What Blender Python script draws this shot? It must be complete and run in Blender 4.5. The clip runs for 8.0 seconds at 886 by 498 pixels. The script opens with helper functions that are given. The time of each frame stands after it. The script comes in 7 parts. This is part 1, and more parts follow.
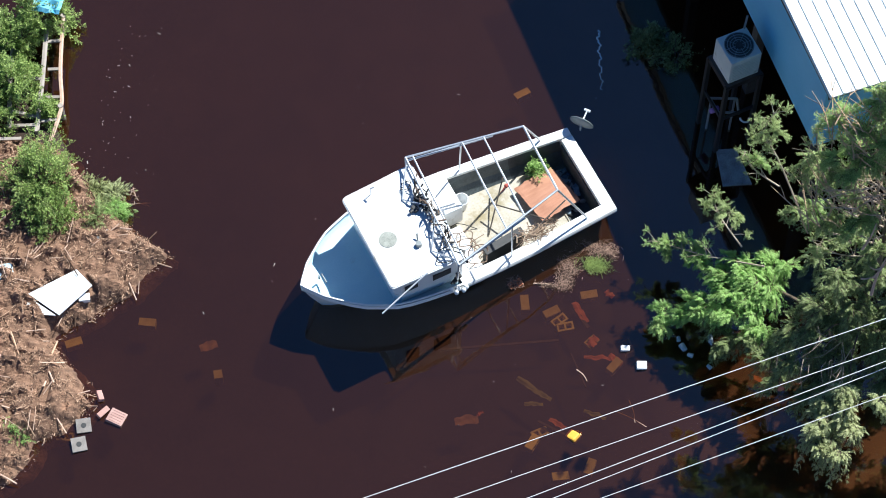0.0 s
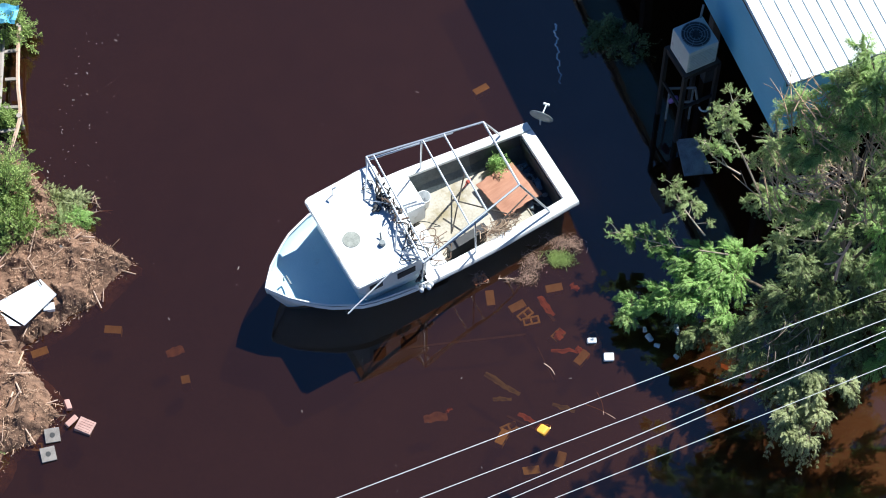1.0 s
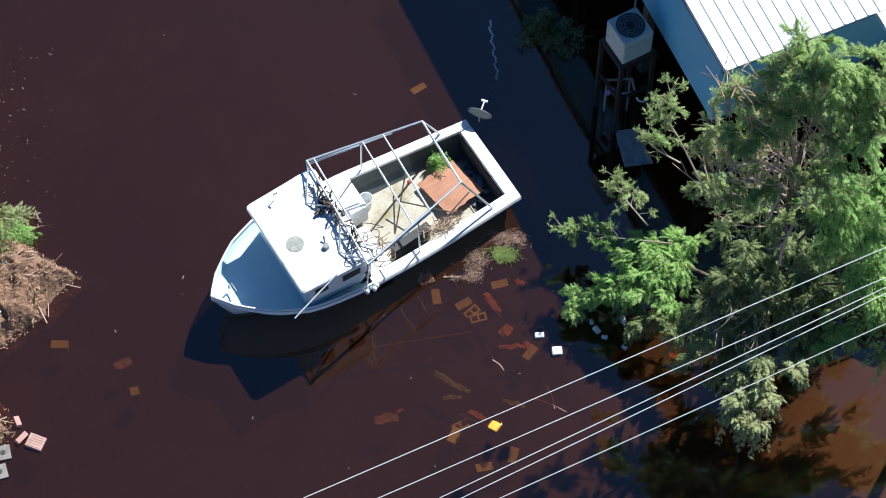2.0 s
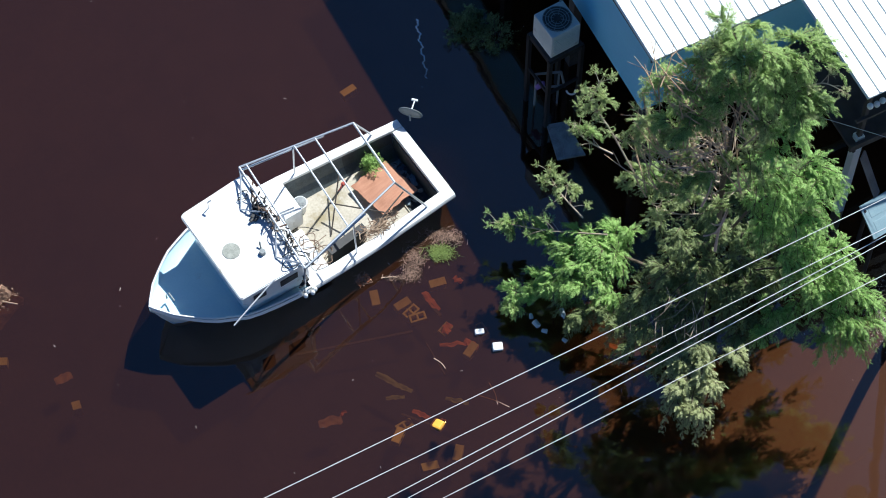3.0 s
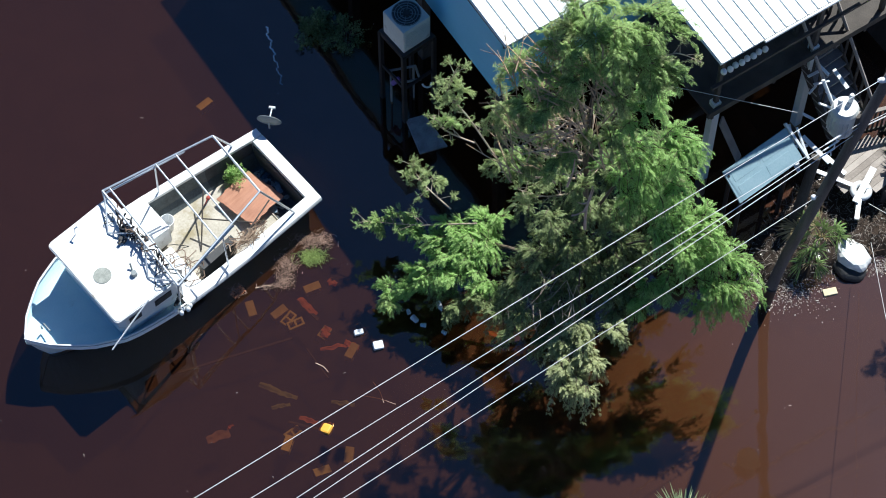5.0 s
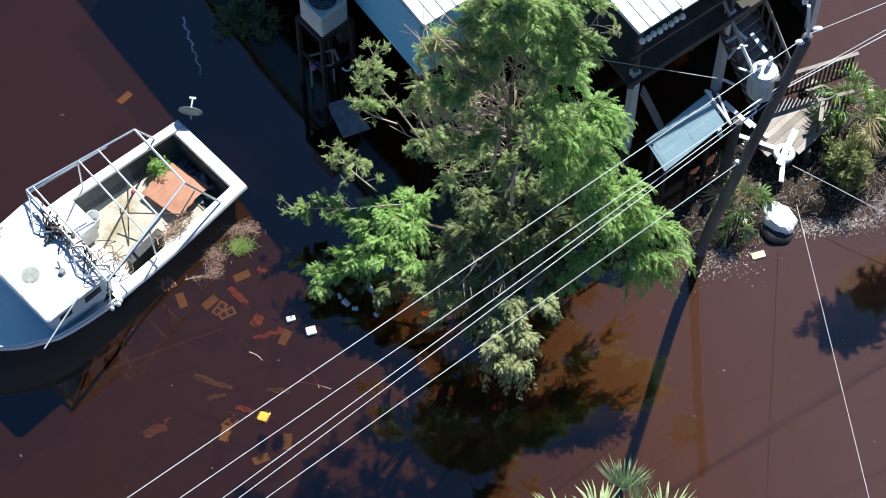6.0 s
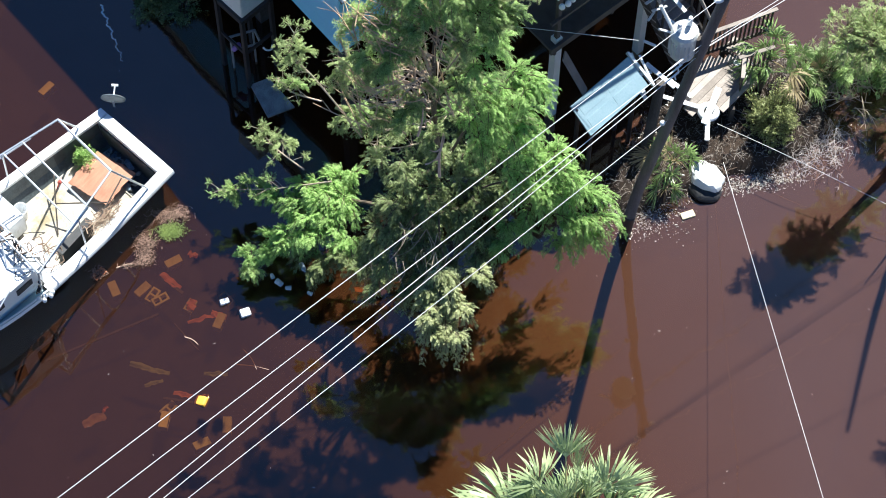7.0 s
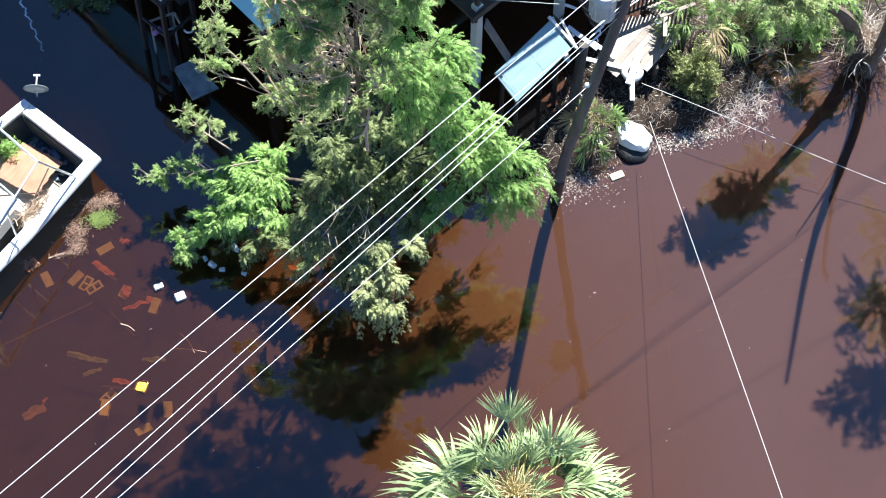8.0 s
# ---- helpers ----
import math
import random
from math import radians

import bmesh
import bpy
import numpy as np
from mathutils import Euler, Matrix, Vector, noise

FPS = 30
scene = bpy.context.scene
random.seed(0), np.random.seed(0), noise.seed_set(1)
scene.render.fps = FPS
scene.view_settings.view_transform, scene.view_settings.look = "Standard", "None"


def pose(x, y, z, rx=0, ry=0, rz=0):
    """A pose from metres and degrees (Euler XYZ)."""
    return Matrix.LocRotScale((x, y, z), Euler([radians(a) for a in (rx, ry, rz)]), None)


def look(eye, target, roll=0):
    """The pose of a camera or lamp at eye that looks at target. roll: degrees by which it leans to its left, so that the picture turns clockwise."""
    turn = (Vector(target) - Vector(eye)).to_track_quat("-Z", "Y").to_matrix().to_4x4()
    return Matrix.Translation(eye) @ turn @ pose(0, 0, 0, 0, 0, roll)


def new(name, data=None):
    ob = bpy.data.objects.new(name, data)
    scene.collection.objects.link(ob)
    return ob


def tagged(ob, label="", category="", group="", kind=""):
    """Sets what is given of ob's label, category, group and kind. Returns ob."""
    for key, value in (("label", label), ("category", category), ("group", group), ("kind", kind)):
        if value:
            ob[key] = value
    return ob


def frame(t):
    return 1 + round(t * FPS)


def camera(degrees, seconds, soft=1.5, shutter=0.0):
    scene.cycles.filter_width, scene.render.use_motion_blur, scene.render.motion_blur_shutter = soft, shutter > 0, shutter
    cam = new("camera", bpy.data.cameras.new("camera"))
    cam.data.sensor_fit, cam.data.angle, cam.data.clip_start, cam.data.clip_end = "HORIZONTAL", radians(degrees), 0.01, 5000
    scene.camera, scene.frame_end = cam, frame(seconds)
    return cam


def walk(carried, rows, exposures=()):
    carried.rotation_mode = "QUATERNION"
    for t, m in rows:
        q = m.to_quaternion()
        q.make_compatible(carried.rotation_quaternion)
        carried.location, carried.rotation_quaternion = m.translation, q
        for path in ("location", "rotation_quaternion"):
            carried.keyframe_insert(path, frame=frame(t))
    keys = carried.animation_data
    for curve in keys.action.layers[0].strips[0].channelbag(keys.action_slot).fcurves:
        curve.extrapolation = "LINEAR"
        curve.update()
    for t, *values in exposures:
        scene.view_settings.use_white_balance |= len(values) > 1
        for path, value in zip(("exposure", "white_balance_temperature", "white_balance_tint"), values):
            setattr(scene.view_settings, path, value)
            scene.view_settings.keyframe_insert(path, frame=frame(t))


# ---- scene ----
# The drone hovers in one spot and turns; metres, z = 0 is the flood water.
cam = camera(19.77, 8.0, soft=1.0)
EYE = (0.0, -25.68, 48.50)
TURNS = [
    (0.0, 27.931, -0.006, 10.497),
    (0.5, 27.919, 0.039, 9.556),
    (1.0, 27.875, 0.111, 8.533),
    (2.5, 27.855, 0.037, 4.420),
    (3.0, 27.846, -0.027, 3.037),
    (3.5, 27.888, -0.003, 1.504),
    (4.0, 27.900, 0.000, 0.000),
    (4.5, 27.893, -0.016, -1.541),
    (6.0, 27.381, -0.170, -6.377),
    (6.5, 27.101, -0.246, -7.994),
    (7.0, 26.794, -0.262, -9.611),
    (7.5, 26.487, -0.268, -11.286),
    (8.0, 26.171, -0.287, -12.971),
]
walk(cam, [(t, pose(*EYE, rx, ry, rz)) for t, rx, ry, rz in TURNS], exposures=[(t, e, k, 4) for t, e, k in ((0.0, 0.98, 4300), (1.0, 0.93, 4300), (2.5, 0.80, 4280), (4.5, 0.725, 4280), (5.8, 0.91, 4320), (6.5, 1.13, 4400), (7.0, 1.36, 4390), (7.5, 1.59, 4370), (8.0, 1.76, 4370))])

# ---- world and sun ----
SUN = Vector((0.435, 0.655, 1.0)).normalized()
world = bpy.data.worlds.new("sky")
scene.world = world
world.use_nodes = True
wn = world.node_tree
sky = wn.nodes.new("ShaderNodeTexSky")
sky.sky_type, sky.sun_disc = "NISHITA", False
sky.sun_elevation, sky.sun_rotation = math.asin(SUN.z), math.atan2(SUN.x, SUN.y)
sky.air_density, sky.dust_density, sky.ozone_density = 1.0, 0.5, 5.0
wn.links.new(sky.outputs[0], wn.nodes["Background"].inputs[0])
wn.nodes["Background"].inputs[1].default_value = 0.030
sun = new("sun", bpy.data.lights.new("sun", "SUN"))
sun.data.energy, sun.data.angle, sun.data.color = 5.7, radians(0.53), (1.0, 0.735, 0.445)
sun.matrix_world = look(SUN * 60, (0, 0, 0))


# ---- materials ----
def nodes_of(name):
    m = bpy.data.materials.new(name)
    m.use_nodes = True
    n = m.node_tree.nodes
    return m, n, m.node_tree.links, n["Principled BSDF"]


def ramp(n, stops):
    r = n.new("ShaderNodeValToRGB")
    el = r.color_ramp.elements
    while len(el) < len(stops):
        el.new(0.5)
    for e, (p, c) in zip(el, stops):
        e.position, e.color = p, (*c, 1)
    return r


def surface(name, dark, light, scale=3.0, fine=40.0, rough=0.6, bump=0.25, metal=0.0, stain=None, stain_scale=1.2, stain_at=0.62, per_object=0.0, per_island=0.0, spec=0.5, stretch=(1, 1, 1), depth=0.01):
    """Two scales of mottling between two colours, relief, and stains of their own colour."""
    m, n, l, b = nodes_of(name)
    tc = n.new("ShaderNodeTexCoord")
    mp = n.new("ShaderNodeMapping")
    mp.inputs["Scale"].default_value = stretch
    l.new(tc.outputs["Object"], mp.inputs[0])
    big, small = n.new("ShaderNodeTexNoise"), n.new("ShaderNodeTexNoise")
    big.inputs["Scale"].default_value, small.inputs["Scale"].default_value = scale, fine
    big.inputs["Detail"].default_value = small.inputs["Detail"].default_value = 5
    for q in (big, small):
        l.new(mp.outputs[0], q.inputs["Vector"])
    mix = n.new("ShaderNodeMath")
    mix.operation = "MULTIPLY_ADD"
    mix.inputs[1].default_value = 0.45
    l.new(small.outputs[0], mix.inputs[0])
    sc2 = n.new("ShaderNodeMath")
    sc2.operation = "MULTIPLY"
    sc2.inputs[1].default_value = 0.55
    l.new(big.outputs[0], sc2.inputs[0])
    l.new(sc2.outputs[0], mix.inputs[2])
    value = mix.outputs[0]
    if per_object or per_island:
        src = n.new("ShaderNodeObjectInfo").outputs["Random"] if per_object else n.new("ShaderNodeNewGeometry").outputs["Random Per Island"]
        ad = n.new("ShaderNodeMath")
        ad.operation = "MULTIPLY_ADD"
        ad.inputs[1].default_value = per_object or per_island
        l.new(src, ad.inputs[0])
        su = n.new("ShaderNodeMath")
        su.operation = "SUBTRACT"
        su.inputs[1].default_value = 0.5 * (per_object or per_island)
        l.new(value, su.inputs[0])
        l.new(su.outputs[0], ad.inputs[2])
        value = ad.outputs[0]
    r = ramp(n, [(0.30, dark), (0.68, light)])
    l.new(value, r.inputs[0])
    colour = r.outputs[0]
    if stain:
        st = n.new("ShaderNodeTexNoise")
        st.inputs["Scale"].default_value, st.inputs["Detail"].default_value, st.inputs["Roughness"].default_value = stain_scale, 8, 0.65
        l.new(mp.outputs[0], st.inputs["Vector"])
        sr = ramp(n, [(stain_at, (0, 0, 0)), (stain_at + 0.12, (1, 1, 1))])
        l.new(st.outputs[0], sr.inputs[0])
        mx = n.new("ShaderNodeMix")
        mx.data_type = "RGBA"
        l.new(sr.outputs[0], mx.inputs[0])
        l.new(colour, mx.inputs[6])
        mx.inputs[7].default_value = (*stain, 1)
        colour = mx.outputs[2]
    l.new(colour, b.inputs["Base Color"])
    b.inputs["Roughness"].default_value, b.inputs["Metallic"].default_value = rough, metal
    b.inputs["Specular IOR Level"].default_value = spec
    if bump:
        bp = n.new("ShaderNodeBump")
        bp.inputs["Strength"].default_value, bp.inputs["Distance"].default_value = bump, depth
        l.new(mix.outputs[0], bp.inputs["Height"])
        l.new(bp.outputs[0], b.inputs["Normal"])
    return m


def leafy(name, dark, light, glow=0.35, rough=0.5):
    """Leaves: colour by leaf and by clump, part of the light passing through."""
    m, n, l, b = nodes_of(name)
    geo, tc = n.new("ShaderNodeNewGeometry"), n.new("ShaderNodeTexCoord")
    no = n.new("ShaderNodeTexNoise")
    no.inputs["Scale"].default_value = 1.6
    l.new(tc.outputs["Object"], no.inputs["Vector"])
    ad = n.new("ShaderNodeMath")
    ad.operation = "MULTIPLY_ADD"
    ad.inputs[1].default_value = 0.5
    l.new(geo.outputs["Random Per Island"], ad.inputs[0])
    ml = n.new("ShaderNodeMath")
    ml.operation = "MULTIPLY"
    ml.inputs[1].default_value = 0.55
    l.new(no.outputs[0], ml.inputs[0])
    l.new(ml.outputs[0], ad.inputs[2])
    r = ramp(n, [(0.2, dark), (0.8, light)])
    l.new(ad.outputs[0], r.inputs[0])
    l.new(r.outputs[0], b.inputs["Base Color"])
    b.inputs["Roughness"].default_value = rough
    b.inputs["Specular IOR Level"].default_value = 0.35
    tr = n.new("ShaderNodeBsdfTranslucent")
    l.new(r.outputs[0], tr.inputs[0])
    mx = n.new("ShaderNodeMixShader")
    mx.inputs[0].default_value = glow
    l.new(b.outputs[0], mx.inputs[1])
    l.new(tr.outputs[0], mx.inputs[2])
    l.new(mx.outputs[0], n["Material Output"].inputs[0])
    return m


def flood_water():
    """Tea-brown silty water: half of the light is scattered back brown, half goes through amber, and the surface mirrors."""
    m, n, l, b = nodes_of("flood_water")
    n.remove(b)
    tc = n.new("ShaderNodeTexCoord")
    big = n.new("ShaderNodeTexNoise")
    big.inputs["Scale"].default_value, big.inputs["Detail"].default_value = 0.16, 4
    l.new(tc.outputs["Object"], big.inputs["Vector"])
    # more silt towards the yard and the street, greyed at the end for sky sheen
    sep, span = n.new("ShaderNodeSeparateXYZ"), n.new("ShaderNodeMapRange")
    l.new(tc.outputs["Object"], sep.inputs[0])
    l.new(sep.outputs[0], span.inputs[0])
    for k, v in zip((1, 2, 3, 4), (-1.0, 11.0, 0.0, 0.75)):
        span.inputs[k].default_value = v
    sad = n.new("ShaderNodeMath")
    sad.operation = "MULTIPLY_ADD"
    sad.inputs[1].default_value = 0.35
    l.new(big.outputs[0], sad.inputs[0])
    l.new(span.outputs[0], sad.inputs[2])
    # last stop greyed: brighter sky reflection put into the water's body colour
    silt_sheen = ramp(n, [(0.05, (0.0295, 0.0112, 0.0038)), (0.30, (0.0425, 0.0158, 0.0052)), (0.68, (0.104, 0.043, 0.015)), (1.0, (0.120, 0.067, 0.054))])
    l.new(sad.outputs[0], silt_sheen.inputs[0])
    dif, trn, mixb = n.new("ShaderNodeBsdfDiffuse"), n.new("ShaderNodeBsdfTransparent"), n.new("ShaderNodeMixShader")
    l.new(silt_sheen.outputs[0], dif.inputs[0])
    trn.inputs[0].default_value = (0.95, 0.67, 0.29, 1)
    mixb.inputs[0].default_value = 0.55
    l.new(dif.outputs[0], mixb.inputs[1])
    l.new(trn.outputs[0], mixb.inputs[2])
    gl, fr, mx = n.new("ShaderNodeBsdfGlossy"), n.new("ShaderNodeFresnel"), n.new("ShaderNodeMixShader")
    gl.inputs["Roughness"].default_value = 0.03
    fr.inputs["IOR"].default_value = 1.60
    rip, wob = n.new("ShaderNodeTexNoise"), n.new("ShaderNodeTexNoise")
    rip.inputs["Scale"].default_value, rip.inputs["Detail"].default_value = 2.2, 3
    wob.inputs["Scale"].default_value, wob.inputs["Detail"].default_value = 0.5, 2
    for q in (rip, wob):
        l.new(tc.outputs["Object"], q.inputs["Vector"])
    ad = n.new("ShaderNodeMath")
    ad.operation = "MULTIPLY_ADD"
    ad.inputs[1].default_value = 0.18
    l.new(rip.outputs[0], ad.inputs[0])
    l.new(wob.outputs[0], ad.inputs[2])
    bp = n.new("ShaderNodeBump")
    bp.inputs["Strength"].default_value, bp.inputs["Distance"].default_value = 0.35, 0.03
    l.new(ad.outputs[0], bp.inputs["Height"])
    l.new(bp.outputs[0], gl.inputs["Normal"])
    veil = n.new("ShaderNodeMath")
    veil.operation = "MULTIPLY"
    veil.inputs[1].default_value = 1.58
    l.new(fr.outputs[0], veil.inputs[0])
    l.new(veil.outputs[0], mx.inputs[0])
    l.new(mixb.outputs[0], mx.inputs[1])
    l.new(gl.outputs[0], mx.inputs[2])
    l.new(mx.outputs[0], n["Material Output"].inputs[0])
    return m


M = dict(
    water=flood_water(),
    mud=surface("mud", (0.014, 0.008, 0.004), (0.036, 0.021, 0.011), 1.2, 12, 0.9, 0.6),
    gelcoat=surface("gelcoat", (0.74, 0.75, 0.75), (0.84, 0.84, 0.82), 2.0, 30, 0.32, 0.03, stain=(0.50, 0.47, 0.40), stain_scale=2.6, stain_at=0.60),
    bluedeck=surface("pale_blue_deck_paint", (0.44, 0.60, 0.70), (0.56, 0.70, 0.78), 2.0, 40, 0.55, 0.15, stain=(0.40, 0.50, 0.56), stain_scale=1.8, stain_at=0.6),
    sole=surface("cockpit_sole", (0.27, 0.24, 0.18), (0.50, 0.46, 0.38), 1.8, 22, 0.6, 0.15, stain=(0.25, 0.21, 0.11), stain_scale=1.3, stain_at=0.52),
    # inner walls: shade below the gunwale put into a darker base
    shade_lining=surface("cockpit_shade_lining", (0.04, 0.05, 0.055), (0.13, 0.15, 0.16), 4, 25, 0.6, 0.3, stain=(0.28, 0.30, 0.28), stain_scale=2.5, stain_at=0.66),
    # near-black colour holding dirt together with the shade of deep places
    shade_grime=surface("bilge_shade_grime", (0.012, 0.016, 0.02), (0.06, 0.07, 0.08), 4, 25, 0.6, 0.4),
    pipe=surface("aluminium_pipe", (0.50, 0.54, 0.60), (0.66, 0.69, 0.74), 6, 60, 0.38, 0.05, metal=0.75, stain=(0.30, 0.30, 0.30), stain_at=0.68),
    black=surface("black_rubber", (0.012, 0.012, 0.014), (0.035, 0.035, 0.038), 10, 60, 0.55, 0.2),
    rope=surface("rope", (0.09, 0.06, 0.042), (0.25, 0.175, 0.125), 8, 80, 0.9, 0.4),
    plywood=surface("weathered_plywood", (0.27, 0.125, 0.07), (0.42, 0.22, 0.13), 2.5, 35, 0.75, 0.25, stain=(0.24, 0.11, 0.06), stain_scale=3, stretch=(1, 5, 1)),
    grey=surface("grey_plastic", (0.15, 0.17, 0.18), (0.28, 0.30, 0.31), 4, 40, 0.5, 0.1),
    bluewall=surface("blue_painted_siding", (0.28, 0.56, 0.76), (0.34, 0.62, 0.82), 1.0, 25, 0.5, 0.1, stain=(0.26, 0.50, 0.68), stain_scale=0.7),
    roof=surface("white_metal_roof", (0.72, 0.76, 0.77), (0.80, 0.83, 0.84), 0.8, 20, 0.38, 0.05, stain=(0.62, 0.66, 0.66), stain_scale=1.1, stain_at=0.64),
    timber=surface("grey_timber", (0.032, 0.027, 0.023), (0.095, 0.082, 0.07), 3, 40, 0.85, 0.5, stretch=(1, 1, 0.25)),
    deckwood=surface("bleached_deck_boards", (0.22, 0.19, 0.165), (0.40, 0.355, 0.315), 3, 35, 0.85, 0.5, stain=(0.20, 0.17, 0.14), stain_scale=2, per_object=0.3),
    # dark from water at the pole foot; on the stand it holds shade
    wet_shade_timber=surface("waterlogged_shade_timber", (0.010, 0.009, 0.008), (0.035, 0.030, 0.027), 3, 40, 0.45, 0.5, stretch=(1, 1, 0.25)),
    palewood=surface("bleached_twig", (0.46, 0.40, 0.36), (0.76, 0.70, 0.66), 6, 50, 0.8, 0.3),
    poletimber=surface("utility_pole_timber", (0.06, 0.053, 0.05), (0.17, 0.15, 0.145), 2, 30, 0.85, 0.6, stretch=(4, 4, 0.4)),
    acmetal=surface("ac_cabinet_steel", (0.52, 0.53, 0.50), (0.66, 0.66, 0.62), 3, 30, 0.45, 0.1, stain=(0.36, 0.34, 0.30), stain_scale=2.5),
    whitepaint=surface("white_paint", (0.66, 0.67, 0.66), (0.80, 0.80, 0.78), 2.5, 30, 0.5, 0.12, stain=(0.30, 0.28, 0.25), stain_scale=3.5, stain_at=0.66),
    bark=surface("bark", (0.06, 0.045, 0.03), (0.16, 0.125, 0.09), 5, 40, 0.9, 0.7, stretch=(1, 1, 0.3)),
    deadwood=surface("bare_twig", (0.30, 0.23, 0.16), (0.52, 0.43, 0.33), 6, 50, 0.85, 0.4),
    tanwood=surface("tan_twig", (0.38, 0.25, 0.14), (0.66, 0.48, 0.31), 6, 50, 0.85, 0.4),
    split=surface("split_wood", (0.40, 0.26, 0.18), (0.66, 0.50, 0.38), 6, 40, 0.8, 0.5),
    porcelain=surface("white_ceramic", (0.70, 0.72, 0.74), (0.80, 0.81, 0.82), 4, 40, 0.25, 0.02),
    wire=surface("bare_wire", (0.60, 0.60, 0.60), (0.75, 0.75, 0.75), 6, 60, 0.45, 0.0),
    concrete=surface("concrete_block", (0.14, 0.125, 0.115), (0.28, 0.255, 0.235), 6, 60, 0.9, 0.4, per_object=0.3),
    wetblock=surface("wet_block", (0.52, 0.43, 0.22), (0.80, 0.70, 0.40), 6, 50, 0.7, 0.4, per_object=0.5),
    brick=surface("red_brick", (0.32, 0.18, 0.15), (0.48, 0.31, 0.27), 6, 60, 0.9, 0.4),
    mulch=surface("shredded_debris", (0.06, 0.033, 0.018), (0.54, 0.365, 0.235), 1.6, 60, 0.95, 0.8, per_island=0.9),
    leaf_bright=leafy("bright_leaf", (0.17, 0.29, 0.06), (0.60, 0.80, 0.25), 0.44),
    leaf_fresh=leafy("fresh_leaf", (0.16, 0.25, 0.06), (0.56, 0.70, 0.24), 0.42),
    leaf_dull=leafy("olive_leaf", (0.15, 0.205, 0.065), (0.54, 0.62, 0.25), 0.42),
    # darker leaf copy; on the broken tree its darkness stands for shade
    leaf_dark=leafy("dark_shade_leaf", (0.09, 0.125, 0.045), (0.34, 0.40, 0.15), 0.25),
    leaf_pale=leafy("pale_leaf", (0.23, 0.275, 0.10), (0.58, 0.60, 0.30), 0.3),
    leaf_yellow=leafy("yellowing_leaf", (0.085, 0.11, 0.03), (0.46, 0.49, 0.19), 0.28),
    leaf_shrub=leafy("shrub_leaf", (0.15, 0.235, 0.05), (0.50, 0.60, 0.17), 0.34),
    palm=leafy("palm_leaf", (0.20, 0.27, 0.11), (0.54, 0.62, 0.31), 0.3, 0.34),
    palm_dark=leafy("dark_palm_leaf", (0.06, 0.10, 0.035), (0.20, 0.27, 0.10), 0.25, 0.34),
    palmetto=leafy("palmetto_leaf", (0.06, 0.11, 0.03), (0.36, 0.48, 0.15), 0.30, 0.30),
    doorpaint=surface("pale_blue_door_paint", (0.24, 0.34, 0.40), (0.33, 0.43, 0.49), 2.5, 30, 0.5, 0.12, stain=(0.25, 0.28, 0.30), stain_scale=2.8, stain_at=0.60),
    palm_dry=leafy("dry_palm_leaf", (0.28, 0.22, 0.10), (0.50, 0.42, 0.24), 0.25),
)


# ---- mesh helpers ----
def part(name, bm, material, parent=None, label="", smooth=False):
    """Links a bmesh as one mesh object, under a thing or a part if given."""
    me = bpy.data.meshes.new(name)
    bm.normal_update()
    bm.to_mesh(me)
    bm.free()
    if smooth:
        me.polygons.foreach_set("use_smooth", [True] * len(me.polygons))
    me.materials.append(material)
    ob = new(name, me)
    if parent:
        ob.parent = parent
    if label:
        ob["label"] = label
    return ob


def soup(name, verts, faces, material, parent=None, label="", smooth=False):
    """One mesh object from arrays."""
    me = bpy.data.meshes.new(name)
    me.from_pydata([tuple(v) for v in verts], [], [tuple(f) for f in faces])
    if smooth:
        me.polygons.foreach_set("use_smooth", [True] * len(me.polygons))
    me.materials.append(material)
    ob = new(name, me)
    if parent:
        ob.parent = parent
    if label:
        ob["label"] = label
    return ob


def thing(name, m, label, category, group="", kind=""):
    ob = tagged(new(name), label, category, group, kind)
    ob.matrix_world = m
    return ob


def box(bm, c, s, m=None, bevel=0.0):
    """A box at c of size s, turned by m, edges rounded by bevel."""
    t = Matrix.Translation(c) @ (m.to_4x4() if m else Matrix()) @ Matrix.Diagonal((*s, 1))
    g = bmesh.ops.create_cube(bm, size=1, matrix=t)
    if bevel:
        edges = list({e for v in g["verts"] for e in v.link_edges})
        bmesh.ops.bevel(bm, geom=edges, offset=bevel, segments=2, affect="EDGES", profile=0.6)
    return bm


def rod(bm, a, b, r0, r1=None, n=8):
    """A round bar from a to b."""
    a, b = Vector(a), Vector(b)
    m = Matrix.Translation((a + b) / 2) @ (b - a).to_track_quat("Z", "Y").to_matrix().to_4x4()
    bmesh.ops.create_cone(bm, cap_ends=True, segments=n, radius1=r0, radius2=r0 if r1 is None else r1, depth=(b - a).length, matrix=m)
    return bm


def hose(bm, pts, r, n=6, r_end=None):
    """A bent tube through the points."""
    pts = [Vector(p) for p in pts]
    rings = []
    for i, p in enumerate(pts):
        d = (pts[min(i + 1, len(pts) - 1)] - pts[max(i - 1, 0)]).normalized()
        q = d.to_track_quat("Z", "Y")
        rad = r if r_end is None else r + (r_end - r) * i / (len(pts) - 1)
        rings.append([bm.verts.new(p + q @ Vector((math.cos(k * math.tau / n) * rad, math.sin(k * math.tau / n) * rad, 0))) for k in range(n)])
    for u, v in zip(rings, rings[1:]):
        for k in range(n):
            bm.faces.new((u[k], u[(k + 1) % n], v[(k + 1) % n], v[k]))
    bm.faces.new(rings[0][::-1])
    bm.faces.new(rings[-1])
    return bm


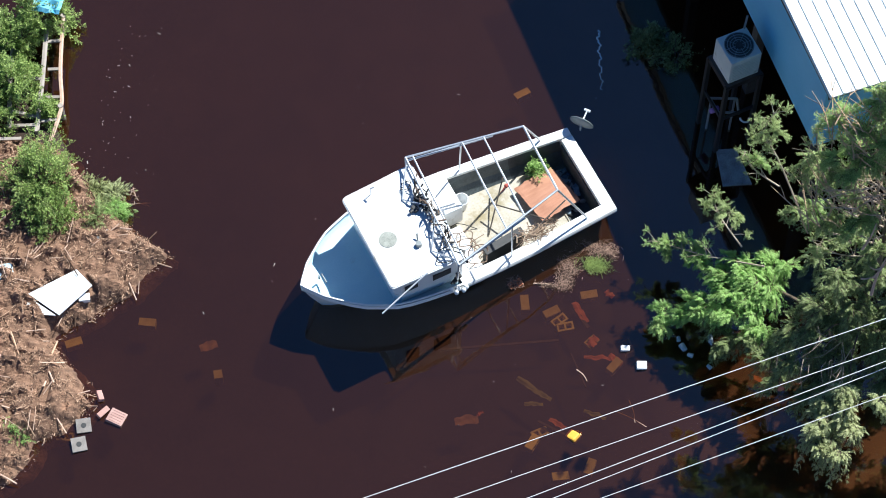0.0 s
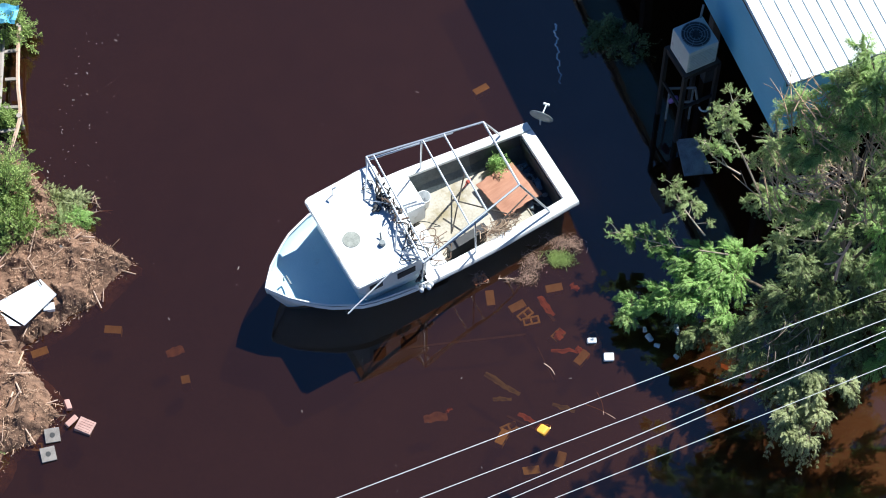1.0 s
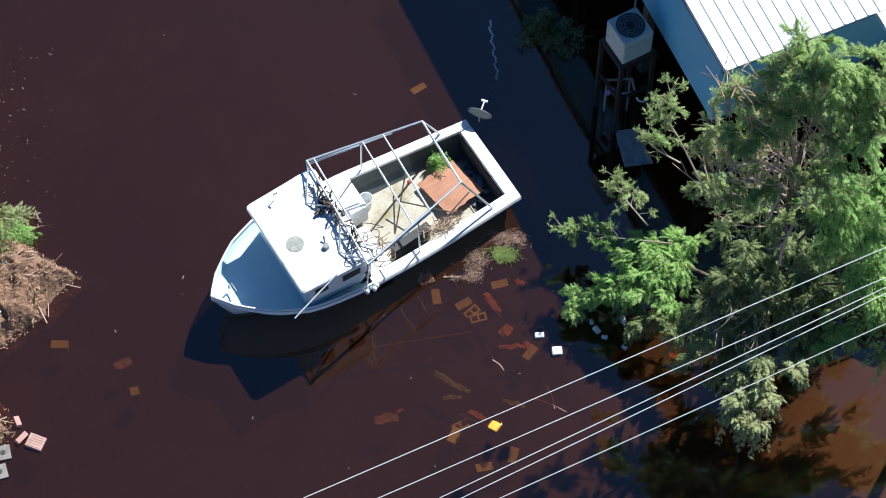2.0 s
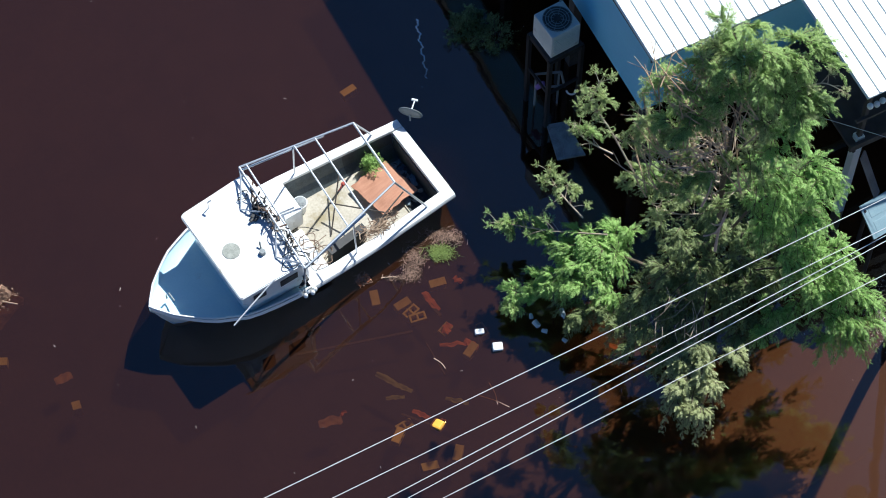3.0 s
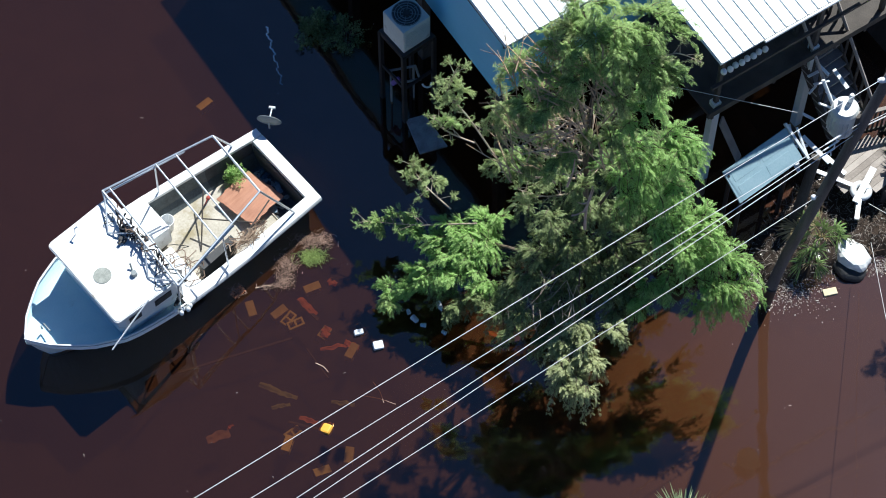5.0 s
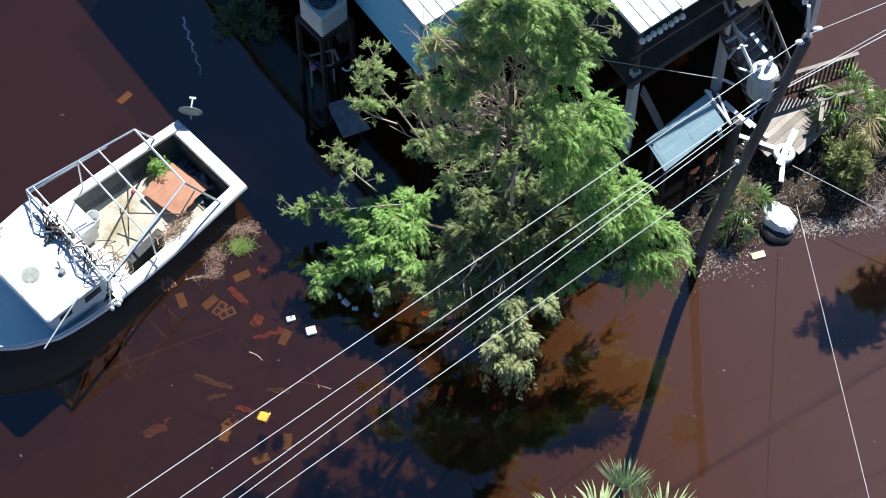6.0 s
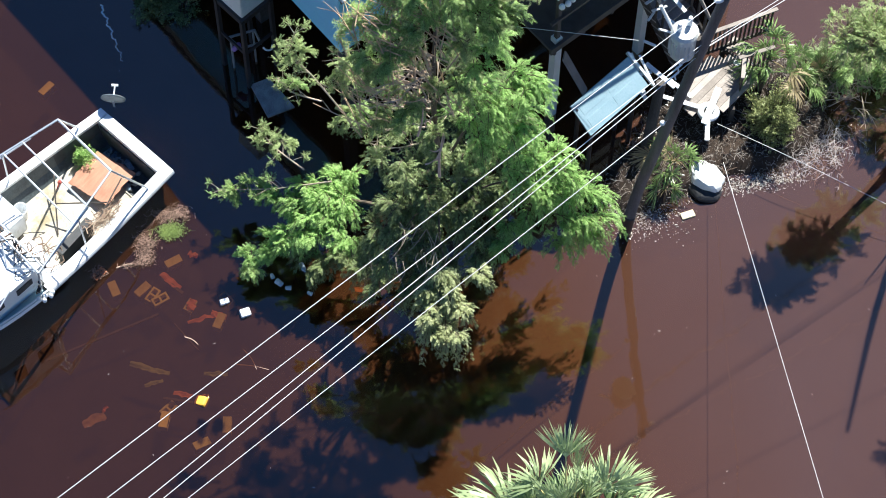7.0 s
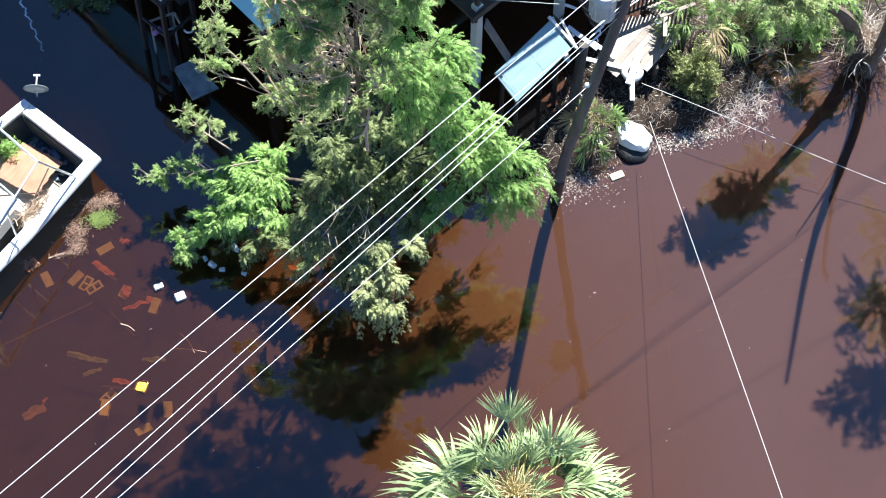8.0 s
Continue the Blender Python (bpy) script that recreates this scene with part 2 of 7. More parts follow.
def slab(bm, outline, z0, z1):
    """A plate with the given outline, from z0 up to z1."""
    lo = [bm.verts.new((x, y, z0)) for x, y in outline]
    hi = [bm.verts.new((x, y, z1)) for x, y in outline]
    n = len(outline)
    bm.faces.new(lo[::-1])
    bm.faces.new(hi)
    for i in range(n):
        bm.faces.new((lo[i], lo[(i + 1) % n], hi[(i + 1) % n], hi[i]))
    return bm


def bezier(pts, n):
    """n + 1 points on a smooth line through pts."""
    pts = [Vector(p) for p in pts]
    out = []
    for i in range(n + 1):
        f = i / n * (len(pts) - 1)
        k = min(int(f), len(pts) - 2)
        u = f - k
        p0, p1, p2, p3 = pts[max(k - 1, 0)], pts[k], pts[k + 1], pts[min(k + 2, len(pts) - 1)]
        out.append(0.5 * ((2 * p1) + (p2 - p0) * u + (2 * p0 - 5 * p1 + 4 * p2 - p3) * u * u + (3 * p1 - p0 - 3 * p2 + p3) * u ** 3))
    return out


BM = bmesh.new
rng = np.random.default_rng(7)

# ---- water and ground ----
bm = BM()
S = 600.0
bm.faces.new([bm.verts.new(p) for p in ((-S, -S, 0), (S, -S, 0), (S, S, 0), (-S, S, 0))])
water = tagged(part("water", bm, M["water"]), "tea-brown flood water, calm, mirroring the sky", "water", kind="structure")


BANK_EDGE = [(-30, -17.0), (-9.5, -15.2), (-7.8, -12.78), (-7.47, -12.51), (-7.16, -12.24), (-6.81, -12.09), (-6.42, -12.05), (-6.14, -11.63), (-5.81, -11.38), (-5.41, -11.17), (-4.92, -11.39), (-4.59, -11.76), (-4.46, -12.07), (-4.18, -12.33), (-3.85, -12.13), (-3.41, -11.62), (-3.1, -11.39), (-2.67, -10.94), (-2.22, -10.74), (-1.66, -10.34), (-1.3, -11.09), (-0.92, -11.68), (-0.45, -12.24), (-0.06, -12.85), (0.74, -13.25), (1.39, -13.74), (1.73, -14.35), (3.23, -15.65), (9, -17), (40, -18)]
SHORE_EDGE = [(5.5, 1.0), (7.3, -0.9), (7.7, -1.35), (8.5, -1.6), (9.3, -1.4), (10, -1.2), (10.7, -0.95), (11.4, -1.05), (12.5, -0.75), (13.0, -0.3), (13.3, 0.7), (14.4, 0.9), (15.0, 0.3), (15.6, -0.1), (17, 0.0), (22, 0.5)]


def along(table, u):
    return float(np.interp(u, [p[0] for p in table], [p[1] for p in table]))


def bank_depth(x, y):
    """How far inside the debris bank a place lies, in metres; negative over open water."""
    return along(BANK_EDGE, y) - x


def shore_depth(x, y):
    """How far inside the littered yard a place lies; negative over water and under the house."""
    return min(y - along(SHORE_EDGE, x), (x - 7.9) * 0.8, 0.35 + 0.95 * (x - 8.7) - y, 2.0 - y, (17.5 - x))


def bank(x, y):
    """Height of the ground: mud under the water, rising to the debris bank and to the yard by the boardwalk."""
    d = bank_depth(x, y)
    left = -0.75 + 0.95 * min(max(d + 0.7, 0), 1.3) / 1.1
    s = shore_depth(x, y)
    yard = -0.75 + 0.80 * min(max(s + 0.5, 0), 0.9) / 0.7
    return max(left, yard, -0.75) + 0.05 * noise.noise(Vector((x * 0.9, y * 0.9, 0)))


xs = [-600, -200, -60, -30] + [-20 + 0.2 * i for i in range(201)] + [30, 60, 200, 600]
ys = [-600, -200, -60, -25] + [-14 + 0.2 * i for i in range(131)] + [20, 40, 100, 200, 600]
gv = [(x, y, bank(x, y)) for y in ys for x in xs]
gf = [(j * len(xs) + i, j * len(xs) + i + 1, (j + 1) * len(xs) + i + 1, (j + 1) * len(xs) + i) for j in range(len(ys) - 1) for i in range(len(xs) - 1)]
ground = tagged(soup("ground", gv, gf, M["mud"], smooth=True), "dark mud bed under the water, rising to a debris bank", "ground", kind="structure")


# ---- the boat ----
def curve_at(table, u):
    for (a, p), (b, q) in zip(table, table[1:]):
        if u <= b:
            f = (u - a) / (b - a)
            f = f * f * (3 - 2 * f) * 0.35 + f * 0.65
            return p + (q - p) * f
    return table[-1][1]


BEAM = [(0, 1.13), (1, 1.21), (2, 1.29), (3, 1.35), (4, 1.37), (4.8, 1.34), (5.3, 1.25), (5.8, 1.05), (6.2, 0.80), (6.55, 0.50), (6.8, 0.22), (6.93, 0.02)]
SHEER = [(0, 0.74), (2, 0.78), (3.5, 0.86), (5, 1.02), (6, 1.14), (6.93, 1.26)]


def beam(u):
    return curve_at(BEAM, u)


def sheer(u):
    return curve_at(SHEER, u)


def boat():
    b = thing("work_boat", pose(-1.81, 1.76, 0, 0, 0, -142.66), "white fibreglass boat with low cabin and pipe frame on flood water", "boat")
    us = [0.0, 0.28, 0.6, 1, 1.5, 2, 2.5, 3, 3.4, 3.8, 4.2, 4.6, 5, 5.3, 5.6, 5.9, 6.15, 6.4, 6.6, 6.75, 6.86, 6.93]
    # hull skin, both sides
    bm = BM()
    rows = []
    for u in us:
        w, h = beam(u), sheer(u)
        flare = max(1 - 0.64 * h / max(w, 0.05), 0.25)
        keel = -0.38 if u < 5.5 else -0.38 + 0.5 * ((u - 5.5) / 1.43) ** 2
        back = 0.55 * max(0, (u - 5.6) / 1.33) ** 1.3
        prof = [(w, h, 0), (w + 0.022, h - 0.05, 0), (w + 0.02, h - 0.10, 0.0), (w * 0.93, h - 0.14, 0.02), (w * (flare + 1) / 2, 0.45 * h, 0.35), (w * flare, 0.02, 0.75), (w * flare * 0.8, -0.2, 0.9), (0, keel, 1.0)]
        right = [bm.verts.new((u - back * q, y, z)) for y, z, q in prof]
        left = [bm.verts.new((u - back * q, -y, z)) for y, z, q in prof[:-1]]
        rows.append(right + left[::-1])
    for r, s in zip(rows, rows[1:]):
        for k in range(len(r) - 1):
            bm.faces.new((r[k], s[k], s[k + 1], r[k + 1]))
    bm.faces.new(rows[0])
    part("hull", bm, M["gelcoat"], b, smooth=False)
    # gunwale caps: a broad one on each side of the cockpit, one over the transom
    for sgn, nm in ((1, "gunwale"), (-1, "gunwale")):
        bm = BM()
        r = []
        for u in [x for x in us if x <= 3.8]:
            w, h, cap = beam(u), sheer(u), 0.25 if sgn > 0 else 0.21
            r.append([bm.verts.new((u, sgn * y, z)) for y, z in ((w - cap, h - 0.16), (w - cap, h), (w - cap + 0.02, h + 0.015), (w - 0.02, h + 0.015), (w, h))])
        for a, c in zip(r, r[1:]):
            for k in range(4):
                bm.faces.new((a[k], c[k], c[k + 1], a[k + 1]) if sgn < 0 else (a[k + 1], c[k + 1], c[k], a[k]))
        part(nm, bm, M["gelcoat"], b)
    bm = BM()
    box(bm, (0.13, 0, 0.70), (0.27, 2 * 1.13 - 0.46, 0.13), bevel=0.015)
    part("transom_cap", bm, M["gelcoat"], b)
    # cockpit: inner walls, sole, and the low aft well
    def inside(u, z):
        """Half the width between the hull's inner faces."""
        w, h = beam(u), sheer(u)
        flare = max(1 - 0.64 * h / max(w, 0.05), 0.25)
        return float(np.interp(z, [0.02, 0.45 * h, h - 0.14], [w * flare, w * (flare + 1) / 2, w * 0.93])) - 0.03

    # the aft well's colour holds both its dirt and its shade
    for nm, u0, u1, z0, z1, mat, lab in (("cockpit_sole", 0.86, 3.4, 0.10, 0.145, "sole", "stained pale cockpit floor"), ("aft_well", 0.27, 0.86, 0.03, 0.06, "shade_grime", "dirty aft well, its shade put into the dark colour")):
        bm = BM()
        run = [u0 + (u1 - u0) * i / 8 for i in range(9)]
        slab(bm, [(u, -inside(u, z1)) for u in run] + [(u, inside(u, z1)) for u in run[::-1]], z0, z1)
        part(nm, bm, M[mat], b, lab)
    bm = BM()
    slab(bm, [(0.86, -inside(0.86, 0.06)), (0.885, -inside(0.86, 0.06)), (0.885, inside(0.86, 0.06)), (0.86, inside(0.86, 0.06))], 0.06, 0.17)
    part("well_coaming", bm, M["sole"], b)
    # inner walls darkened in colour for the shade they lie in
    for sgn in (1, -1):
        for lo, hi, mat in ((0.28, 1.5, "shade_grime"), (1.5, 3.8, "shade_lining")):
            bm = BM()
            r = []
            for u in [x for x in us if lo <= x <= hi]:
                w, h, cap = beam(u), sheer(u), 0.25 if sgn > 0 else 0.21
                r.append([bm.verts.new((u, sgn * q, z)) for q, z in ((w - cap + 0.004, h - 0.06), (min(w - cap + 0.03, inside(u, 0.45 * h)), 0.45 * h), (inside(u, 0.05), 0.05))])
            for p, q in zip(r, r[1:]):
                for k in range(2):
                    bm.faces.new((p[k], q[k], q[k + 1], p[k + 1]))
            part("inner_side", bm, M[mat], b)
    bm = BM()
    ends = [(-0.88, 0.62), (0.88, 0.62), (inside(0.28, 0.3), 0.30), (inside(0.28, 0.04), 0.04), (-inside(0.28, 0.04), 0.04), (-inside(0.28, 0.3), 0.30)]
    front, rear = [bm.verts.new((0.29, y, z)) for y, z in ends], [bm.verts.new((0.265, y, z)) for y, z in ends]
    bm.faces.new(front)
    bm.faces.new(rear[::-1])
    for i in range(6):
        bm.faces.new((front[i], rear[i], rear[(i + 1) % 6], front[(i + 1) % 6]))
    part("transom_inner", bm, M["shade_grime"], b)
    # foredeck
    bm = BM()
    fu = [x for x in us if x >= 3.7]
    r = []
    for u in fu:
        w, h = beam(u), sheer(u)
        r.append([bm.verts.new((u, y * max(w - 0.03, 0.004), h - (0.02 if abs(y) == 1 else 0.24) + 0.05 * (1 - y * y))) for y in (-1, -0.88, -0.3, 0.3, 0.88, 1)])
    for a, c in zip(r, r[1:]):
        for k in range(5):
            bm.faces.new((a[k], c[k], c[k + 1], a[k + 1]))
    part("foredeck", bm, M["bluedeck"], b, "pale blue painted foredeck", True)
    for sgn in (1, -1):
        bm = BM()
        hose(bm, [(u, sgn * (beam(u) - 0.035), sheer(u) + 0.012) for u in fu], 0.022, 6)
        part("toe_rail", bm, M["gelcoat"], b)
    # cabin: trunk and roof plate with rounded corners
    bm = BM()
    slab(bm, [(3.72, -1.12), (5.12, -1.08), (5.24, -0.95), (5.24, 0.95), (5.12, 1.08), (3.72, 1.12)], 0.80, 1.70)
    cab = part("cabin_trunk", bm, M["gelcoat"], b)
    for x, y, sx, sy in ((4.9, 1.112, 0.30, 0.02), (4.2, 1.13, 0.42, 0.02)):
        bm = BM()
        box(bm, (x, y, 1.35), (sx, sy, 0.22), bevel=0.008)
        part("side_window", bm, M["black"], cab, "dark side window")
    bm = BM()
    edge = []
    for cx, cy, a0 in ((5.28, 1.08, 0), (3.78, 1.10, 90), (3.78, -1.22, 180), (5.28, -1.12, 270)):
        for k in range(5):
            a = radians(a0 + 22.5 * k)
            edge.append((cx + 0.09 * math.cos(a), cy + 0.09 * math.sin(a)))
    slab(bm, edge, 1.70, 1.775)
    bmesh.ops.bevel(bm, geom=[e for e in bm.edges if e.verts[0].co.z > 1.77 and e.verts[1].co.z > 1.77], offset=0.02, segments=2, affect="EDGES")
    part("cabin_roof", bm, M["gelcoat"], b)
    # roof hatch ring, vent, small fittings
    bm = BM()
    bmesh.ops.create_cone(bm, cap_ends=True, segments=28, radius1=0.19, radius2=0.185, depth=0.012, matrix=Matrix.Translation((4.93, 0.10, 1.782)))
    part("roof_hatch", bm, surface("hatch_lid", (0.15, 0.16, 0.14), (0.36, 0.37, 0.33), 9, 40, 0.6, 0.2, stain=(0.20, 0.22, 0.18), stain_scale=6), b, "grey-green mottled round hatch lid")
    bm = BM()
    bmesh.ops.create_cone(bm, cap_ends=True, segments=16, radius1=0.075, radius2=0.06, depth=0.10, matrix=Matrix.Translation((4.42, 0.50, 1.82)))
    rod(bm, (4.40, 0.42, 1.78), (4.36, 0.30, 1.90), 0.02)
    part("vent", bm, M["grey"], b)
    bm = BM()
    rod(bm, (4.78, -1.02, 1.77), (4.78, -1.02, 2.02), 0.012)
    rod(bm, (4.78, -1.02, 2.02), (4.70, -0.98, 2.10), 0.02)
    part("light_mast", bm, M["porcelain"], b)
    # console box on the far side behind the cabin
    bm = BM()
    box(bm, (3.35, -0.72, 0.62), (0.78, 0.86, 0.66), bevel=0.07)
    part("console", bm, M["gelcoat"], b)
    bm = BM()
    box(bm, (3.45, 0.50, 0.35), (0.60, 1.20, 0.5), bevel=0.03)
    part("engine_box", bm, M["gelcoat"], b)
    # boat pole laid over the near side of the cabin
    bm = BM()
    rod(bm, (4.55, 1.16, 1.80), (5.72, 1.42, 1.42), 0.022, 0.018)
    part("boat_pole", bm, M["porcelain"], b)
    # bow cleat
    bm = BM()
    rod(bm, (6.42, -0.06, 1.24), (6.42, 0.18, 1.27), 0.018)
    rod(bm, (6.50, -0.02, 1.16), (6.50, -0.02, 1.30), 0.02)
    part("bow_cleat", bm, M["grey"], b)
    # pipe frame over the cockpit
    z = 2.02
    far, near = [(3.80, -1.36, z), (1.25, -0.92, z)], [(3.95, 1.40, z), (1.33, 0.76, z)]

    def on(line, f):
        return tuple(Vector(line[0]).lerp(Vector(line[1]), f))

    def bar(p, q, r=0.024, name="frame_pipe"):
        bm = BM()
        rod(bm, p, q, r, n=8)
        part(name, bm, M["pipe"], b)

    bar(*far)
    bar((3.80, -1.34, z - 0.11), (1.9, -1.06, z - 0.11))
    bar(*near)
    bar((3.95, 1.36, z - 0.12), (2.2, 0.98, z - 0.12))
    for f in (0.0, 0.06, 0.48, 0.66, 1.0):
        bar(on(far, f), on(near, f), 0.026 if f in (0, 1.0) else 0.02)
    bar(far[1], (0.68, -1.10, 0.78))
    bar(near[1], (0.68, 1.06, 0.78))
    for p, q in (((3.80, -1.36, z), (3.85, -1.22, 0.85)), ((3.95, 1.40, z), (3.9, 1.24, 0.85)), ((2.6, -1.15, z), (2.6, -1.20, 0.85)), ((2.55, 1.06, z), (2.55, 1.16, 0.8))):
        bar(p, q, 0.02)
    bar((3.8, -1.3, z), (4.25, -0.6, 1.80), 0.018)
    bar((4.25, -0.6, 1.80), (3.86, -0.1, z), 0.018)
    bar((3.9, 0.2, z), (4.25, 0.75, 1.80), 0.018)
    bar((4.25, 0.75, 1.80), (3.93, 1.3, z), 0.018)
    # cables, hoses and loops round the front of the frame
    r = random.Random(5)
    for k in range(24):
        y0 = r.uniform(-1.3, 1.1)
        y1 = y0 + r.uniform(0.15, 0.7)
        pts = [(3.88 + r.uniform(-0.16, 0.14), min(y0 + (y1 - y0) * f, 1.35), 2.03 - 0.35 * math.sin(f * 3.14) * r.random() + r.uniform(-0.04, 0.05)) for f in (0, 0.25, 0.5, 0.75, 1)]
        bm = BM()
        hose(bm, bezier(pts, 14), r.choice((0.010, 0.014, 0.020)), 5)
        part("cable", bm, M["black"] if r.random() < 0.8 else M["rope"], b)
    for x, y, z2, rad in ((4.05, -0.85, 1.80, 0.10), (3.62, 0.42, 1.05, 0.22), (3.35, 0.52, 0.70, 0.26), (3.25, 0.30, 0.68, 0.20), (4.05, 0.98, 1.80, 0.19), (3.15, 0.75, 0.66, 0.24)):
        bm = BM()
        ring = [(x + rad * math.cos(a) + 0.05 * math.sin(3 * a), y + rad * 0.9 * math.sin(a), z2 + 0.05 * math.sin(2 * a)) for a in [i * math.tau / 20 for i in range(21)]]
        hose(bm, ring, 0.011, 5)
        part("rope_coil", bm, M["rope"] if z2 < 1.5 else M["black"], b)
    for k in range(6):
        x, y = r.uniform(2.9, 3.5), r.uniform(-0.1, 1.0)
        p = [(x + r.uniform(-0.35, 0.35) * i, y + r.uniform(-0.3, 0.3) * i, 0.62 - 0.13 * i + r.uniform(0, 0.06)) for i in range(4)]
        bm = BM()
        hose(bm, bezier(p, 12), 0.009, 5)
        part("loose_line", bm, M["rope"] if k % 3 else M["black"], b)
    for x, y, z2, s in ((4.12, -0.28, 1.82, 0.16), (4.0, -0.45, 1.84, 0.14), (3.72, 0.0, 1.78, 0.12), (3.7, -0.95, 1.42, 0.16), (3.45, 0.55, 0.70, 0.17), (3.85, 1.22, 1.15, 0.13), (3.98, 1.28, 1.1, 0.12)):
        bm = BM()
        box(bm, (x, y, z2), (s, s * 0.7, s * 0.6), Matrix.Rotation(r.uniform(0, 3), 3, "Z"), 0.02)
        rod(bm, (x, y, z2), (x + s * 0.8, y + s * 0.3, z2 + 0.03), s * 0.22)
        part("fitting", bm, M["black"], b)
    for x, y in ((3.95, 1.36), (3.78, 1.40), (4.08, 1.30), (3.86, 1.44), (4.02, 1.42)):
        bm = BM()
        bmesh.ops.create_uvsphere(bm, u_segments=12, v_segments=8, radius=0.052, matrix=Matrix.Translation((x, y + 0.04, 0.92)) @ Matrix.Diagonal((1, 1, 1.4, 1)))
        part("fender_float", bm, M["porcelain"], b)
    # raised from the cabin eaves up, sheared nearside to fit the camera's view
    for ob in [o for c in b.children for o in (c, *c.children)]:
        for v in ob.data.vertices:
            f = min(max((v.co.z - 1.0) / 0.7, 0.0), 1.0)
            if ob.name.startswith(("hull", "foredeck", "toe", "bow", "gunwale")):
                f = 0.0
            v.co += Vector((0.12, 0.243, 0.50)) * f
    return b


boat()


def on_boat(x, y, z, rx=0, ry=0, rz=0):
    return pose(-1.81, 1.76, 0, 0, 0, -142.66) @ pose(x, y, z, rx, ry, rz)


# loose things aboard
ply = thing("plywood_sheet", on_boat(1.04, -0.05, 0.32, 4, -3, 9), "weathered orange-brown plywood sheet lying in the cockpit", "board")
bm = BM()
nu, nv = 14, 16
for dz in (0.0, -0.02):
    g = [[bm.verts.new((-0.50 + 1.00 * i / nu + (0.035 * noise.noise(Vector((j * 0.55, 3, 0))) if i in (0, nu) else 0), -0.53 + 1.06 * j / nv + (0.035 * noise.noise(Vector((i * 0.55, 7, 0))) if j in (0, nv) else 0), dz + 0.05 * math.sin(3.1 * i / nu) + 0.03 * noise.noise(Vector((i * 0.25, j * 0.25, 1))))) for i in range(nu + 1)] for j in range(nv + 1)]
    for r0, r1 in zip(g, g[1:]):
        for i in range(nu):
            q = (r0[i], r0[i + 1], r1[i + 1], r1[i])
            bm.faces.new(q if dz == 0 else q[::-1])
part("sheet", bm, M["plywood"], ply)
bm = BM()
box(bm, (0, 0.3, -0.11), (0.5, 0.08, 0.20))
box(bm, (0, -0.3, -0.11), (0.5, 0.08, 0.20))
part("trestle", bm, M["timber"], ply)

rj = random.Random(11)
for k in range(60):
    s = rj.uniform(0.03, 0.11)
    j = tagged(new("junk_lump"), "dark wet rubbish lying in the aft well", "rubbish", "rubbish in the boat")
    j.matrix_world = on_boat(rj.uniform(0.36, 0.80), rj.uniform(-0.55, 0.52), 0.07 + s * 0.4, rj.uniform(-20, 20), rj.uniform(-20, 20), rj.uniform(0, 180))
    bm = BM()
    bmesh.ops.create_icosphere(bm, subdivisions=2, radius=s, matrix=Matrix.Diagonal((1.2, 0.8, 0.55, 1)))
    for v in bm.verts:
        v.co *= 1 + 0.35 * noise.noise(v.co * 9 + Vector((k, 0, 0)))
    part("lump", bm, M["shade_grime"] if k % 3 else M["grey"], j)
bucket = thing("bucket", on_boat(2.80, -0.70, 0.15), "pale plastic bucket standing in the cockpit corner", "bucket")
bm = BM()
bmesh.ops.create_cone(bm, cap_ends=False, segments=20, radius1=0.12, radius2=0.15, depth=0.34, matrix=Matrix.Translation((0, 0, 0.17)))
bmesh.ops.create_circle(bm, cap_ends=True, segments=20, radius=0.12, matrix=Matrix.Translation((0, 0, 0.02)))
part("pail", bm, M["porcelain"], bucket)
bm = BM()
hose(bm, [(0.15 * math.cos(a), 0.15 * math.sin(a), 0.34) for a in [i * math.tau / 20 for i in range(21)]], 0.01, 5)
part("rim", bm, M["porcelain"], bucket)
for p in (((2.30, -0.3, 0.55), (1.55, 0.72, 0.9)), ((2.6, 0.2, 0.17), (1.75, -0.75, 0.7)), ((1.9, 0.85, 0.83), (0.95, 0.55, 0.95))):
    st = thing("loose_pole", on_boat(*p[0]), "dark thin pole leaning across the cockpit", "pole", "poles in the boat")
    bm = BM()
    rod(bm, (0, 0, 0), Vector(p[1]) - Vector(p[0]), 0.016)
    part("shaft", bm, M["timber"], st)
for k in range(30):
    st = thing("driftwood_stick", on_boat(rj.uniform(1.3, 2.2), rj.uniform(0.72, 1.02), rj.uniform(0.62, 0.84), 0, 0, rj.uniform(0, 180)), "brown stick heaped on the boat's side deck", "stick", "sticks in the boat")
    bm = BM()
    rod(bm, (-rj.uniform(0.08, 0.2), 0, 0), (rj.uniform(0.06, 0.2), 0.03, rj.uniform(-0.05, 0.1)), 0.010, 0.005, 5)
    part("stick", bm, M["rope"], st)
# black box added where a dark gap runs inside the gunwale
locker = thing("side_locker", on_boat(2.5, 0.69, 0.145, 0, 0, 6), "low black box standing in for the dark gap along the cockpit side", "locker")
bm = BM()
box(bm, (0, 0, 0.24), (0.95, 0.17, 0.48), bevel=0.012)
part("box", bm, M["black"], locker)
bm = BM()
box(bm, (0, 0, 0.50), (0.98, 0.19, 0.03), bevel=0.008)
part("lid", bm, M["black"], locker)
rag = thing("red_rag", on_boat(2.34, 0.42, 2.50), "small red rag knotted round the pipe frame", "rag")
bm = BM()
bmesh.ops.create_icosphere(bm, subdivisions=2, radius=0.06, matrix=Matrix.Diagonal((1.0, 0.8, 0.7, 1)))
hose(bm, bezier([(0.03, 0, 0), (0.10, 0.04, -0.04), (0.15, 0.02, -0.14)], 6), 0.022, 5, 0.006)
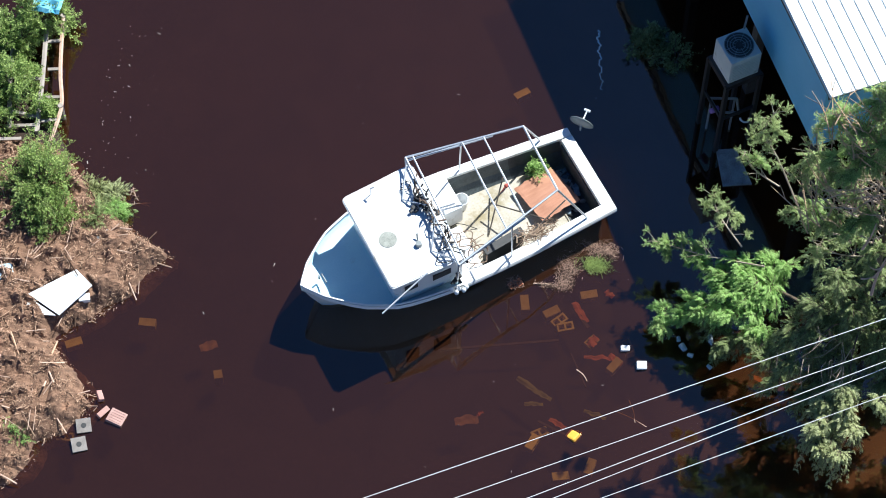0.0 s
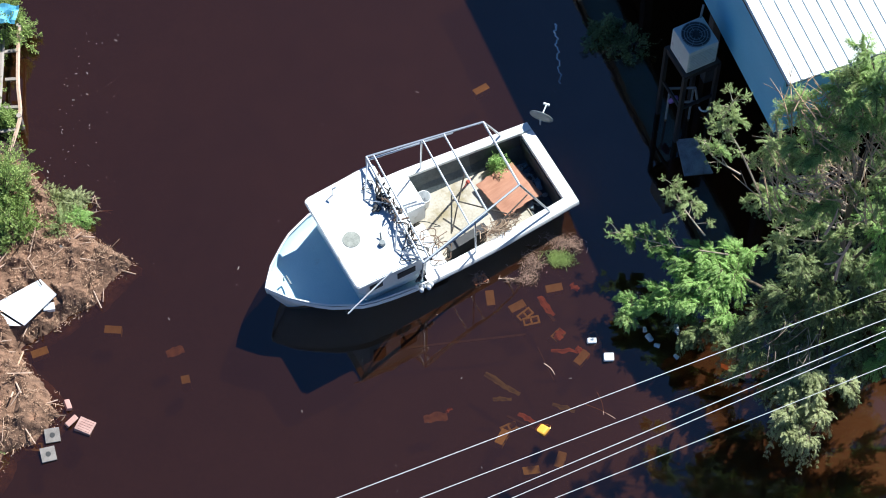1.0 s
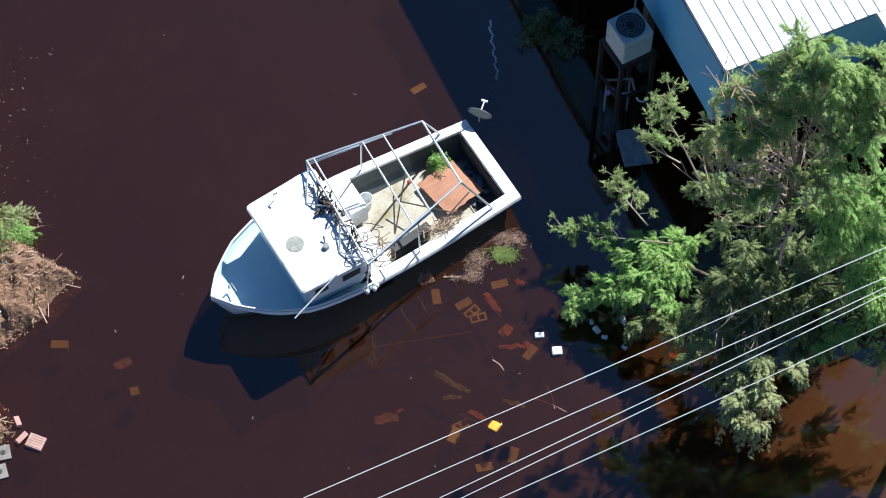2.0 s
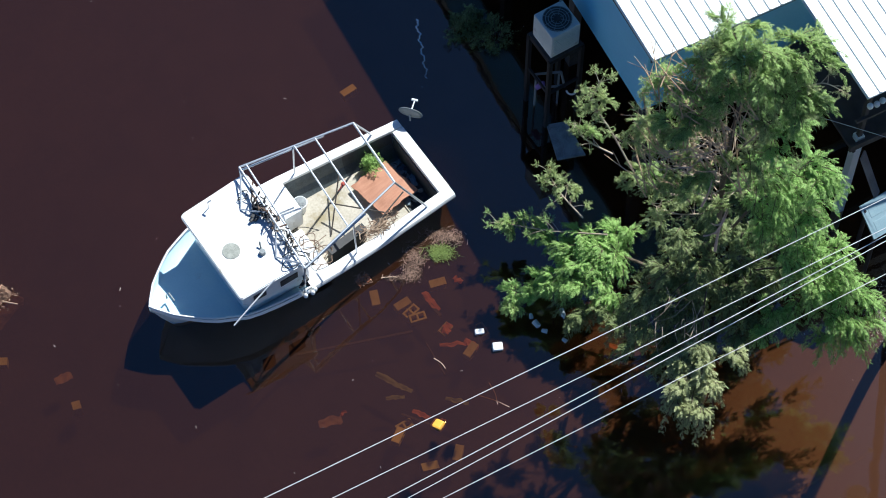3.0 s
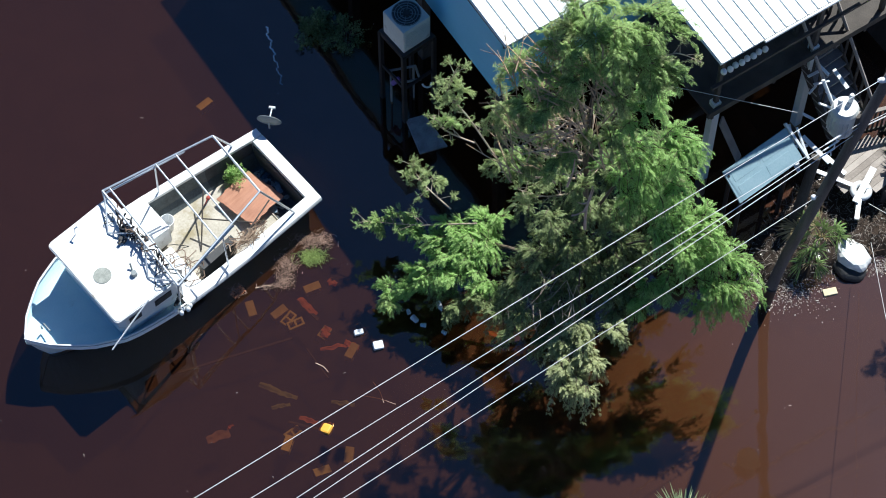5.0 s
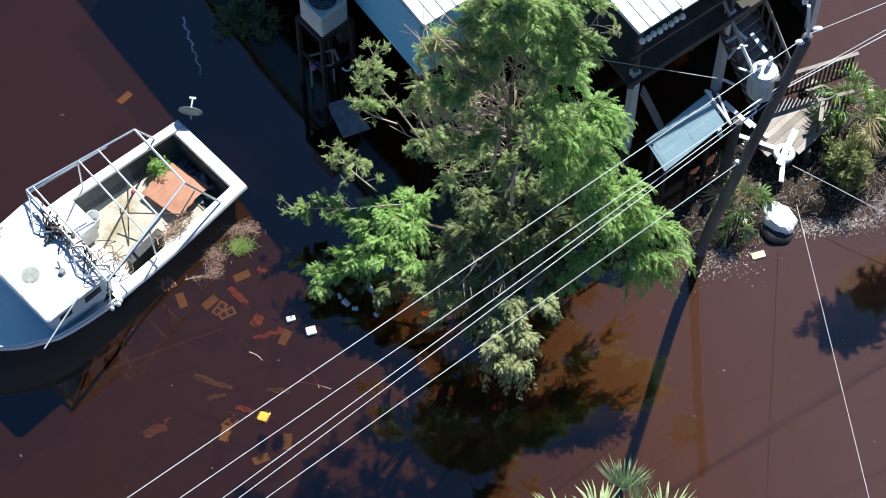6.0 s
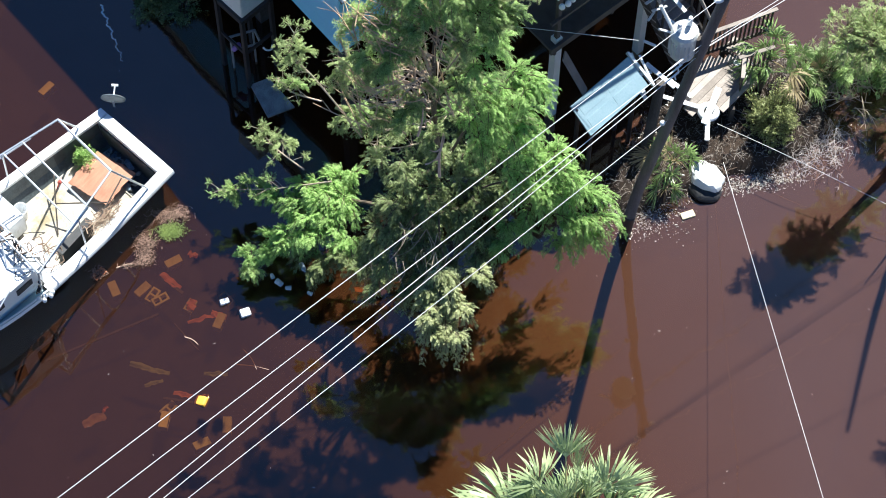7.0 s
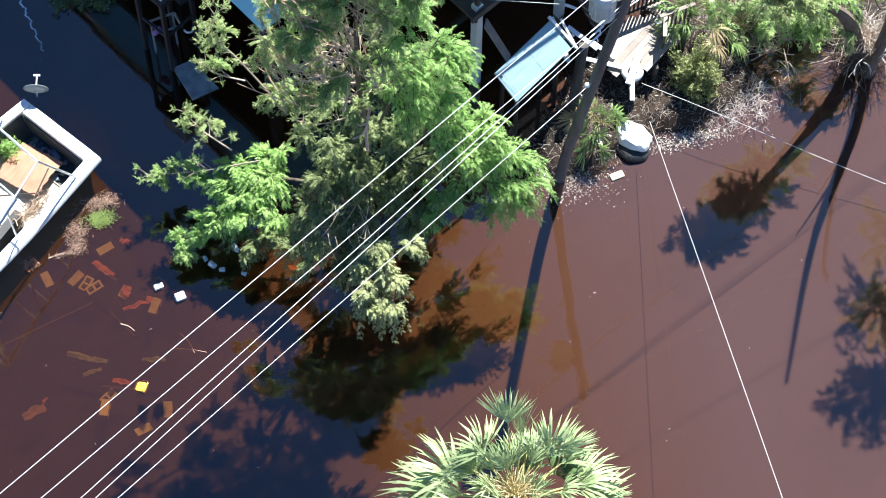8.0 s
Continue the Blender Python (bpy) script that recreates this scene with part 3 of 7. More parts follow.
hose(bm, bezier([(-0.03, 0, 0), (-0.08, -0.07, -0.03), (-0.10, -0.10, -0.12)], 6), 0.022, 5, 0.006)
for v in bm.verts:
    v.co += v.co.normalized() * 0.02 * noise.noise(v.co * 22)
part("cloth", bm, surface("red_cloth", (0.30, 0.05, 0.03), (0.50, 0.13, 0.09), 8, 60, 0.9, 0.4), rag)
net = thing("net_heap", on_boat(1.85, 0.90, 0.80), "tan tangle of old netting heaped on the side deck", "netting")
bm = BM()
for k in range(70):
    p = Vector((rj.gauss(0, 0.22), rj.gauss(0, 0.07), 0.0))
    pts = [p + Vector((rj.gauss(0, 0.09), rj.gauss(0, 0.06), abs(rj.gauss(0.03, 0.04)))) for _ in range(4)]
    hose(bm, bezier(pts, 8), rj.choice((0.006, 0.009, 0.013)), 4, 0.004)
part("mesh", bm, surface("old_netting", (0.16, 0.11, 0.07), (0.44, 0.33, 0.23), 8, 60, 0.95, 0.4, per_island=0.7), net)
cloths = surface("blue_grey_scrap", (0.05, 0.08, 0.13), (0.24, 0.31, 0.38), 5, 40, 0.7, 0.3, per_object=0.6)
for k in range(16):
    sc = tagged(new("wet_scrap"), "blue-grey crumpled scrap lying in the aft well", "scrap", "scraps in the boat")
    sc.matrix_world = on_boat(rj.uniform(0.36, 0.78), rj.uniform(-0.52, 0.48), 0.13 + 0.05 * rj.random(), rj.uniform(-20, 20), rj.uniform(-20, 20), rj.uniform(0, 180))
    bm = BM()
    g = [[bm.verts.new((0.05 * i - 0.1, 0.04 * j - 0.06, 0.05 * noise.noise(Vector((i * 0.8, j * 0.8, k))))) for i in range(5)] for j in range(4)]
    for r0, r1 in zip(g, g[1:]):
        for i in range(4):
            bm.faces.new((r0[i], r0[i + 1], r1[i + 1], r1[i]))
    part("sheet", bm, cloths, sc)
dish = thing("satellite_dish", pose(-2.20, 2.66, 0.74), "grey round dish on a bracket at the boat's stern corner", "dish")
bm = BM()
prof = [(0.0, 0.0), (0.09, 0.006), (0.18, 0.024), (0.27, 0.055)]
tilt = Matrix.Translation((0.0, 0.0, 0.22)) @ Vector((0.22, 0.96, 0.19)).to_track_quat("Z", "Y").to_matrix().to_4x4()
rings = [[bm.verts.new(tilt @ Vector((q * math.cos(a), q * math.sin(a), h))) for a in [i * math.tau / 28 for i in range(28)]] for q, h in prof[1:]]
c0 = bm.verts.new(tilt @ Vector((0, 0, 0)))
for i in range(28):
    bm.faces.new((c0, rings[0][i], rings[0][(i + 1) % 28]))
    for a, c in zip(rings, rings[1:]):
        bm.faces.new((a[i], c[i], c[(i + 1) % 28], a[(i + 1) % 28]))
ob = part("reflector", bm, M["grey"], dish, smooth=True)
ob.modifiers.new("thick", "SOLIDIFY").thickness = 0.012
bm = BM()
rod(bm, (0, 0, -0.02), (0.0, 0, 0.22), 0.022)
part("bracket", bm, M["pipe"], dish)
bm = BM()
rod(bm, tilt @ Vector((0, 0, 0.01)), tilt @ Vector((0.0, -0.05, 0.36)), 0.016)
rod(bm, tilt @ Vector((-0.07, -0.05, 0.37)), tilt @ Vector((0.07, -0.05, 0.37)), 0.03)
part("feed_arm", bm, M["porcelain"], dish)

# ---- the house on stilts ----
HOUSE = Matrix(((0.868, -0.497, 0, 2.77), (0.497, 0.868, 0, 1.52), (0, 0, 1, -0.35), (0, 0, 0, 1)))


def ribbed_roof(name, x0, x1, y0, y1, z0, rise, parent):
    """Metal sheets with raised ribs running up the slope."""
    base = BM()
    verts = [base.verts.new((x, y, z0 + rise * (y - y0) + dz)) for x, y, dz in ((x0, y0, -0.05), (x1, y0, -0.05), (x1, y1, -0.05), (x0, y1, -0.05), (x0, y0, 0), (x1, y0, 0), (x1, y1, 0), (x0, y1, 0))]
    for f in ((3, 2, 1, 0), (4, 5, 6, 7), (0, 1, 5, 4), (1, 2, 6, 5), (2, 3, 7, 6), (3, 0, 4, 7)):
        base.faces.new([verts[i] for i in f])
    roof = part(name, base, M["roof"], parent)
    k, x = 0, x0 + 0.03
    while x < x1:
        bm = BM()
        a = [bm.verts.new((x + dx, y0 - 0.004, z0 + dz)) for dx, dz in ((-0.024, 0.002), (-0.012, 0.03), (0.012, 0.03), (0.024, 0.002))]
        c = [bm.verts.new((x + dx, y1, z0 + rise * (y1 - y0) + dz)) for dx, dz in ((-0.024, 0.002), (-0.012, 0.03), (0.012, 0.03), (0.024, 0.002))]
        for i in range(3):
            bm.faces.new((a[i], a[i + 1], c[i + 1], c[i]))
        bm.faces.new(a[::-1])
        part("roof_rib", bm, M["roof"], roof)
        x += 0.268
    return roof


def house():
    h = thing("stilt_house", HOUSE, "pale blue house on stilts with a white ribbed metal roof", "house")
    ribbed_roof("roof", 0, 9.2, 0, 10.0, 5.75, 0.02, h)
    ribbed_roof("porch_roof", 3.40, 8.2, -2.66, -0.02, 5.70, 0.02, h)
    # blue wall planks, each a lapped board
    bm = BM()
    box(bm, (0.22, 5.1, 4.45), (0.12, 9.5, 2.46))
    west = part("wall", bm, M["bluewall"], h)
    for k in range(12):
        bm = BM()
        box(bm, (0.152, 5.1, 3.32 + 0.205 * k), (0.018, 9.5, 0.20), Matrix.Rotation(radians(3.0), 3, "Y"))
        part("siding_board", bm, M["bluewall"], west)
    bm = BM()
    box(bm, (4.6, 0.42, 4.45), (8.7, 0.12, 2.46))
    front = part("wall", bm, M["bluewall"], h)
    for k in range(12):
        bm = BM()
        box(bm, (4.6, 0.352, 3.32 + 0.205 * k), (8.7, 0.018, 0.20), Matrix.Rotation(radians(-3.0), 3, "X"))
        part("siding_board", bm, M["bluewall"], front)
    bm = BM()
    box(bm, (4.6, 5.2, 3.14), (8.8, 9.6, 0.16))
    part("floor_frame", bm, M["timber"], h)
    bm = BM()
    box(bm, (0.03, 5.0, 5.70), (0.03, 9.9, 0.14))
    part("fascia", bm, M["timber"], h)
    bm = BM()
    box(bm, (4.6, 0.06, 5.64), (9.2, 0.03, 0.10))
    part("fascia", bm, M["timber"], h)
    bm = BM()
    box(bm, (1.9, 0.345, 4.5), (0.9, 0.05, 1.1), bevel=0.01)
    win = part("window", bm, M["whitepaint"], h)
    bm = BM()
    box(bm, (1.9, 0.33, 4.5), (0.76, 0.04, 0.96))
    part("pane", bm, M["black"], win)
    # unseen walls added on the far sides to keep sun from under the house
    for c, q in (((9.12, 3.75, 1.1), (0.06, 12.2, 3.9)), ((4.6, 9.85, 1.1), (8.8, 0.06, 3.9))):
        bm = BM()
        box(bm, c, q)
        part("skirt_wall", bm, M["timber"], h)
    # stilts
    for x in (0.35, 3.4, 6.2, 9.0):
        for y in (0.5, 3.6, 6.7, 9.8):
            bm = BM()
            box(bm, (x, y, 1.0), (0.22, 0.22, 3.8), bevel=0.01)
            part("stilt", bm, M["timber"], h)
    # porch: floor joists, beams, posts, rail and a string of floats
    bm = BM()
    box(bm, (6.4, -1.15, 3.36), (5.8, 2.75, 0.07))
    part("porch_floor", bm, M["timber"], h)
    for k in range(8):
        bm = BM()
        box(bm, (3.6 + 0.8 * k, -1.15, 3.24), (0.06, 2.7, 0.18))
        part("joist", bm, M["timber"], h)
    for x in (3.75, 6.3, 9.0):
        bm = BM()
        box(bm, (x, -2.35, 1.35), (0.18, 0.18, 4.4), bevel=0.01)
        part("porch_post", bm, M["whitepaint"], h)
        if x < 10:
            bm = BM()
            box(bm, (min(x, 8.1), -2.35, 4.55), (0.10, 0.10, 2.3), bevel=0.01)
            part("roof_post", bm, M["timber"], h)
    for z, y in ((3.42, -2.5), (5.58, -2.45), (4.35, -2.42)):
        bm = BM()
        box(bm, (6.4 if z == 3.42 else 5.85, y, z), (5.9 if z == 3.42 else 4.7, 0.07, 0.20 if z != 4.35 else 0.08))
        part("beam", bm, M["timber"], h)
    bm = BM()
    box(bm, (3.6, -1.2, 5.58), (0.07, 2.6, 0.18))
    part("beam", bm, M["timber"], h)
    bm = BM()
    rod(bm, (4.45, -2.72, 5.72), (8.2, -2.72, 5.72), 0.035)
    part("gutter", bm, M["whitepaint"], h, "white gutter along the porch eave")
    for k in range(8):
        bm = BM()
        bmesh.ops.create_uvsphere(bm, u_segments=12, v_segments=8, radius=0.068, matrix=Matrix.Translation((3.50 + 0.145 * k, -2.68 - 0.02 * (k % 2), 5.36)) @ Matrix.Diagonal((1, 1, 1.2, 1)))
        part("net_float", bm, M["whitepaint"], h, "", True)
    return h


house()


# ---- air conditioner on its stand ----
def air_conditioner():
    ux, uy = Vector((0.82, 0.57, 0)), Vector((-0.57, 0.82, 0))
    m = Matrix(((0.82, -0.57, 0, 0.78), (0.57, 0.82, 0, 3.14), (0, 0, 1, 2.72), (0, 0, 0, 1)))
    a = thing("air_conditioner", m, "beige outdoor air conditioner with a round top fan grille", "air conditioner")
    bm = BM()
    box(bm, (0.36, 0.36, 0.40), (0.72, 0.72, 0.78), bevel=0.035)
    part("cabinet", bm, M["acmetal"], a)
    for k in range(9):
        bm = BM()
        box(bm, (0.36, -0.004, 0.12 + 0.065 * k), (0.60, 0.012, 0.02))
        part("louvre", bm, M["acmetal"], a)
    # flat dark disc carries the shade of the fan opening
    bm = BM()
    bmesh.ops.create_cone(bm, cap_ends=True, segments=32, radius1=0.31, radius2=0.31, depth=0.02, matrix=Matrix.Translation((0.36, 0.36, 0.792)))
    well = part("fan_well", bm, M["shade_grime"], a, "dark round disc standing in for the shaded fan opening")
    for q in (0.31, 0.25, 0.19, 0.13):
        bm = BM()
        hose(bm, [(0.36 + q * math.cos(t), 0.36 + q * math.sin(t), 0.815) for t in [i * math.tau / 28 for i in range(29)]], 0.009, 4)
        part("grille_ring", bm, M["grey"], well)
    bm = BM()
    bmesh.ops.create_cone(bm, cap_ends=True, segments=20, radius1=0.085, radius2=0.07, depth=0.04, matrix=Matrix.Translation((0.36, 0.36, 0.82)))
    part("fan_hub", bm, M["black"], well)
    for k in range(8):
        t = k * math.tau / 8
        bm = BM()
        rod(bm, (0.36 + 0.08 * math.cos(t), 0.36 + 0.08 * math.sin(t), 0.815), (0.36 + 0.31 * math.cos(t), 0.36 + 0.31 * math.sin(t), 0.815), 0.006, n=4)
        part("grille_spoke", bm, M["grey"], well)
    bm = BM()
    rod(bm, (0.66, 0.70, 0.78), (0.70, 0.72, 1.20), 0.025)
    part("conduit", bm, M["grey"], a)
    s = thing("equipment_stand", m @ pose(0, 0, 0), "weathered timber stand on four tall legs in the water", "stand")
    # legs and rails darkened: the house's shade put into their colour
    for x, y in ((-0.03, -0.03), (0.78, -0.03), (-0.03, 0.78), (0.78, 0.78)):
        bm = BM()
        box(bm, (x, y, -1.75), (0.09, 0.09, 3.4))
        part("leg", bm, M["wet_shade_timber"], s)
    for c, q in (((0.375, -0.03, -0.08), (0.9, 0.05, 0.14)), ((0.375, 0.78, -0.08), (0.9, 0.05, 0.14)), ((-0.03, 0.375, -0.08), (0.05, 0.86, 0.14)), ((0.78, 0.375, -0.08), (0.05, 0.86, 0.14)), ((0.375, -0.03, -1.35), (0.9, 0.04, 0.10)), ((-0.03, 0.375, -1.35), (0.04, 0.86, 0.10))):
        bm = BM()
        box(bm, c, q)
        part("rail", bm, M["wet_shade_timber"], s)
    bm = BM()
    box(bm, (0.375, 0.375, -0.015), (0.86, 0.86, 0.03))
    part("platform", bm, M["timber"], s)

    lean_shelf = thing("shelf_frame", Matrix(), "grey plastic shelf frame leaning under the air conditioner", "shelf")
    for a, c in (((0.44, 3.62, 1.30), (1.05, 3.72, 1.30)), ((0.66, 3.48, 1.00), (1.12, 3.56, 1.00)), ((0.46, 3.62, 1.30), (0.70, 3.49, 1.00)), ((1.04, 3.72, 1.30), (1.14, 3.56, 0.95)), ((0.50, 3.62, 1.28), (0.50, 3.64, -0.1)), ((1.0, 3.70, 1.28), (1.0, 3.72, -0.1))):
        bm = BM()
        rod(bm, a, c, 0.028, n=6)
        part("bar", bm, M["grey"], lean_shelf)
    jug = thing("purple_jug", pose(0.60, 3.50, 1.06, 20, 15, 40), "small purple plastic jug wedged in the shelf frame", "jug")
    bm = BM()
    box(bm, (0, 0, 0), (0.14, 0.11, 0.24), bevel=0.03)
    rod(bm, (0, 0, 0.12), (0, 0, 0.18), 0.03)
    part("body", bm, surface("purple_plastic", (0.10, 0.06, 0.25), (0.22, 0.14, 0.42), 5, 30, 0.45, 0.1), jug)
    hook = thing("hose_loop", pose(1.26, 3.50, 1.0), "pale curl of hose hanging from the shelf frame", "hose")
    bm = BM()
    hose(bm, [(0.10 * math.cos(q) + 0.02, 0.10 * math.sin(q), -0.02 * q) for q in [3.4 + 0.25 * i for i in range(14)]], 0.024, 6)
    part("tube", bm, M["porcelain"], hook)


air_conditioner()

# ---- utility pole, leaning, with its hardware and lines ----
FOOT, KNEE, TIP = Vector((8.15, -1.85, -0.8)), Vector((8.415, -1.756, 1.9)), Vector((9.26, -2.38, 10.05))


def at_height(z):
    return KNEE.lerp(TIP, (z - KNEE.z) / (TIP.z - KNEE.z))


def utility_pole():
    p = thing("utility_pole", Matrix.Translation(FOOT), "dark weathered timber utility pole leaning over the bank, with transformer", "utility pole")
    o = Vector(FOOT)
    bm = BM()
    hose(bm, bezier([(0, 0, 0), Vector((8.24, -1.82, 0.3)) - o, KNEE - o, at_height(4.6) - o, at_height(7.3) - o, TIP - o], 30), 0.130, 14, 0.098)
    part("mast", bm, M["poletimber"], p, "", True)
    bm = BM()
    hose(bm, bezier([(0, 0, 0), Vector((8.24, -1.82, 0.3)) - o, Vector((8.285, -1.80, 0.75)) - o], 10), 0.136, 14, 0.134)
    part("wet_foot", bm, M["wet_shade_timber"], p, "dark waterlogged foot of the pole", True)
    bm = BM()
    t = at_height(8.15) - o + Vector((-0.36, 0.12, 0))
    bmesh.ops.create_cone(bm, cap_ends=True, segments=24, radius1=0.24, radius2=0.24, depth=0.68, matrix=Matrix.Translation(t))
    bmesh.ops.create_cone(bm, cap_ends=True, segments=24, radius1=0.26, radius2=0.22, depth=0.07, matrix=Matrix.Translation(t + Vector((0, 0, 0.40))))
    tr = part("transformer", bm, M["acmetal"], p, "pale grey round transformer can", False)
    for dx, dy in ((-0.12, 0.0), (0.1, 0.1)):
        bm = BM()
        for k in range(4):
            bmesh.ops.create_cone(bm, cap_ends=True, segments=12, radius1=0.05, radius2=0.035, depth=0.06, matrix=Matrix.Translation(t + Vector((dx, dy, 0.47 + 0.06 * k))))
        part("bushing", bm, M["porcelain"], tr)
    for k in range(9):
        bm = BM()
        a = 2.2 + k * 0.34
        box(bm, t + Vector((0.25 * math.cos(a), 0.25 * math.sin(a), -0.05)), (0.05, 0.012, 0.46), Matrix.Rotation(a, 3, "Z"))
        part("cooling_fin", bm, M["acmetal"], tr)
    bm = BM()
    box(bm, t + Vector((0.24, -0.08, 0.05)), (0.16, 0.10, 0.30), bevel=0.01)
    part("mounting_bracket", bm, M["timber"], tr)
    bm = BM()
    rod(bm, t + Vector((-0.2, 0.1, 0.3)), t + Vector((-0.42, 0.36, 0.80)), 0.035)
    part("arrester", bm, M["whitepaint"], p)
    bm = BM()
    c = TIP - o
    rod(bm, c, c + Vector((-0.10, 0.05, 0.95)), 0.035)
    box(bm, c + Vector((-0.16, 0.12, 1.15)), (0.10, 0.10, 0.42), bevel=0.02)
    part("cutout_fuse", bm, M["porcelain"], p)
    for d in (Vector((0.20, 0.14, 0.0)), Vector((-0.14, -0.05, -0.08))):
        bm = BM()
        bmesh.ops.create_uvsphere(bm, u_segments=12, v_segments=8, radius=0.058, matrix=Matrix.Translation(c + d) @ Matrix.Diagonal((1.7, 1, 1, 1)))
        part("insulator", bm, M["porcelain"], p, "", True)
    bm = BM()
    q = at_height(5.1) - o + Vector((-0.18, -0.08, 0))
    bmesh.ops.create_uvsphere(bm, u_segments=10, v_segments=8, radius=0.06, matrix=Matrix.Translation(q))
    part("insulator", bm, M["porcelain"], p)
    return p


utility_pole()
post = thing("leaning_post", Matrix.Translation((8.86, -0.36, -0.4)), "short grey timber post leaning beside the utility pole", "post")
bm = BM()
rod(bm, (0, 0, 0), (0.48, 0.90, 2.45), 0.125, 0.11, 12)
part("shaft", bm, M["timber"], post)


def cable(name, pts, r, label, material="wire", group=""):
    ob = thing(name, Matrix.Translation(pts[0]), label, "cable", group)
    bm = BM()
    o = Vector(pts[0])
    hose(bm, [Vector(q) - o for q in bezier(pts, 24)], r, 5)
    part("strand", bm, M[material], ob)


for z, c in ((10.12, (-4.165, -10.428)), (8.25, (-2.81, -9.383)), (8.05, (-1.56, -9.05)), (7.75, (-1.168, -8.869)), (5.1, (-0.377, -7.616))):
    a = at_height(z)
    far = a + (Vector((*c, z)) - a) * 3.0
    cable("power_line", [a, a.lerp(far, 0.33), a.lerp(far, 0.66), far], 0.0065, "pale overhead line running from the leaning pole", group="overhead lines")
    if 6 < z < 9:
        d = (far - a).normalized()
        clamp = thing("line_clamp", Matrix.Translation(a + d * 0.55), "white dead-end clamp on the overhead line", "clamp", "line clamps")
        bm = BM()
        rod(bm, (0, 0, 0), d * 0.36, 0.022, 0.014)
        rod(bm, d * 0.1, d * 0.1 + Vector((0.02, -0.03, -0.12)), 0.014)
        part("body", bm, M["porcelain"], clamp)
for z, c in ((10.15, (10.749, -1.887, 10.15)), (8.05, (11.232, -1.173, 8.05)), (7.95, (11.243, -1.199, 7.92)), (7.9, (11.25, -1.16, 7.86))):
    a = at_height(z)
    far = a + (Vector(c) - a) * 12
    cable("power_line", [a, a.lerp(far, 0.5), far], 0.006, "pale overhead line running on beyond the pole", group="overhead lines")


# ---- foliage ----
def feather(pairs, r):
    """Leaflets of a flat feathery spray, along +x, one unit long: (leaflet, corner, xyz)."""
    out = []
    for i in range(pairs):
        f = (i + 0.6) / pairs
        for s in (1, -1):
            l, w = (0.34 - 0.20 * f) * r.uniform(0.8, 1.2), 0.050
            a = radians(r.uniform(38, 62)) * s
            d = np.array((math.cos(a), math.sin(a), r.uniform(-0.35, 0.1)))
            q = np.array((-d[1], d[0], r.uniform(-0.4, 0.4)))
            p = np.array((f * 0.85, 0, 0.05 * math.sin(f * 3)))
            out.append([p, p + d * l * 0.5 + q * w, p + d * l, p + d * l * 0.5 - q * w])
    p = np.array((0.0, 0, 0))
    out.append([p, (0.5, 0.02, 0.05), (1.0, 0, -0.05), (0.5, -0.02, 0.05)])
    return np.array(out, float)


fr_rand = random.Random(3)
FEATHERS = [feather(5, fr_rand) for _ in range(8)]


def oval_leaves(count, r):
    """A sprig of small broad leaves round a twig, one unit long."""
    out = []
    for i in range(count):
        a, f = r.uniform(0, 6.28), (i + 0.5) / count
        d = np.array((0.5, math.cos(a), math.sin(a) * 0.7 + 0.25))
        d /= np.linalg.norm(d)
        q = np.cross(d, (0.2, 0.3, 1))
        q /= np.linalg.norm(q)
        p, l = np.array((f * 0.8, 0, 0)), r.uniform(0.28, 0.42)
        out.append([p, p + d * l * 0.55 + q * l * 0.26, p + d * l, p + d * l * 0.55 - q * l * 0.26])
    return np.array(out, float)


SPRIGS = [oval_leaves(9, fr_rand) for _ in range(6)]


def scatter(name, origins, ways, sizes, kinds, material, parent, label=""):
    """Sprays laid at the origins, pointing along the ways, all in one mesh."""
    V = []
    o, w, s = np.array(origins, float), np.array(ways, float), np.array(sizes, float)
    w /= np.linalg.norm(w, axis=1)[:, None] + 1e-9
    side = np.cross(np.array(SUN) * 1.2 + rng.normal(0, 0.45, size=w.shape), w)
    side /= np.linalg.norm(side, axis=1)[:, None] + 1e-9
    top = np.cross(w, side)
    pick = rng.integers(0, len(kinds), len(o))
    for k, tpl in enumerate(kinds):
        m = pick == k
        if not m.any():
            continue
        basis = np.stack([w[m], side[m], top[m]], 1) * s[m][:, None, None]
        V.append((np.einsum("lcj,njk->nlck", tpl, basis) + o[m][:, None, None, :]).reshape(-1, 3))
    V = np.concatenate(V)
    me = bpy.data.meshes.new(name)
    n = len(V) // 4
    me.vertices.add(len(V))
    me.vertices.foreach_set("co", V.ravel())
    me.loops.add(len(V))
    me.loops.foreach_set("vertex_index", np.arange(len(V)))
    me.polygons.add(n)
    me.polygons.foreach_set("loop_start", np.arange(n) * 4)
    me.polygons.foreach_set("loop_total", np.full(n, 4))
    me.update()
    me.validate()
    me.materials.append(material)
    ob = new(name, me)
    ob.parent = parent
    if label:
        ob["label"] = label
    return ob


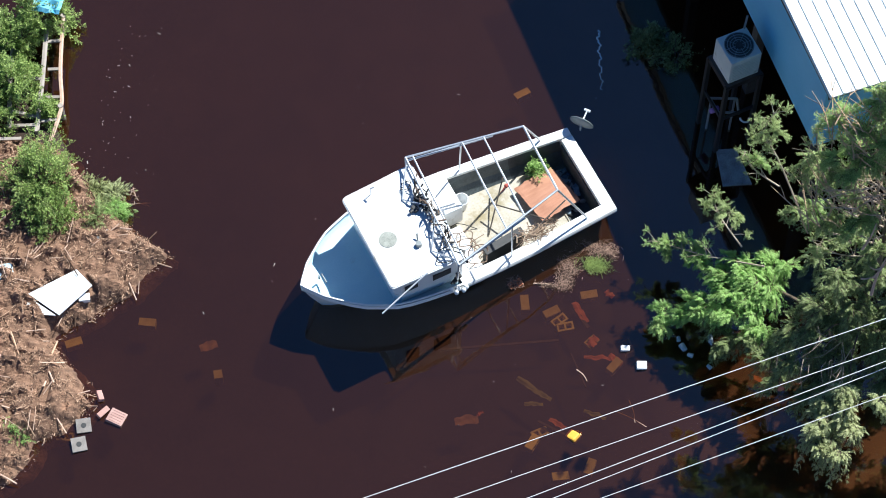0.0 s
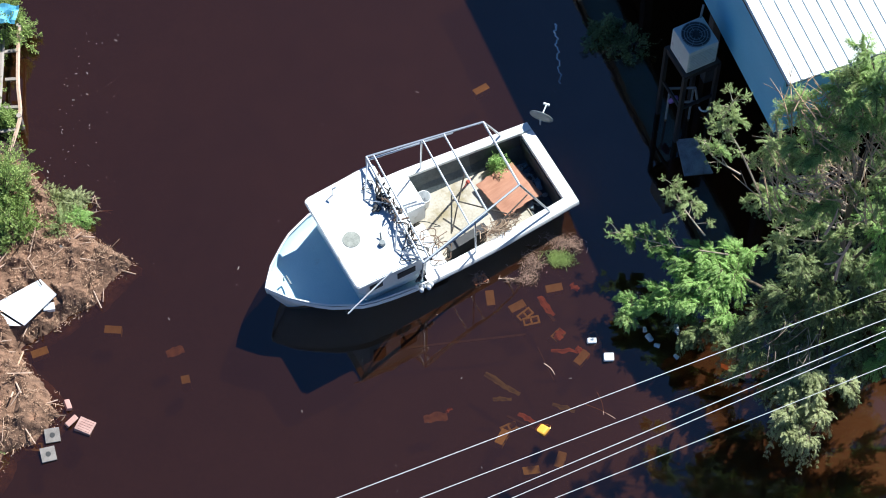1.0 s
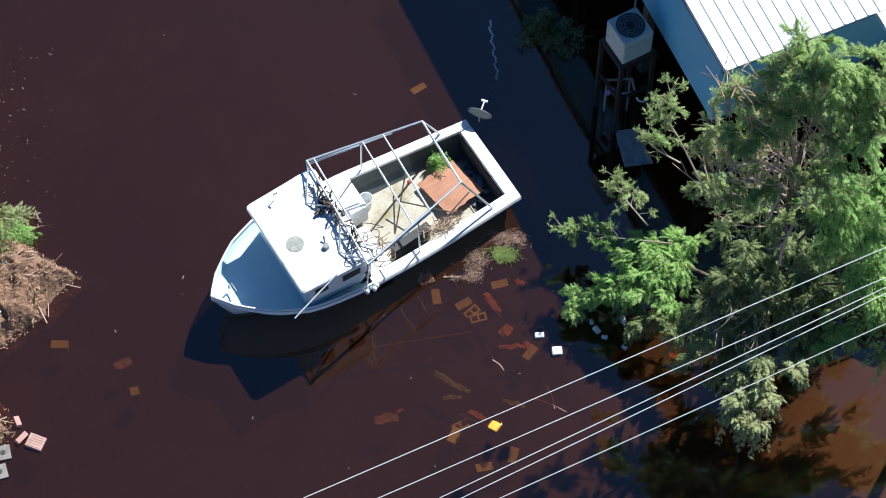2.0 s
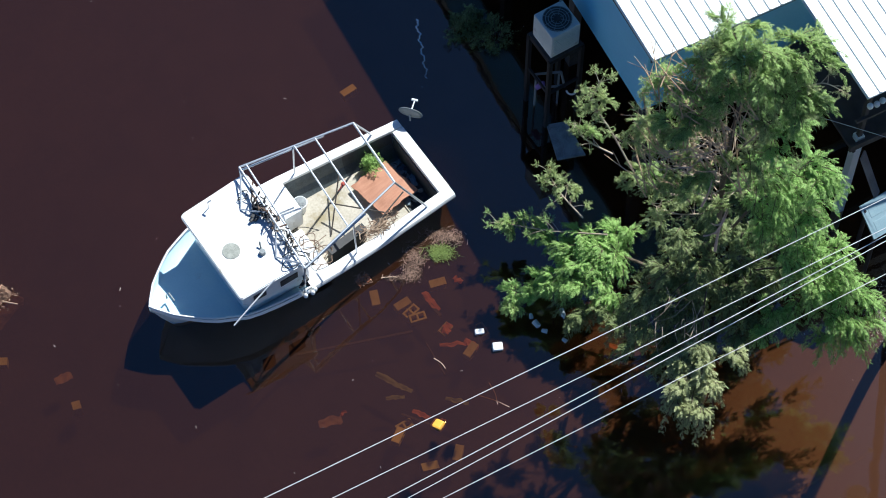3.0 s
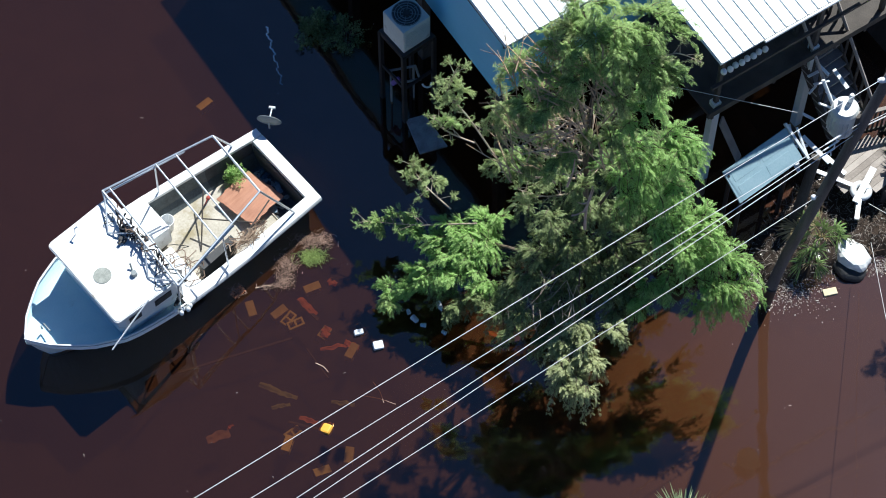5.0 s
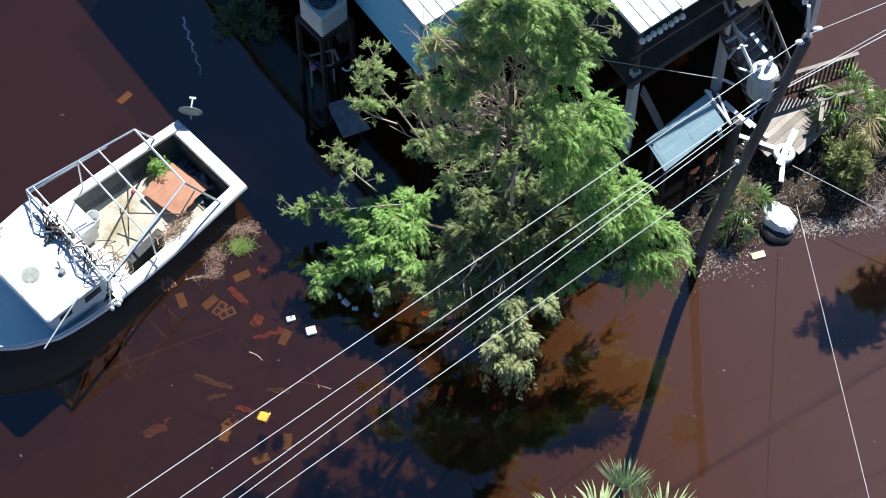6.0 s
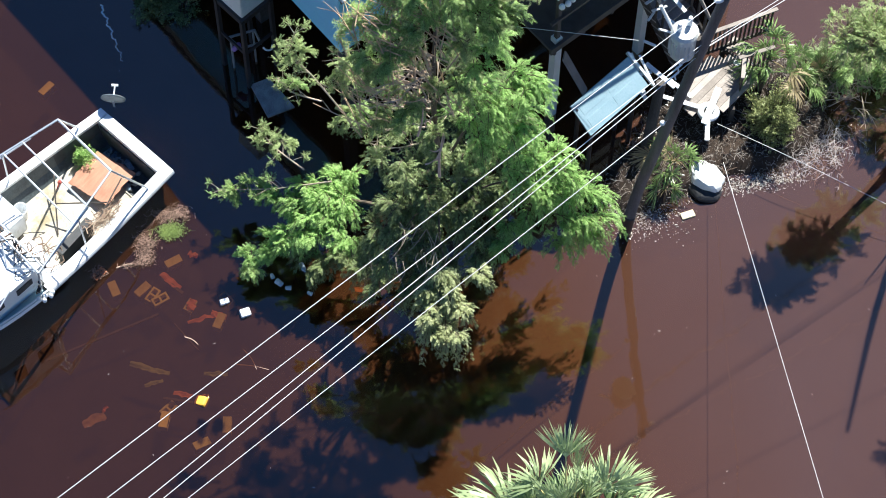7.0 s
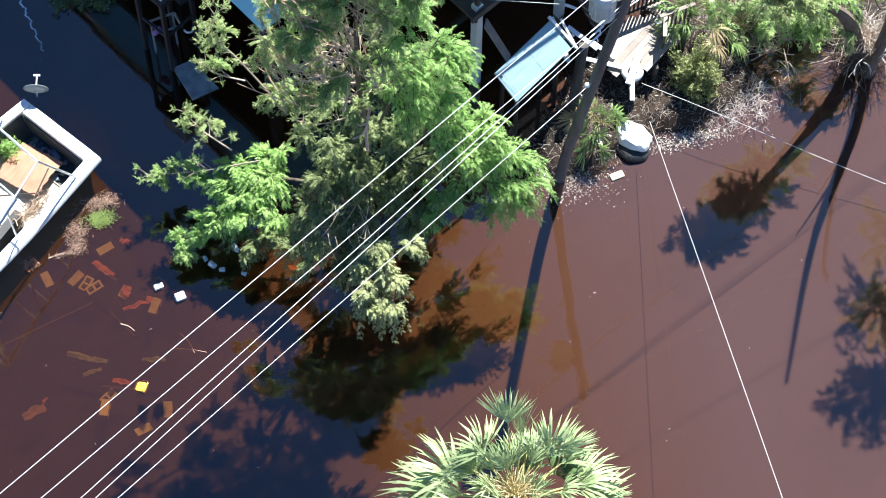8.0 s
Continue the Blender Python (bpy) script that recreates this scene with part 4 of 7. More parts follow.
def foliage_limb(parent, path, r0, material, twigs=40, reach=0.7, sprays=14, size=0.26, droop=0.4, bare=0.25, wood="bark", kinds=None, name="limb", first=0.25):
    """A limb with side twigs, each clothed in sprays that hang a little; returns nothing."""
    pts = bezier(path, 22)
    bm = BM()
    hose(bm, pts, r0, 7, r0 * 0.25)
    O, Wy, Sz = [], [], []
    for i in range(twigs):
        f = first + (1 - first) * (i + rng.random()) / twigs
        k = min(int(f * 22), 21)
        p = pts[k].lerp(pts[k + 1], f * 22 - k)
        ahead = (pts[k + 1] - pts[k]).normalized()
        a = rng.uniform(0, 6.283)
        out = Vector((math.cos(a), math.sin(a), rng.uniform(-0.35, 0.55)))
        out = (out + ahead * rng.uniform(0.2, 1.0)).normalized()
        L = reach * rng.uniform(0.45, 1.15) * (1.1 - 0.55 * f)
        mid, end = p + out * L * 0.5, p + out * L + Vector((0, 0, -droop * L))
        tw = bezier([p, mid, end], 6)
        if rng.random() < 0.7:
            hose(bm, tw, r0 * 0.22, 4, 0.004)
        for j in range(sprays):
            g = bare + (1 - bare) * rng.random()
            k2 = min(int(g * 6), 5)
            q = tw[k2].lerp(tw[k2 + 1], g * 6 - k2)
            d = (tw[k2 + 1] - tw[k2]).normalized() * 0.8 + Vector(rng.normal(0, 0.5, 3)) + Vector((0, 0, -droop * 0.8))
            O.append(q)
            Wy.append(d)
            Sz.append(size * rng.uniform(0.6, 1.25))
    limb = part(name, bm, M[wood], parent)
    if O:
        scatter("foliage", O, Wy, Sz, kinds or FEATHERS, M[material], limb)


# the storm-broken tree
tree = thing("broken_tree", Matrix(), "storm-broken feathery green tree with bare twigs standing in flood water", "tree")
bm = BM()
hose(bm, bezier([(4.18, -1.66, -0.8), (4.12, -1.62, 1.9), (4.15, -1.71, 4.2), (4.08, -1.66, 6.6), (4.10, -1.68, 9.3)], 20), 0.14, 10, 0.025)
part("trunk", bm, M["bark"], tree)
for pts, r in (([(4.01, -2.77, 5.53), (4.03, -2.63, 6.06), (4.12, -2.52, 6.74)], 0.034), ([(4.08, -2.59, 6.31), (3.96, -2.60, 6.23), (3.85, -2.59, 6.30)], 0.022), ([(3.97, -2.64, 5.97), (4.08, -2.59, 6.33), (4.15, -2.53, 6.68)], 0.026), ([(3.75, -2.65, 5.88), (3.86, -2.65, 5.92), (3.97, -2.63, 6.01)], 0.022), ([(3.64, -2.50, 6.76), (3.73, -2.44, 7.18), (3.76, -2.39, 7.60)], 0.03)):
    bm = BM()
    hose(bm, bezier(pts, 8), r, 6, 0.3 * r)
    part("split_stub", bm, M["split"], tree, "pale freshly split broken limb")
for k in range(26):
    o = Vector((3.74 + rng.normal(0, 0.38), -3.24 + rng.normal(0, 0.5), 3.73 + rng.normal(0, 0.15)))
    d = Vector((rng.normal(0, 0.35), rng.uniform(-0.9, -0.2), rng.uniform(-0.5, 0.1))) * rng.uniform(0.5, 1.0)
    bm = BM()
    hose(bm, bezier([o, o + d * 0.5 + Vector(rng.normal(0, 0.08, 3)), o + d], 7), 0.008, 4, 0.003)
    part("bare_twig", bm, M["deadwood"], tree, "pale hanging bare twig")
PLUME_MASSES = [
    (5.28, -1.73, 6.57, 0.80, 0.56, 48, 0.75, 0.45, "leaf_bright"),
    (5.82, -1.70, 6.99, 0.38, 0.31, 15, 0.60, 0.40, "leaf_bright"),
    (5.02, -1.85, 5.71, 0.50, 0.47, 24, 0.70, 0.50, "leaf_bright"),
    (5.64, -1.89, 5.53, 0.61, 0.39, 26, 0.75, 0.55, "leaf_bright"),
    (6.34, -2.24, 4.29, 0.72, 0.44, 40, 0.80, 0.60, "leaf_bright"),
    (6.95, -2.71, 3.47, 0.47, 0.61, 33, 0.80, 0.70, "leaf_bright"),
    (6.33, -2.73, 3.43, 0.67, 0.50, 35, 0.80, 0.70, "leaf_bright"),
    (5.96, -2.32, 4.10, 0.61, 0.44, 24, 0.70, 0.60, "leaf_bright"),
    (5.31, -2.91, 3.21, 0.40, 0.29, 18, 0.55, 0.60, "leaf_bright"),
    (5.54, -2.07, 4.60, 0.67, 0.39, 22, 0.70, 0.50, "leaf_bright"),
    (6.79, -3.24, 2.90, 0.44, 0.24, 13, 0.60, 0.80, "leaf_bright"),
    (5.16, -0.93, 9.90, 0.47, 0.40, 34, 0.60, 0.35, "leaf_fresh"),
    (4.88, -1.23, 9.36, 0.44, 0.38, 31, 0.60, 0.35, "leaf_fresh"),
    (5.33, -1.46, 8.90, 0.36, 0.31, 25, 0.55, 0.40, "leaf_fresh"),
    (4.33, -1.42, 10.32, 0.40, 0.38, 25, 0.55, 0.35, "leaf_fresh"),
    (3.91, -1.16, 10.85, 0.38, 0.24, 14, 0.50, 0.30, "leaf_fresh"),
    (4.92, -1.56, 7.98, 0.42, 0.38, 20, 0.60, 0.40, "leaf_bright"),
    (3.44, -1.48, 10.06, 0.33, 0.27, 13, 0.50, 0.35, "leaf_fresh"),
    (2.54, -1.47, 9.48, 0.27, 0.24, 6, 0.45, 0.35, "leaf_fresh"),
    (4.54, -1.44, 8.89, 0.33, 0.44, 17, 0.55, 0.40, "leaf_dull"),
    (3.28, -1.77, 8.82, 0.53, 0.42, 27, 0.42, 0.35, "leaf_fresh"),
    (2.75, -1.77, 8.22, 0.42, 0.38, 14, 0.40, 0.35, "leaf_dull"),
    (3.48, -1.94, 7.39, 0.47, 0.40, 18, 0.42, 0.40, "leaf_fresh"),
    (2.80, -1.92, 6.75, 0.47, 0.31, 14, 0.40, 0.40, "leaf_dull"),
    (3.67, -1.60, 9.74, 0.42, 0.38, 15, 0.42, 0.35, "leaf_fresh"),
    (3.74, -2.11, 6.11, 0.47, 0.31, 14, 0.42, 0.50, "leaf_dull"),
    (2.97, -1.64, 9.58, 0.38, 0.29, 7, 0.40, 0.35, "leaf_fresh"),
    (4.39, -1.95, 7.53, 0.29, 0.44, 12, 0.50, 0.50, "leaf_dull"),
    (1.54, -1.20, 8.36, 0.14, 0.25, 4, 0.30, 0.30, "leaf_dull"),
    (1.32, -1.25, 7.22, 0.14, 0.17, 3, 0.28, 0.30, "leaf_fresh"),
    (1.01, -1.37, 5.27, 0.16, 0.25, 4, 0.28, 0.30, "leaf_dull"),
    (2.13, -1.05, 1.90, 0.47, 0.33, 44, 0.60, 0.60, "leaf_bright"),
    (1.67, -0.74, 1.90, 0.47, 0.27, 29, 0.55, 0.45, "leaf_bright"),
    (1.39, -1.20, 1.60, 0.47, 0.38, 29, 0.55, 0.50, "leaf_bright"),
    (1.96, -1.62, 1.60, 0.51, 0.36, 35, 0.60, 0.70, "leaf_bright"),
    (2.40, -0.63, 2.10, 0.27, 0.24, 12, 0.50, 0.50, "leaf_bright"),
    (0.92, -1.28, 1.00, 0.38, 0.22, 17, 0.45, 0.45, "leaf_bright"),
    (0.44, -1.40, 0.75, 0.33, 0.13, 14, 0.40, 0.30, "leaf_bright"),
    (0.05, -1.59, 0.60, 0.20, 0.11, 7, 0.32, 0.30, "leaf_fresh"),
    (1.02, -0.61, 1.50, 0.27, 0.18, 12, 0.42, 0.40, "leaf_bright"),
    (0.53, -0.19, 1.20, 0.20, 0.09, 6, 0.32, 0.30, "leaf_fresh"),
    (-0.06, 0.07, 1.10, 0.20, 0.09, 7, 0.30, 0.25, "leaf_fresh"),
    # boughs under the upper crown: shade put into their darker leaf
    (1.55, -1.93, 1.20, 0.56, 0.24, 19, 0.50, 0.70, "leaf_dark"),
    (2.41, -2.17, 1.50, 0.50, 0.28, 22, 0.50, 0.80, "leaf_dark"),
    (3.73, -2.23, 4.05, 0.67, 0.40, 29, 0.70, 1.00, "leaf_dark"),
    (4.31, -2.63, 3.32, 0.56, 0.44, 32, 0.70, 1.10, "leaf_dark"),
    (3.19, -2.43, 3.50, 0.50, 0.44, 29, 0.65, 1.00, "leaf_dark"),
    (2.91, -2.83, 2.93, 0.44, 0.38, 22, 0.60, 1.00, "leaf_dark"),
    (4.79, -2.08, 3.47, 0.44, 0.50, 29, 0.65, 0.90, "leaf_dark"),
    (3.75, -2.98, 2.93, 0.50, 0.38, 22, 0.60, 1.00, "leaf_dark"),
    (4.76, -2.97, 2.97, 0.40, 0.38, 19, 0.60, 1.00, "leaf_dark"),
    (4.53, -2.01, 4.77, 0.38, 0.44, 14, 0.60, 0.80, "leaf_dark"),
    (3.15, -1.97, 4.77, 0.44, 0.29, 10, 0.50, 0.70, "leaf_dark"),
    (3.60, -4.41, 4.70, 0.31, 0.16, 9, 0.45, 0.90, "leaf_pale"),
    (3.78, -4.67, 4.54, 0.29, 0.22, 20, 0.48, 1.20, "leaf_pale"),
    (3.47, -4.94, 4.37, 0.22, 0.22, 15, 0.48, 1.50, "leaf_pale"),
    (3.97, -4.98, 4.36, 0.20, 0.22, 12, 0.48, 1.50, "leaf_pale"),
    (3.35, -4.63, 4.56, 0.13, 0.13, 5, 0.35, 1.00, "leaf_pale"),
    (4.38, -4.52, 4.64, 0.20, 0.11, 5, 0.35, 0.80, "leaf_pale"),
    (3.40, -5.32, 4.10, 0.14, 0.26, 9, 0.45, 1.70, "leaf_pale"),
    (3.81, -5.45, 4.10, 0.15, 0.30, 11, 0.45, 1.80, "leaf_pale"),
    (4.16, -1.16, 10.20, 0.34, 0.28, 14, 0.50, 0.35, "leaf_fresh"),
    (3.80, -1.33, 10.20, 0.30, 0.26, 10, 0.50, 0.35, "leaf_dull"),
    (4.08, -1.50, 9.60, 0.36, 0.30, 12, 0.50, 0.35, "leaf_fresh"),
    (2.50, -1.22, 6.90, 0.30, 0.30, 9, 0.42, 0.40, "leaf_dull"),
    (2.58, -1.45, 5.90, 0.34, 0.26, 9, 0.42, 0.45, "leaf_fresh"),
    (2.98, -1.27, 8.30, 0.34, 0.28, 9, 0.45, 0.40, "leaf_fresh"),
    # more hanging boughs whose shade is in the leaf colour
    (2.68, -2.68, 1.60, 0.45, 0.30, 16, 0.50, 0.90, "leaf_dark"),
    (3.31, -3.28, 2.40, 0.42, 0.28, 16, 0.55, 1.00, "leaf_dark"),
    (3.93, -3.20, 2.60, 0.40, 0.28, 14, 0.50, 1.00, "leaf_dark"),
]
TUFTED_BRANCHES = [
    ([(4.07, -1.52, 7.02), (3.29, -1.79, 8.65), (2.71, -1.65, 9.22)], 22, "leaf_dull"),
    ([(4.07, -1.51, 6.69), (3.07, -1.89, 7.90), (2.53, -1.65, 8.44), (2.35, -1.49, 9.09)], 22, "leaf_dull"),
    ([(4.10, -1.52, 5.95), (2.88, -1.91, 7.23), (2.25, -1.61, 7.64)], 22, "leaf_dull"),
    ([(2.43, -1.79, 6.50), (1.82, -1.41, 7.68), (1.48, -1.20, 8.15), (1.59, -1.13, 8.82)], 24, "leaf_dull"),
    ([(1.95, -1.55, 6.92), (1.43, -1.33, 7.04), (1.18, -1.17, 7.37)], 12, "leaf_dull"),
    ([(1.57, -0.59, 2.60), (1.06, -0.11, 2.80), (0.78, 0.29, 3.00)], 19, "leaf_dull"),
    ([(4.09, -1.53, 7.46), (3.48, -1.67, 9.52), (3.34, -1.43, 10.20)], 24, "leaf_dull"),
    ([(4.06, -1.54, 7.88), (2.99, -1.57, 9.77), (2.51, -1.49, 9.38)], 26, "leaf_fresh"),
    ([(4.16, -1.53, 5.29), (3.02, -2.04, 6.38), (2.34, -1.79, 6.23)], 24, "leaf_dull"),
    ([(4.15, -1.54, 4.86), (3.32, -2.15, 5.78), (2.72, -2.01, 5.90)], 20, "leaf_dull"),
    ([(4.08, -1.54, 8.09), (4.21, -1.56, 9.89), (4.03, -1.30, 10.60)], 30, "leaf_fresh"),
    ([(4.13, -1.52, 6.17), (3.62, -1.94, 7.35), (3.33, -1.89, 7.91)], 19, "leaf_dull"),
    ([(4.08, -1.52, 7.24), (3.81, -1.80, 8.74), (3.63, -1.74, 9.24)], 17, "leaf_dull"),
    ([(4.05, -1.56, 8.52), (4.54, -1.44, 8.89), (4.78, -1.28, 9.24)], 22, "leaf_fresh"),
    ([(4.09, -1.52, 6.80), (4.51, -1.57, 7.81), (4.74, -1.52, 8.24)], 17, "leaf_dull"),
    ([(4.13, -1.52, 5.50), (4.61, -1.74, 6.30), (4.73, -1.68, 6.86)], 16, "leaf_dull"),
    ([(2.10, -0.74, 2.20), (1.06, -0.50, 1.80), (0.47, -0.17, 1.30), (-0.27, 0.05, 1.10)], 14, "leaf_fresh"),
    ([(5.15, -1.35, 9.12), (5.60, -1.27, 9.33), (6.08, -1.37, 9.13)], 8, "leaf_pale"),
]
# foliage inside the crown under outer boughs, added unseen to thicken shadow and reflection
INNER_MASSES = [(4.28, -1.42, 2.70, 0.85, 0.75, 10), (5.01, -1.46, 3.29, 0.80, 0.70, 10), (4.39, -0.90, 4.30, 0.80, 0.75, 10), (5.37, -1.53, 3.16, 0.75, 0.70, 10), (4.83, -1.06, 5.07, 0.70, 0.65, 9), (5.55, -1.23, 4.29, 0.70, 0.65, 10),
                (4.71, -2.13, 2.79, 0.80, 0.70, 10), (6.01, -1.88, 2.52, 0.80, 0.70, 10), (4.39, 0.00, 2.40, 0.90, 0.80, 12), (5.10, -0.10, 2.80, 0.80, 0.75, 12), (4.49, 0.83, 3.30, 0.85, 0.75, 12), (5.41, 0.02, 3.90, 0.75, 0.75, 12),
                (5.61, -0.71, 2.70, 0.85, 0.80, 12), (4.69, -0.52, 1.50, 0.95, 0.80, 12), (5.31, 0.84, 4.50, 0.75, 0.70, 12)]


def plume_clump(parent, x, y, z, rx, ry, material, twigs):
    """A mass of drooping plumes: each an arching twig clothed on both sides in feathery sprays."""
    bright = material in ("leaf_bright", "leaf_fresh")
    bm = BM()
    O, Wy, Sz = [], [], []
    c, rz = Vector((x, y, z)), 0.42 * (rx + ry)
    for k in range(max(int(twigs * (0.52 if bright else 0.95 if material == "leaf_dark" else 0.60)), 6)):
        a, e = rng.uniform(0, 6.283), math.asin(rng.uniform(0.0 if material == "leaf_dull" else -0.30, 1.0))
        out = Vector((math.cos(a) * math.cos(e), math.sin(a) * math.cos(e), math.sin(e)))
        R = rng.uniform(0.25, 0.85)
        p = c + Vector((out.x * rx, out.y * ry, out.z * rz)) * R
        L = rng.uniform(0.28, 0.60) * (1.0 if bright else 0.85)
        way = (out + Vector((rng.normal(0, 0.3), -0.25 + rng.normal(0, 0.3), 0.15))).normalized()
        tw = bezier([p, p + way * L * 0.55 + Vector((0, 0, 0.06)), p + way * L + Vector((0, 0, -rng.uniform(0.10, 0.45) * L))], 6)
        hose(bm, tw, 0.010, 4, 0.003)
        if not bright and k % 2 == 0:
            hose(bm, bezier([c + Vector(rng.normal(0, 0.15, 3)) * rx, c.lerp(p, 0.6) + Vector((0, 0, 0.05)), p], 5), 0.018, 4, 0.009)
        side = (tw[6] - tw[0]).cross(Vector((0, 0, 1))).normalized()
        n = 24 if bright else 17
        for j in range(n):
            g = 0.06 + 0.94 * (j + rng.random()) / n
            k2 = min(int(g * 6), 5)
            q = tw[k2].lerp(tw[k2 + 1], g * 6 - k2)
            sgn = 1 if j % 2 else -1
            O.append(q + Vector(rng.normal(0, 0.012, 3)))
            Wy.append((tw[k2 + 1] - tw[k2]).normalized() * 1.1 + side * sgn * rng.uniform(0.3, 0.9) + Vector(rng.normal(0, 0.18, 3)) + Vector((0, 0, -0.18)))
            Sz.append((0.20 if bright else 0.17) * (1.15 - 0.6 * g) * rng.uniform(0.75, 1.25))
    twig = part("twig_mass", bm, M["bark"] if bright or material == "leaf_dark" else M["deadwood"], parent)
    twig["kind"] = "stuff"
    scatter("foliage", O, Wy, Sz, FEATHERS, M[material], twig)

def plume(bm, O, Wy, Sz, p, way, L, sag, size, steps=10):
    """One arching plume: an axis with branchlets on both sides, all clothed in fine sprays."""
    way = way.normalized()
    axis = bezier([p, p + way * L * 0.5 + Vector((0, 0, 0.07 * L)), p + way * L + Vector((0, 0, -sag * L))], 8)
    hose(bm, axis, 0.010, 4, 0.003)
    side = way.cross(Vector(SUN) + Vector(rng.normal(0, 0.25, 3))).normalized()
    for j in range(steps):
        g = 0.06 + 0.94 * j / (steps - 1)
        k = min(int(g * 8), 7)
        q = axis[k].lerp(axis[k + 1], g * 8 - k)
        ahead = (axis[k + 1] - axis[k]).normalized()
        half = L * 0.30 * (0.35 + 0.65 * math.sin(math.pi * min(0.2 + 0.75 * g, 1.0))) * rng.uniform(0.65, 1.2)
        for sgn in (1, -1):
            d = (ahead * rng.uniform(0.7, 1.1) + side * sgn * rng.uniform(0.5, 0.9) + Vector(rng.normal(0, 0.14, 3)) + Vector((0, 0, -0.15 - 0.25 * sag))).normalized()
            for f in (0.15, 0.5, 0.85):
                O.append(q + d * half * f + Vector(rng.normal(0, 0.010, 3)))
                Wy.append(d + ahead * 0.35 + Vector(rng.normal(0, 0.22, 3)) + Vector((0, 0, -0.25 * f)))
                Sz.append(size * (1.1 - 0.35 * g) * rng.uniform(0.75, 1.25))


def plume_mass(parent, x, y, z, rx, ry, count, L, sag, material, heart=(4.13, -1.66), size=0.15, steps=8):
    """A cascade of plumes over a rounded bough end, thinning to its rim."""
    bm, O, Wy, Sz = BM(), [], [], []
    c = Vector((x, y, z))
    away = Vector((x - heart[0], y - heart[1], 0))
    away = away.normalized() * min(away.length, 1.0)
    heads = max(1, count // 5)
    for k in range(count):
        g = k % heads
        a, r = g * 2.39996 + 0.4 * math.sin(g * 7.1 + x * 3), math.sqrt((g + 0.5) / heads)
        rim = Vector((math.cos(a) * r, math.sin(a) * r, 0))
        b, u = k * 1.9 + rng.normal(0, 0.4), rng.uniform(0.1, 1.0)
        spread = Vector((math.cos(b) * u, math.sin(b) * u, 0))
        rise = 0.22 * math.sin(g * 5.3 + y * 4)
        p = c + Vector((rim.x * rx, rim.y * ry, (0.55 * (1 - r * r) - 0.25 + rise) * (rx + ry) * 0.5 - 0.10 * u * u)) + spread * 0.16
        way = spread * 0.9 + rim * 0.35 + away * 0.40 + Vector((rng.normal(0, 0.22), -0.25 + rng.normal(0, 0.22), rng.uniform(-0.10, 0.35)))
        length = L * rng.uniform(0.5, 0.95)
        plume(bm, O, Wy, Sz, p - way.normalized() * length * 0.3, way, length, sag * rng.uniform(0.6, 1.3), size, steps)
    twig = part("twig_mass", bm, M["bark"], parent)
    twig["kind"] = "stuff"
    scatter("foliage", O, Wy, Sz, FEATHERS, M[material], twig)


def tufted_branch(parent, path, tufts, material):
    """A tan branch with short side twigs, each ending in a rounded tuft of leaves."""
    pts = bezier(path, 20)
    bm, O, Wy, Sz = BM(), [], [], []
    hose(bm, pts, 0.022, 6, 0.007)
    for k in range(tufts):
        f = 0.22 + 0.78 * (k + rng.random()) / tufts
        i = min(int(f * 20), 19)
        o = pts[i].lerp(pts[i + 1], f * 20 - i)
        a = rng.uniform(0, 6.283)
        d = (Vector((math.cos(a), math.sin(a), rng.uniform(-0.1, 0.9))) + (pts[i + 1] - pts[i]).normalized() * 0.5).normalized()
        L = rng.uniform(0.08, 0.42) * (1.15 - 0.5 * f)
        tip = o + d * L
        hose(bm, bezier([o, o + d * L * 0.6 + Vector((0, 0, 0.03)), tip], 4), 0.009, 4, 0.003)
        R = rng.uniform(0.07, 0.15)
        for j in range(int(17 * (R / 0.11))):
            e = Vector(rng.normal(0, 1, 3)) + d * 0.5 + Vector((0, 0, 0.35))
            O.append(tip + Vector(rng.normal(0, 0.30, 3)) * R)
            Wy.append(e)
            Sz.append(R * rng.uniform(0.75, 1.2))
    limb = part("branch", bm, M["deadwood"], parent, "bare tan branch")
    scatter("foliage", O, Wy, Sz, FEATHERS, M[material], limb)


for path, r in (([(4.20, -1.61, 3.46), (4.69, -1.75, 5.38), (5.19, -1.64, 6.08), (5.53, -1.61, 6.47)], 0.035),
                ([(4.19, -1.70, 2.21), (5.26, -2.21, 3.86), (6.30, -2.27, 3.80), (6.85, -2.55, 3.33)], 0.024),
                ([(4.16, -1.85, 0.65), (3.30, -1.40, 1.70), (2.50, -1.10, 1.90), (1.70, -0.90, 1.70)], 0.06),
                ([(4.19, -1.71, 2.04), (4.02, -2.67, 3.74), (3.99, -3.09, 3.28), (4.09, -3.82, 3.00)], 0.024),
                ([(4.16, -1.52, 6.15), (4.82, -1.38, 8.18), (5.15, -1.07, 9.24)], 0.024),
                ([(4.17, -1.71, 2.04), (3.60, -2.60, 3.80), (3.25, -2.85, 3.52)], 0.02)):
    bm = BM()
    hose(bm, bezier(path, 16), r, 7, r * 0.3)
    part("limb", bm, M["bark"], tree)
for row in PLUME_MASSES:
    plume_mass(tree, *row)
# inner masses in the dark leaf, crown shade put into its colour
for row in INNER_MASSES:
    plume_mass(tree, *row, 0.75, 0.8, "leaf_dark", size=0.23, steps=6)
for row in TUFTED_BRANCHES:
    tufted_branch(tree, *row)
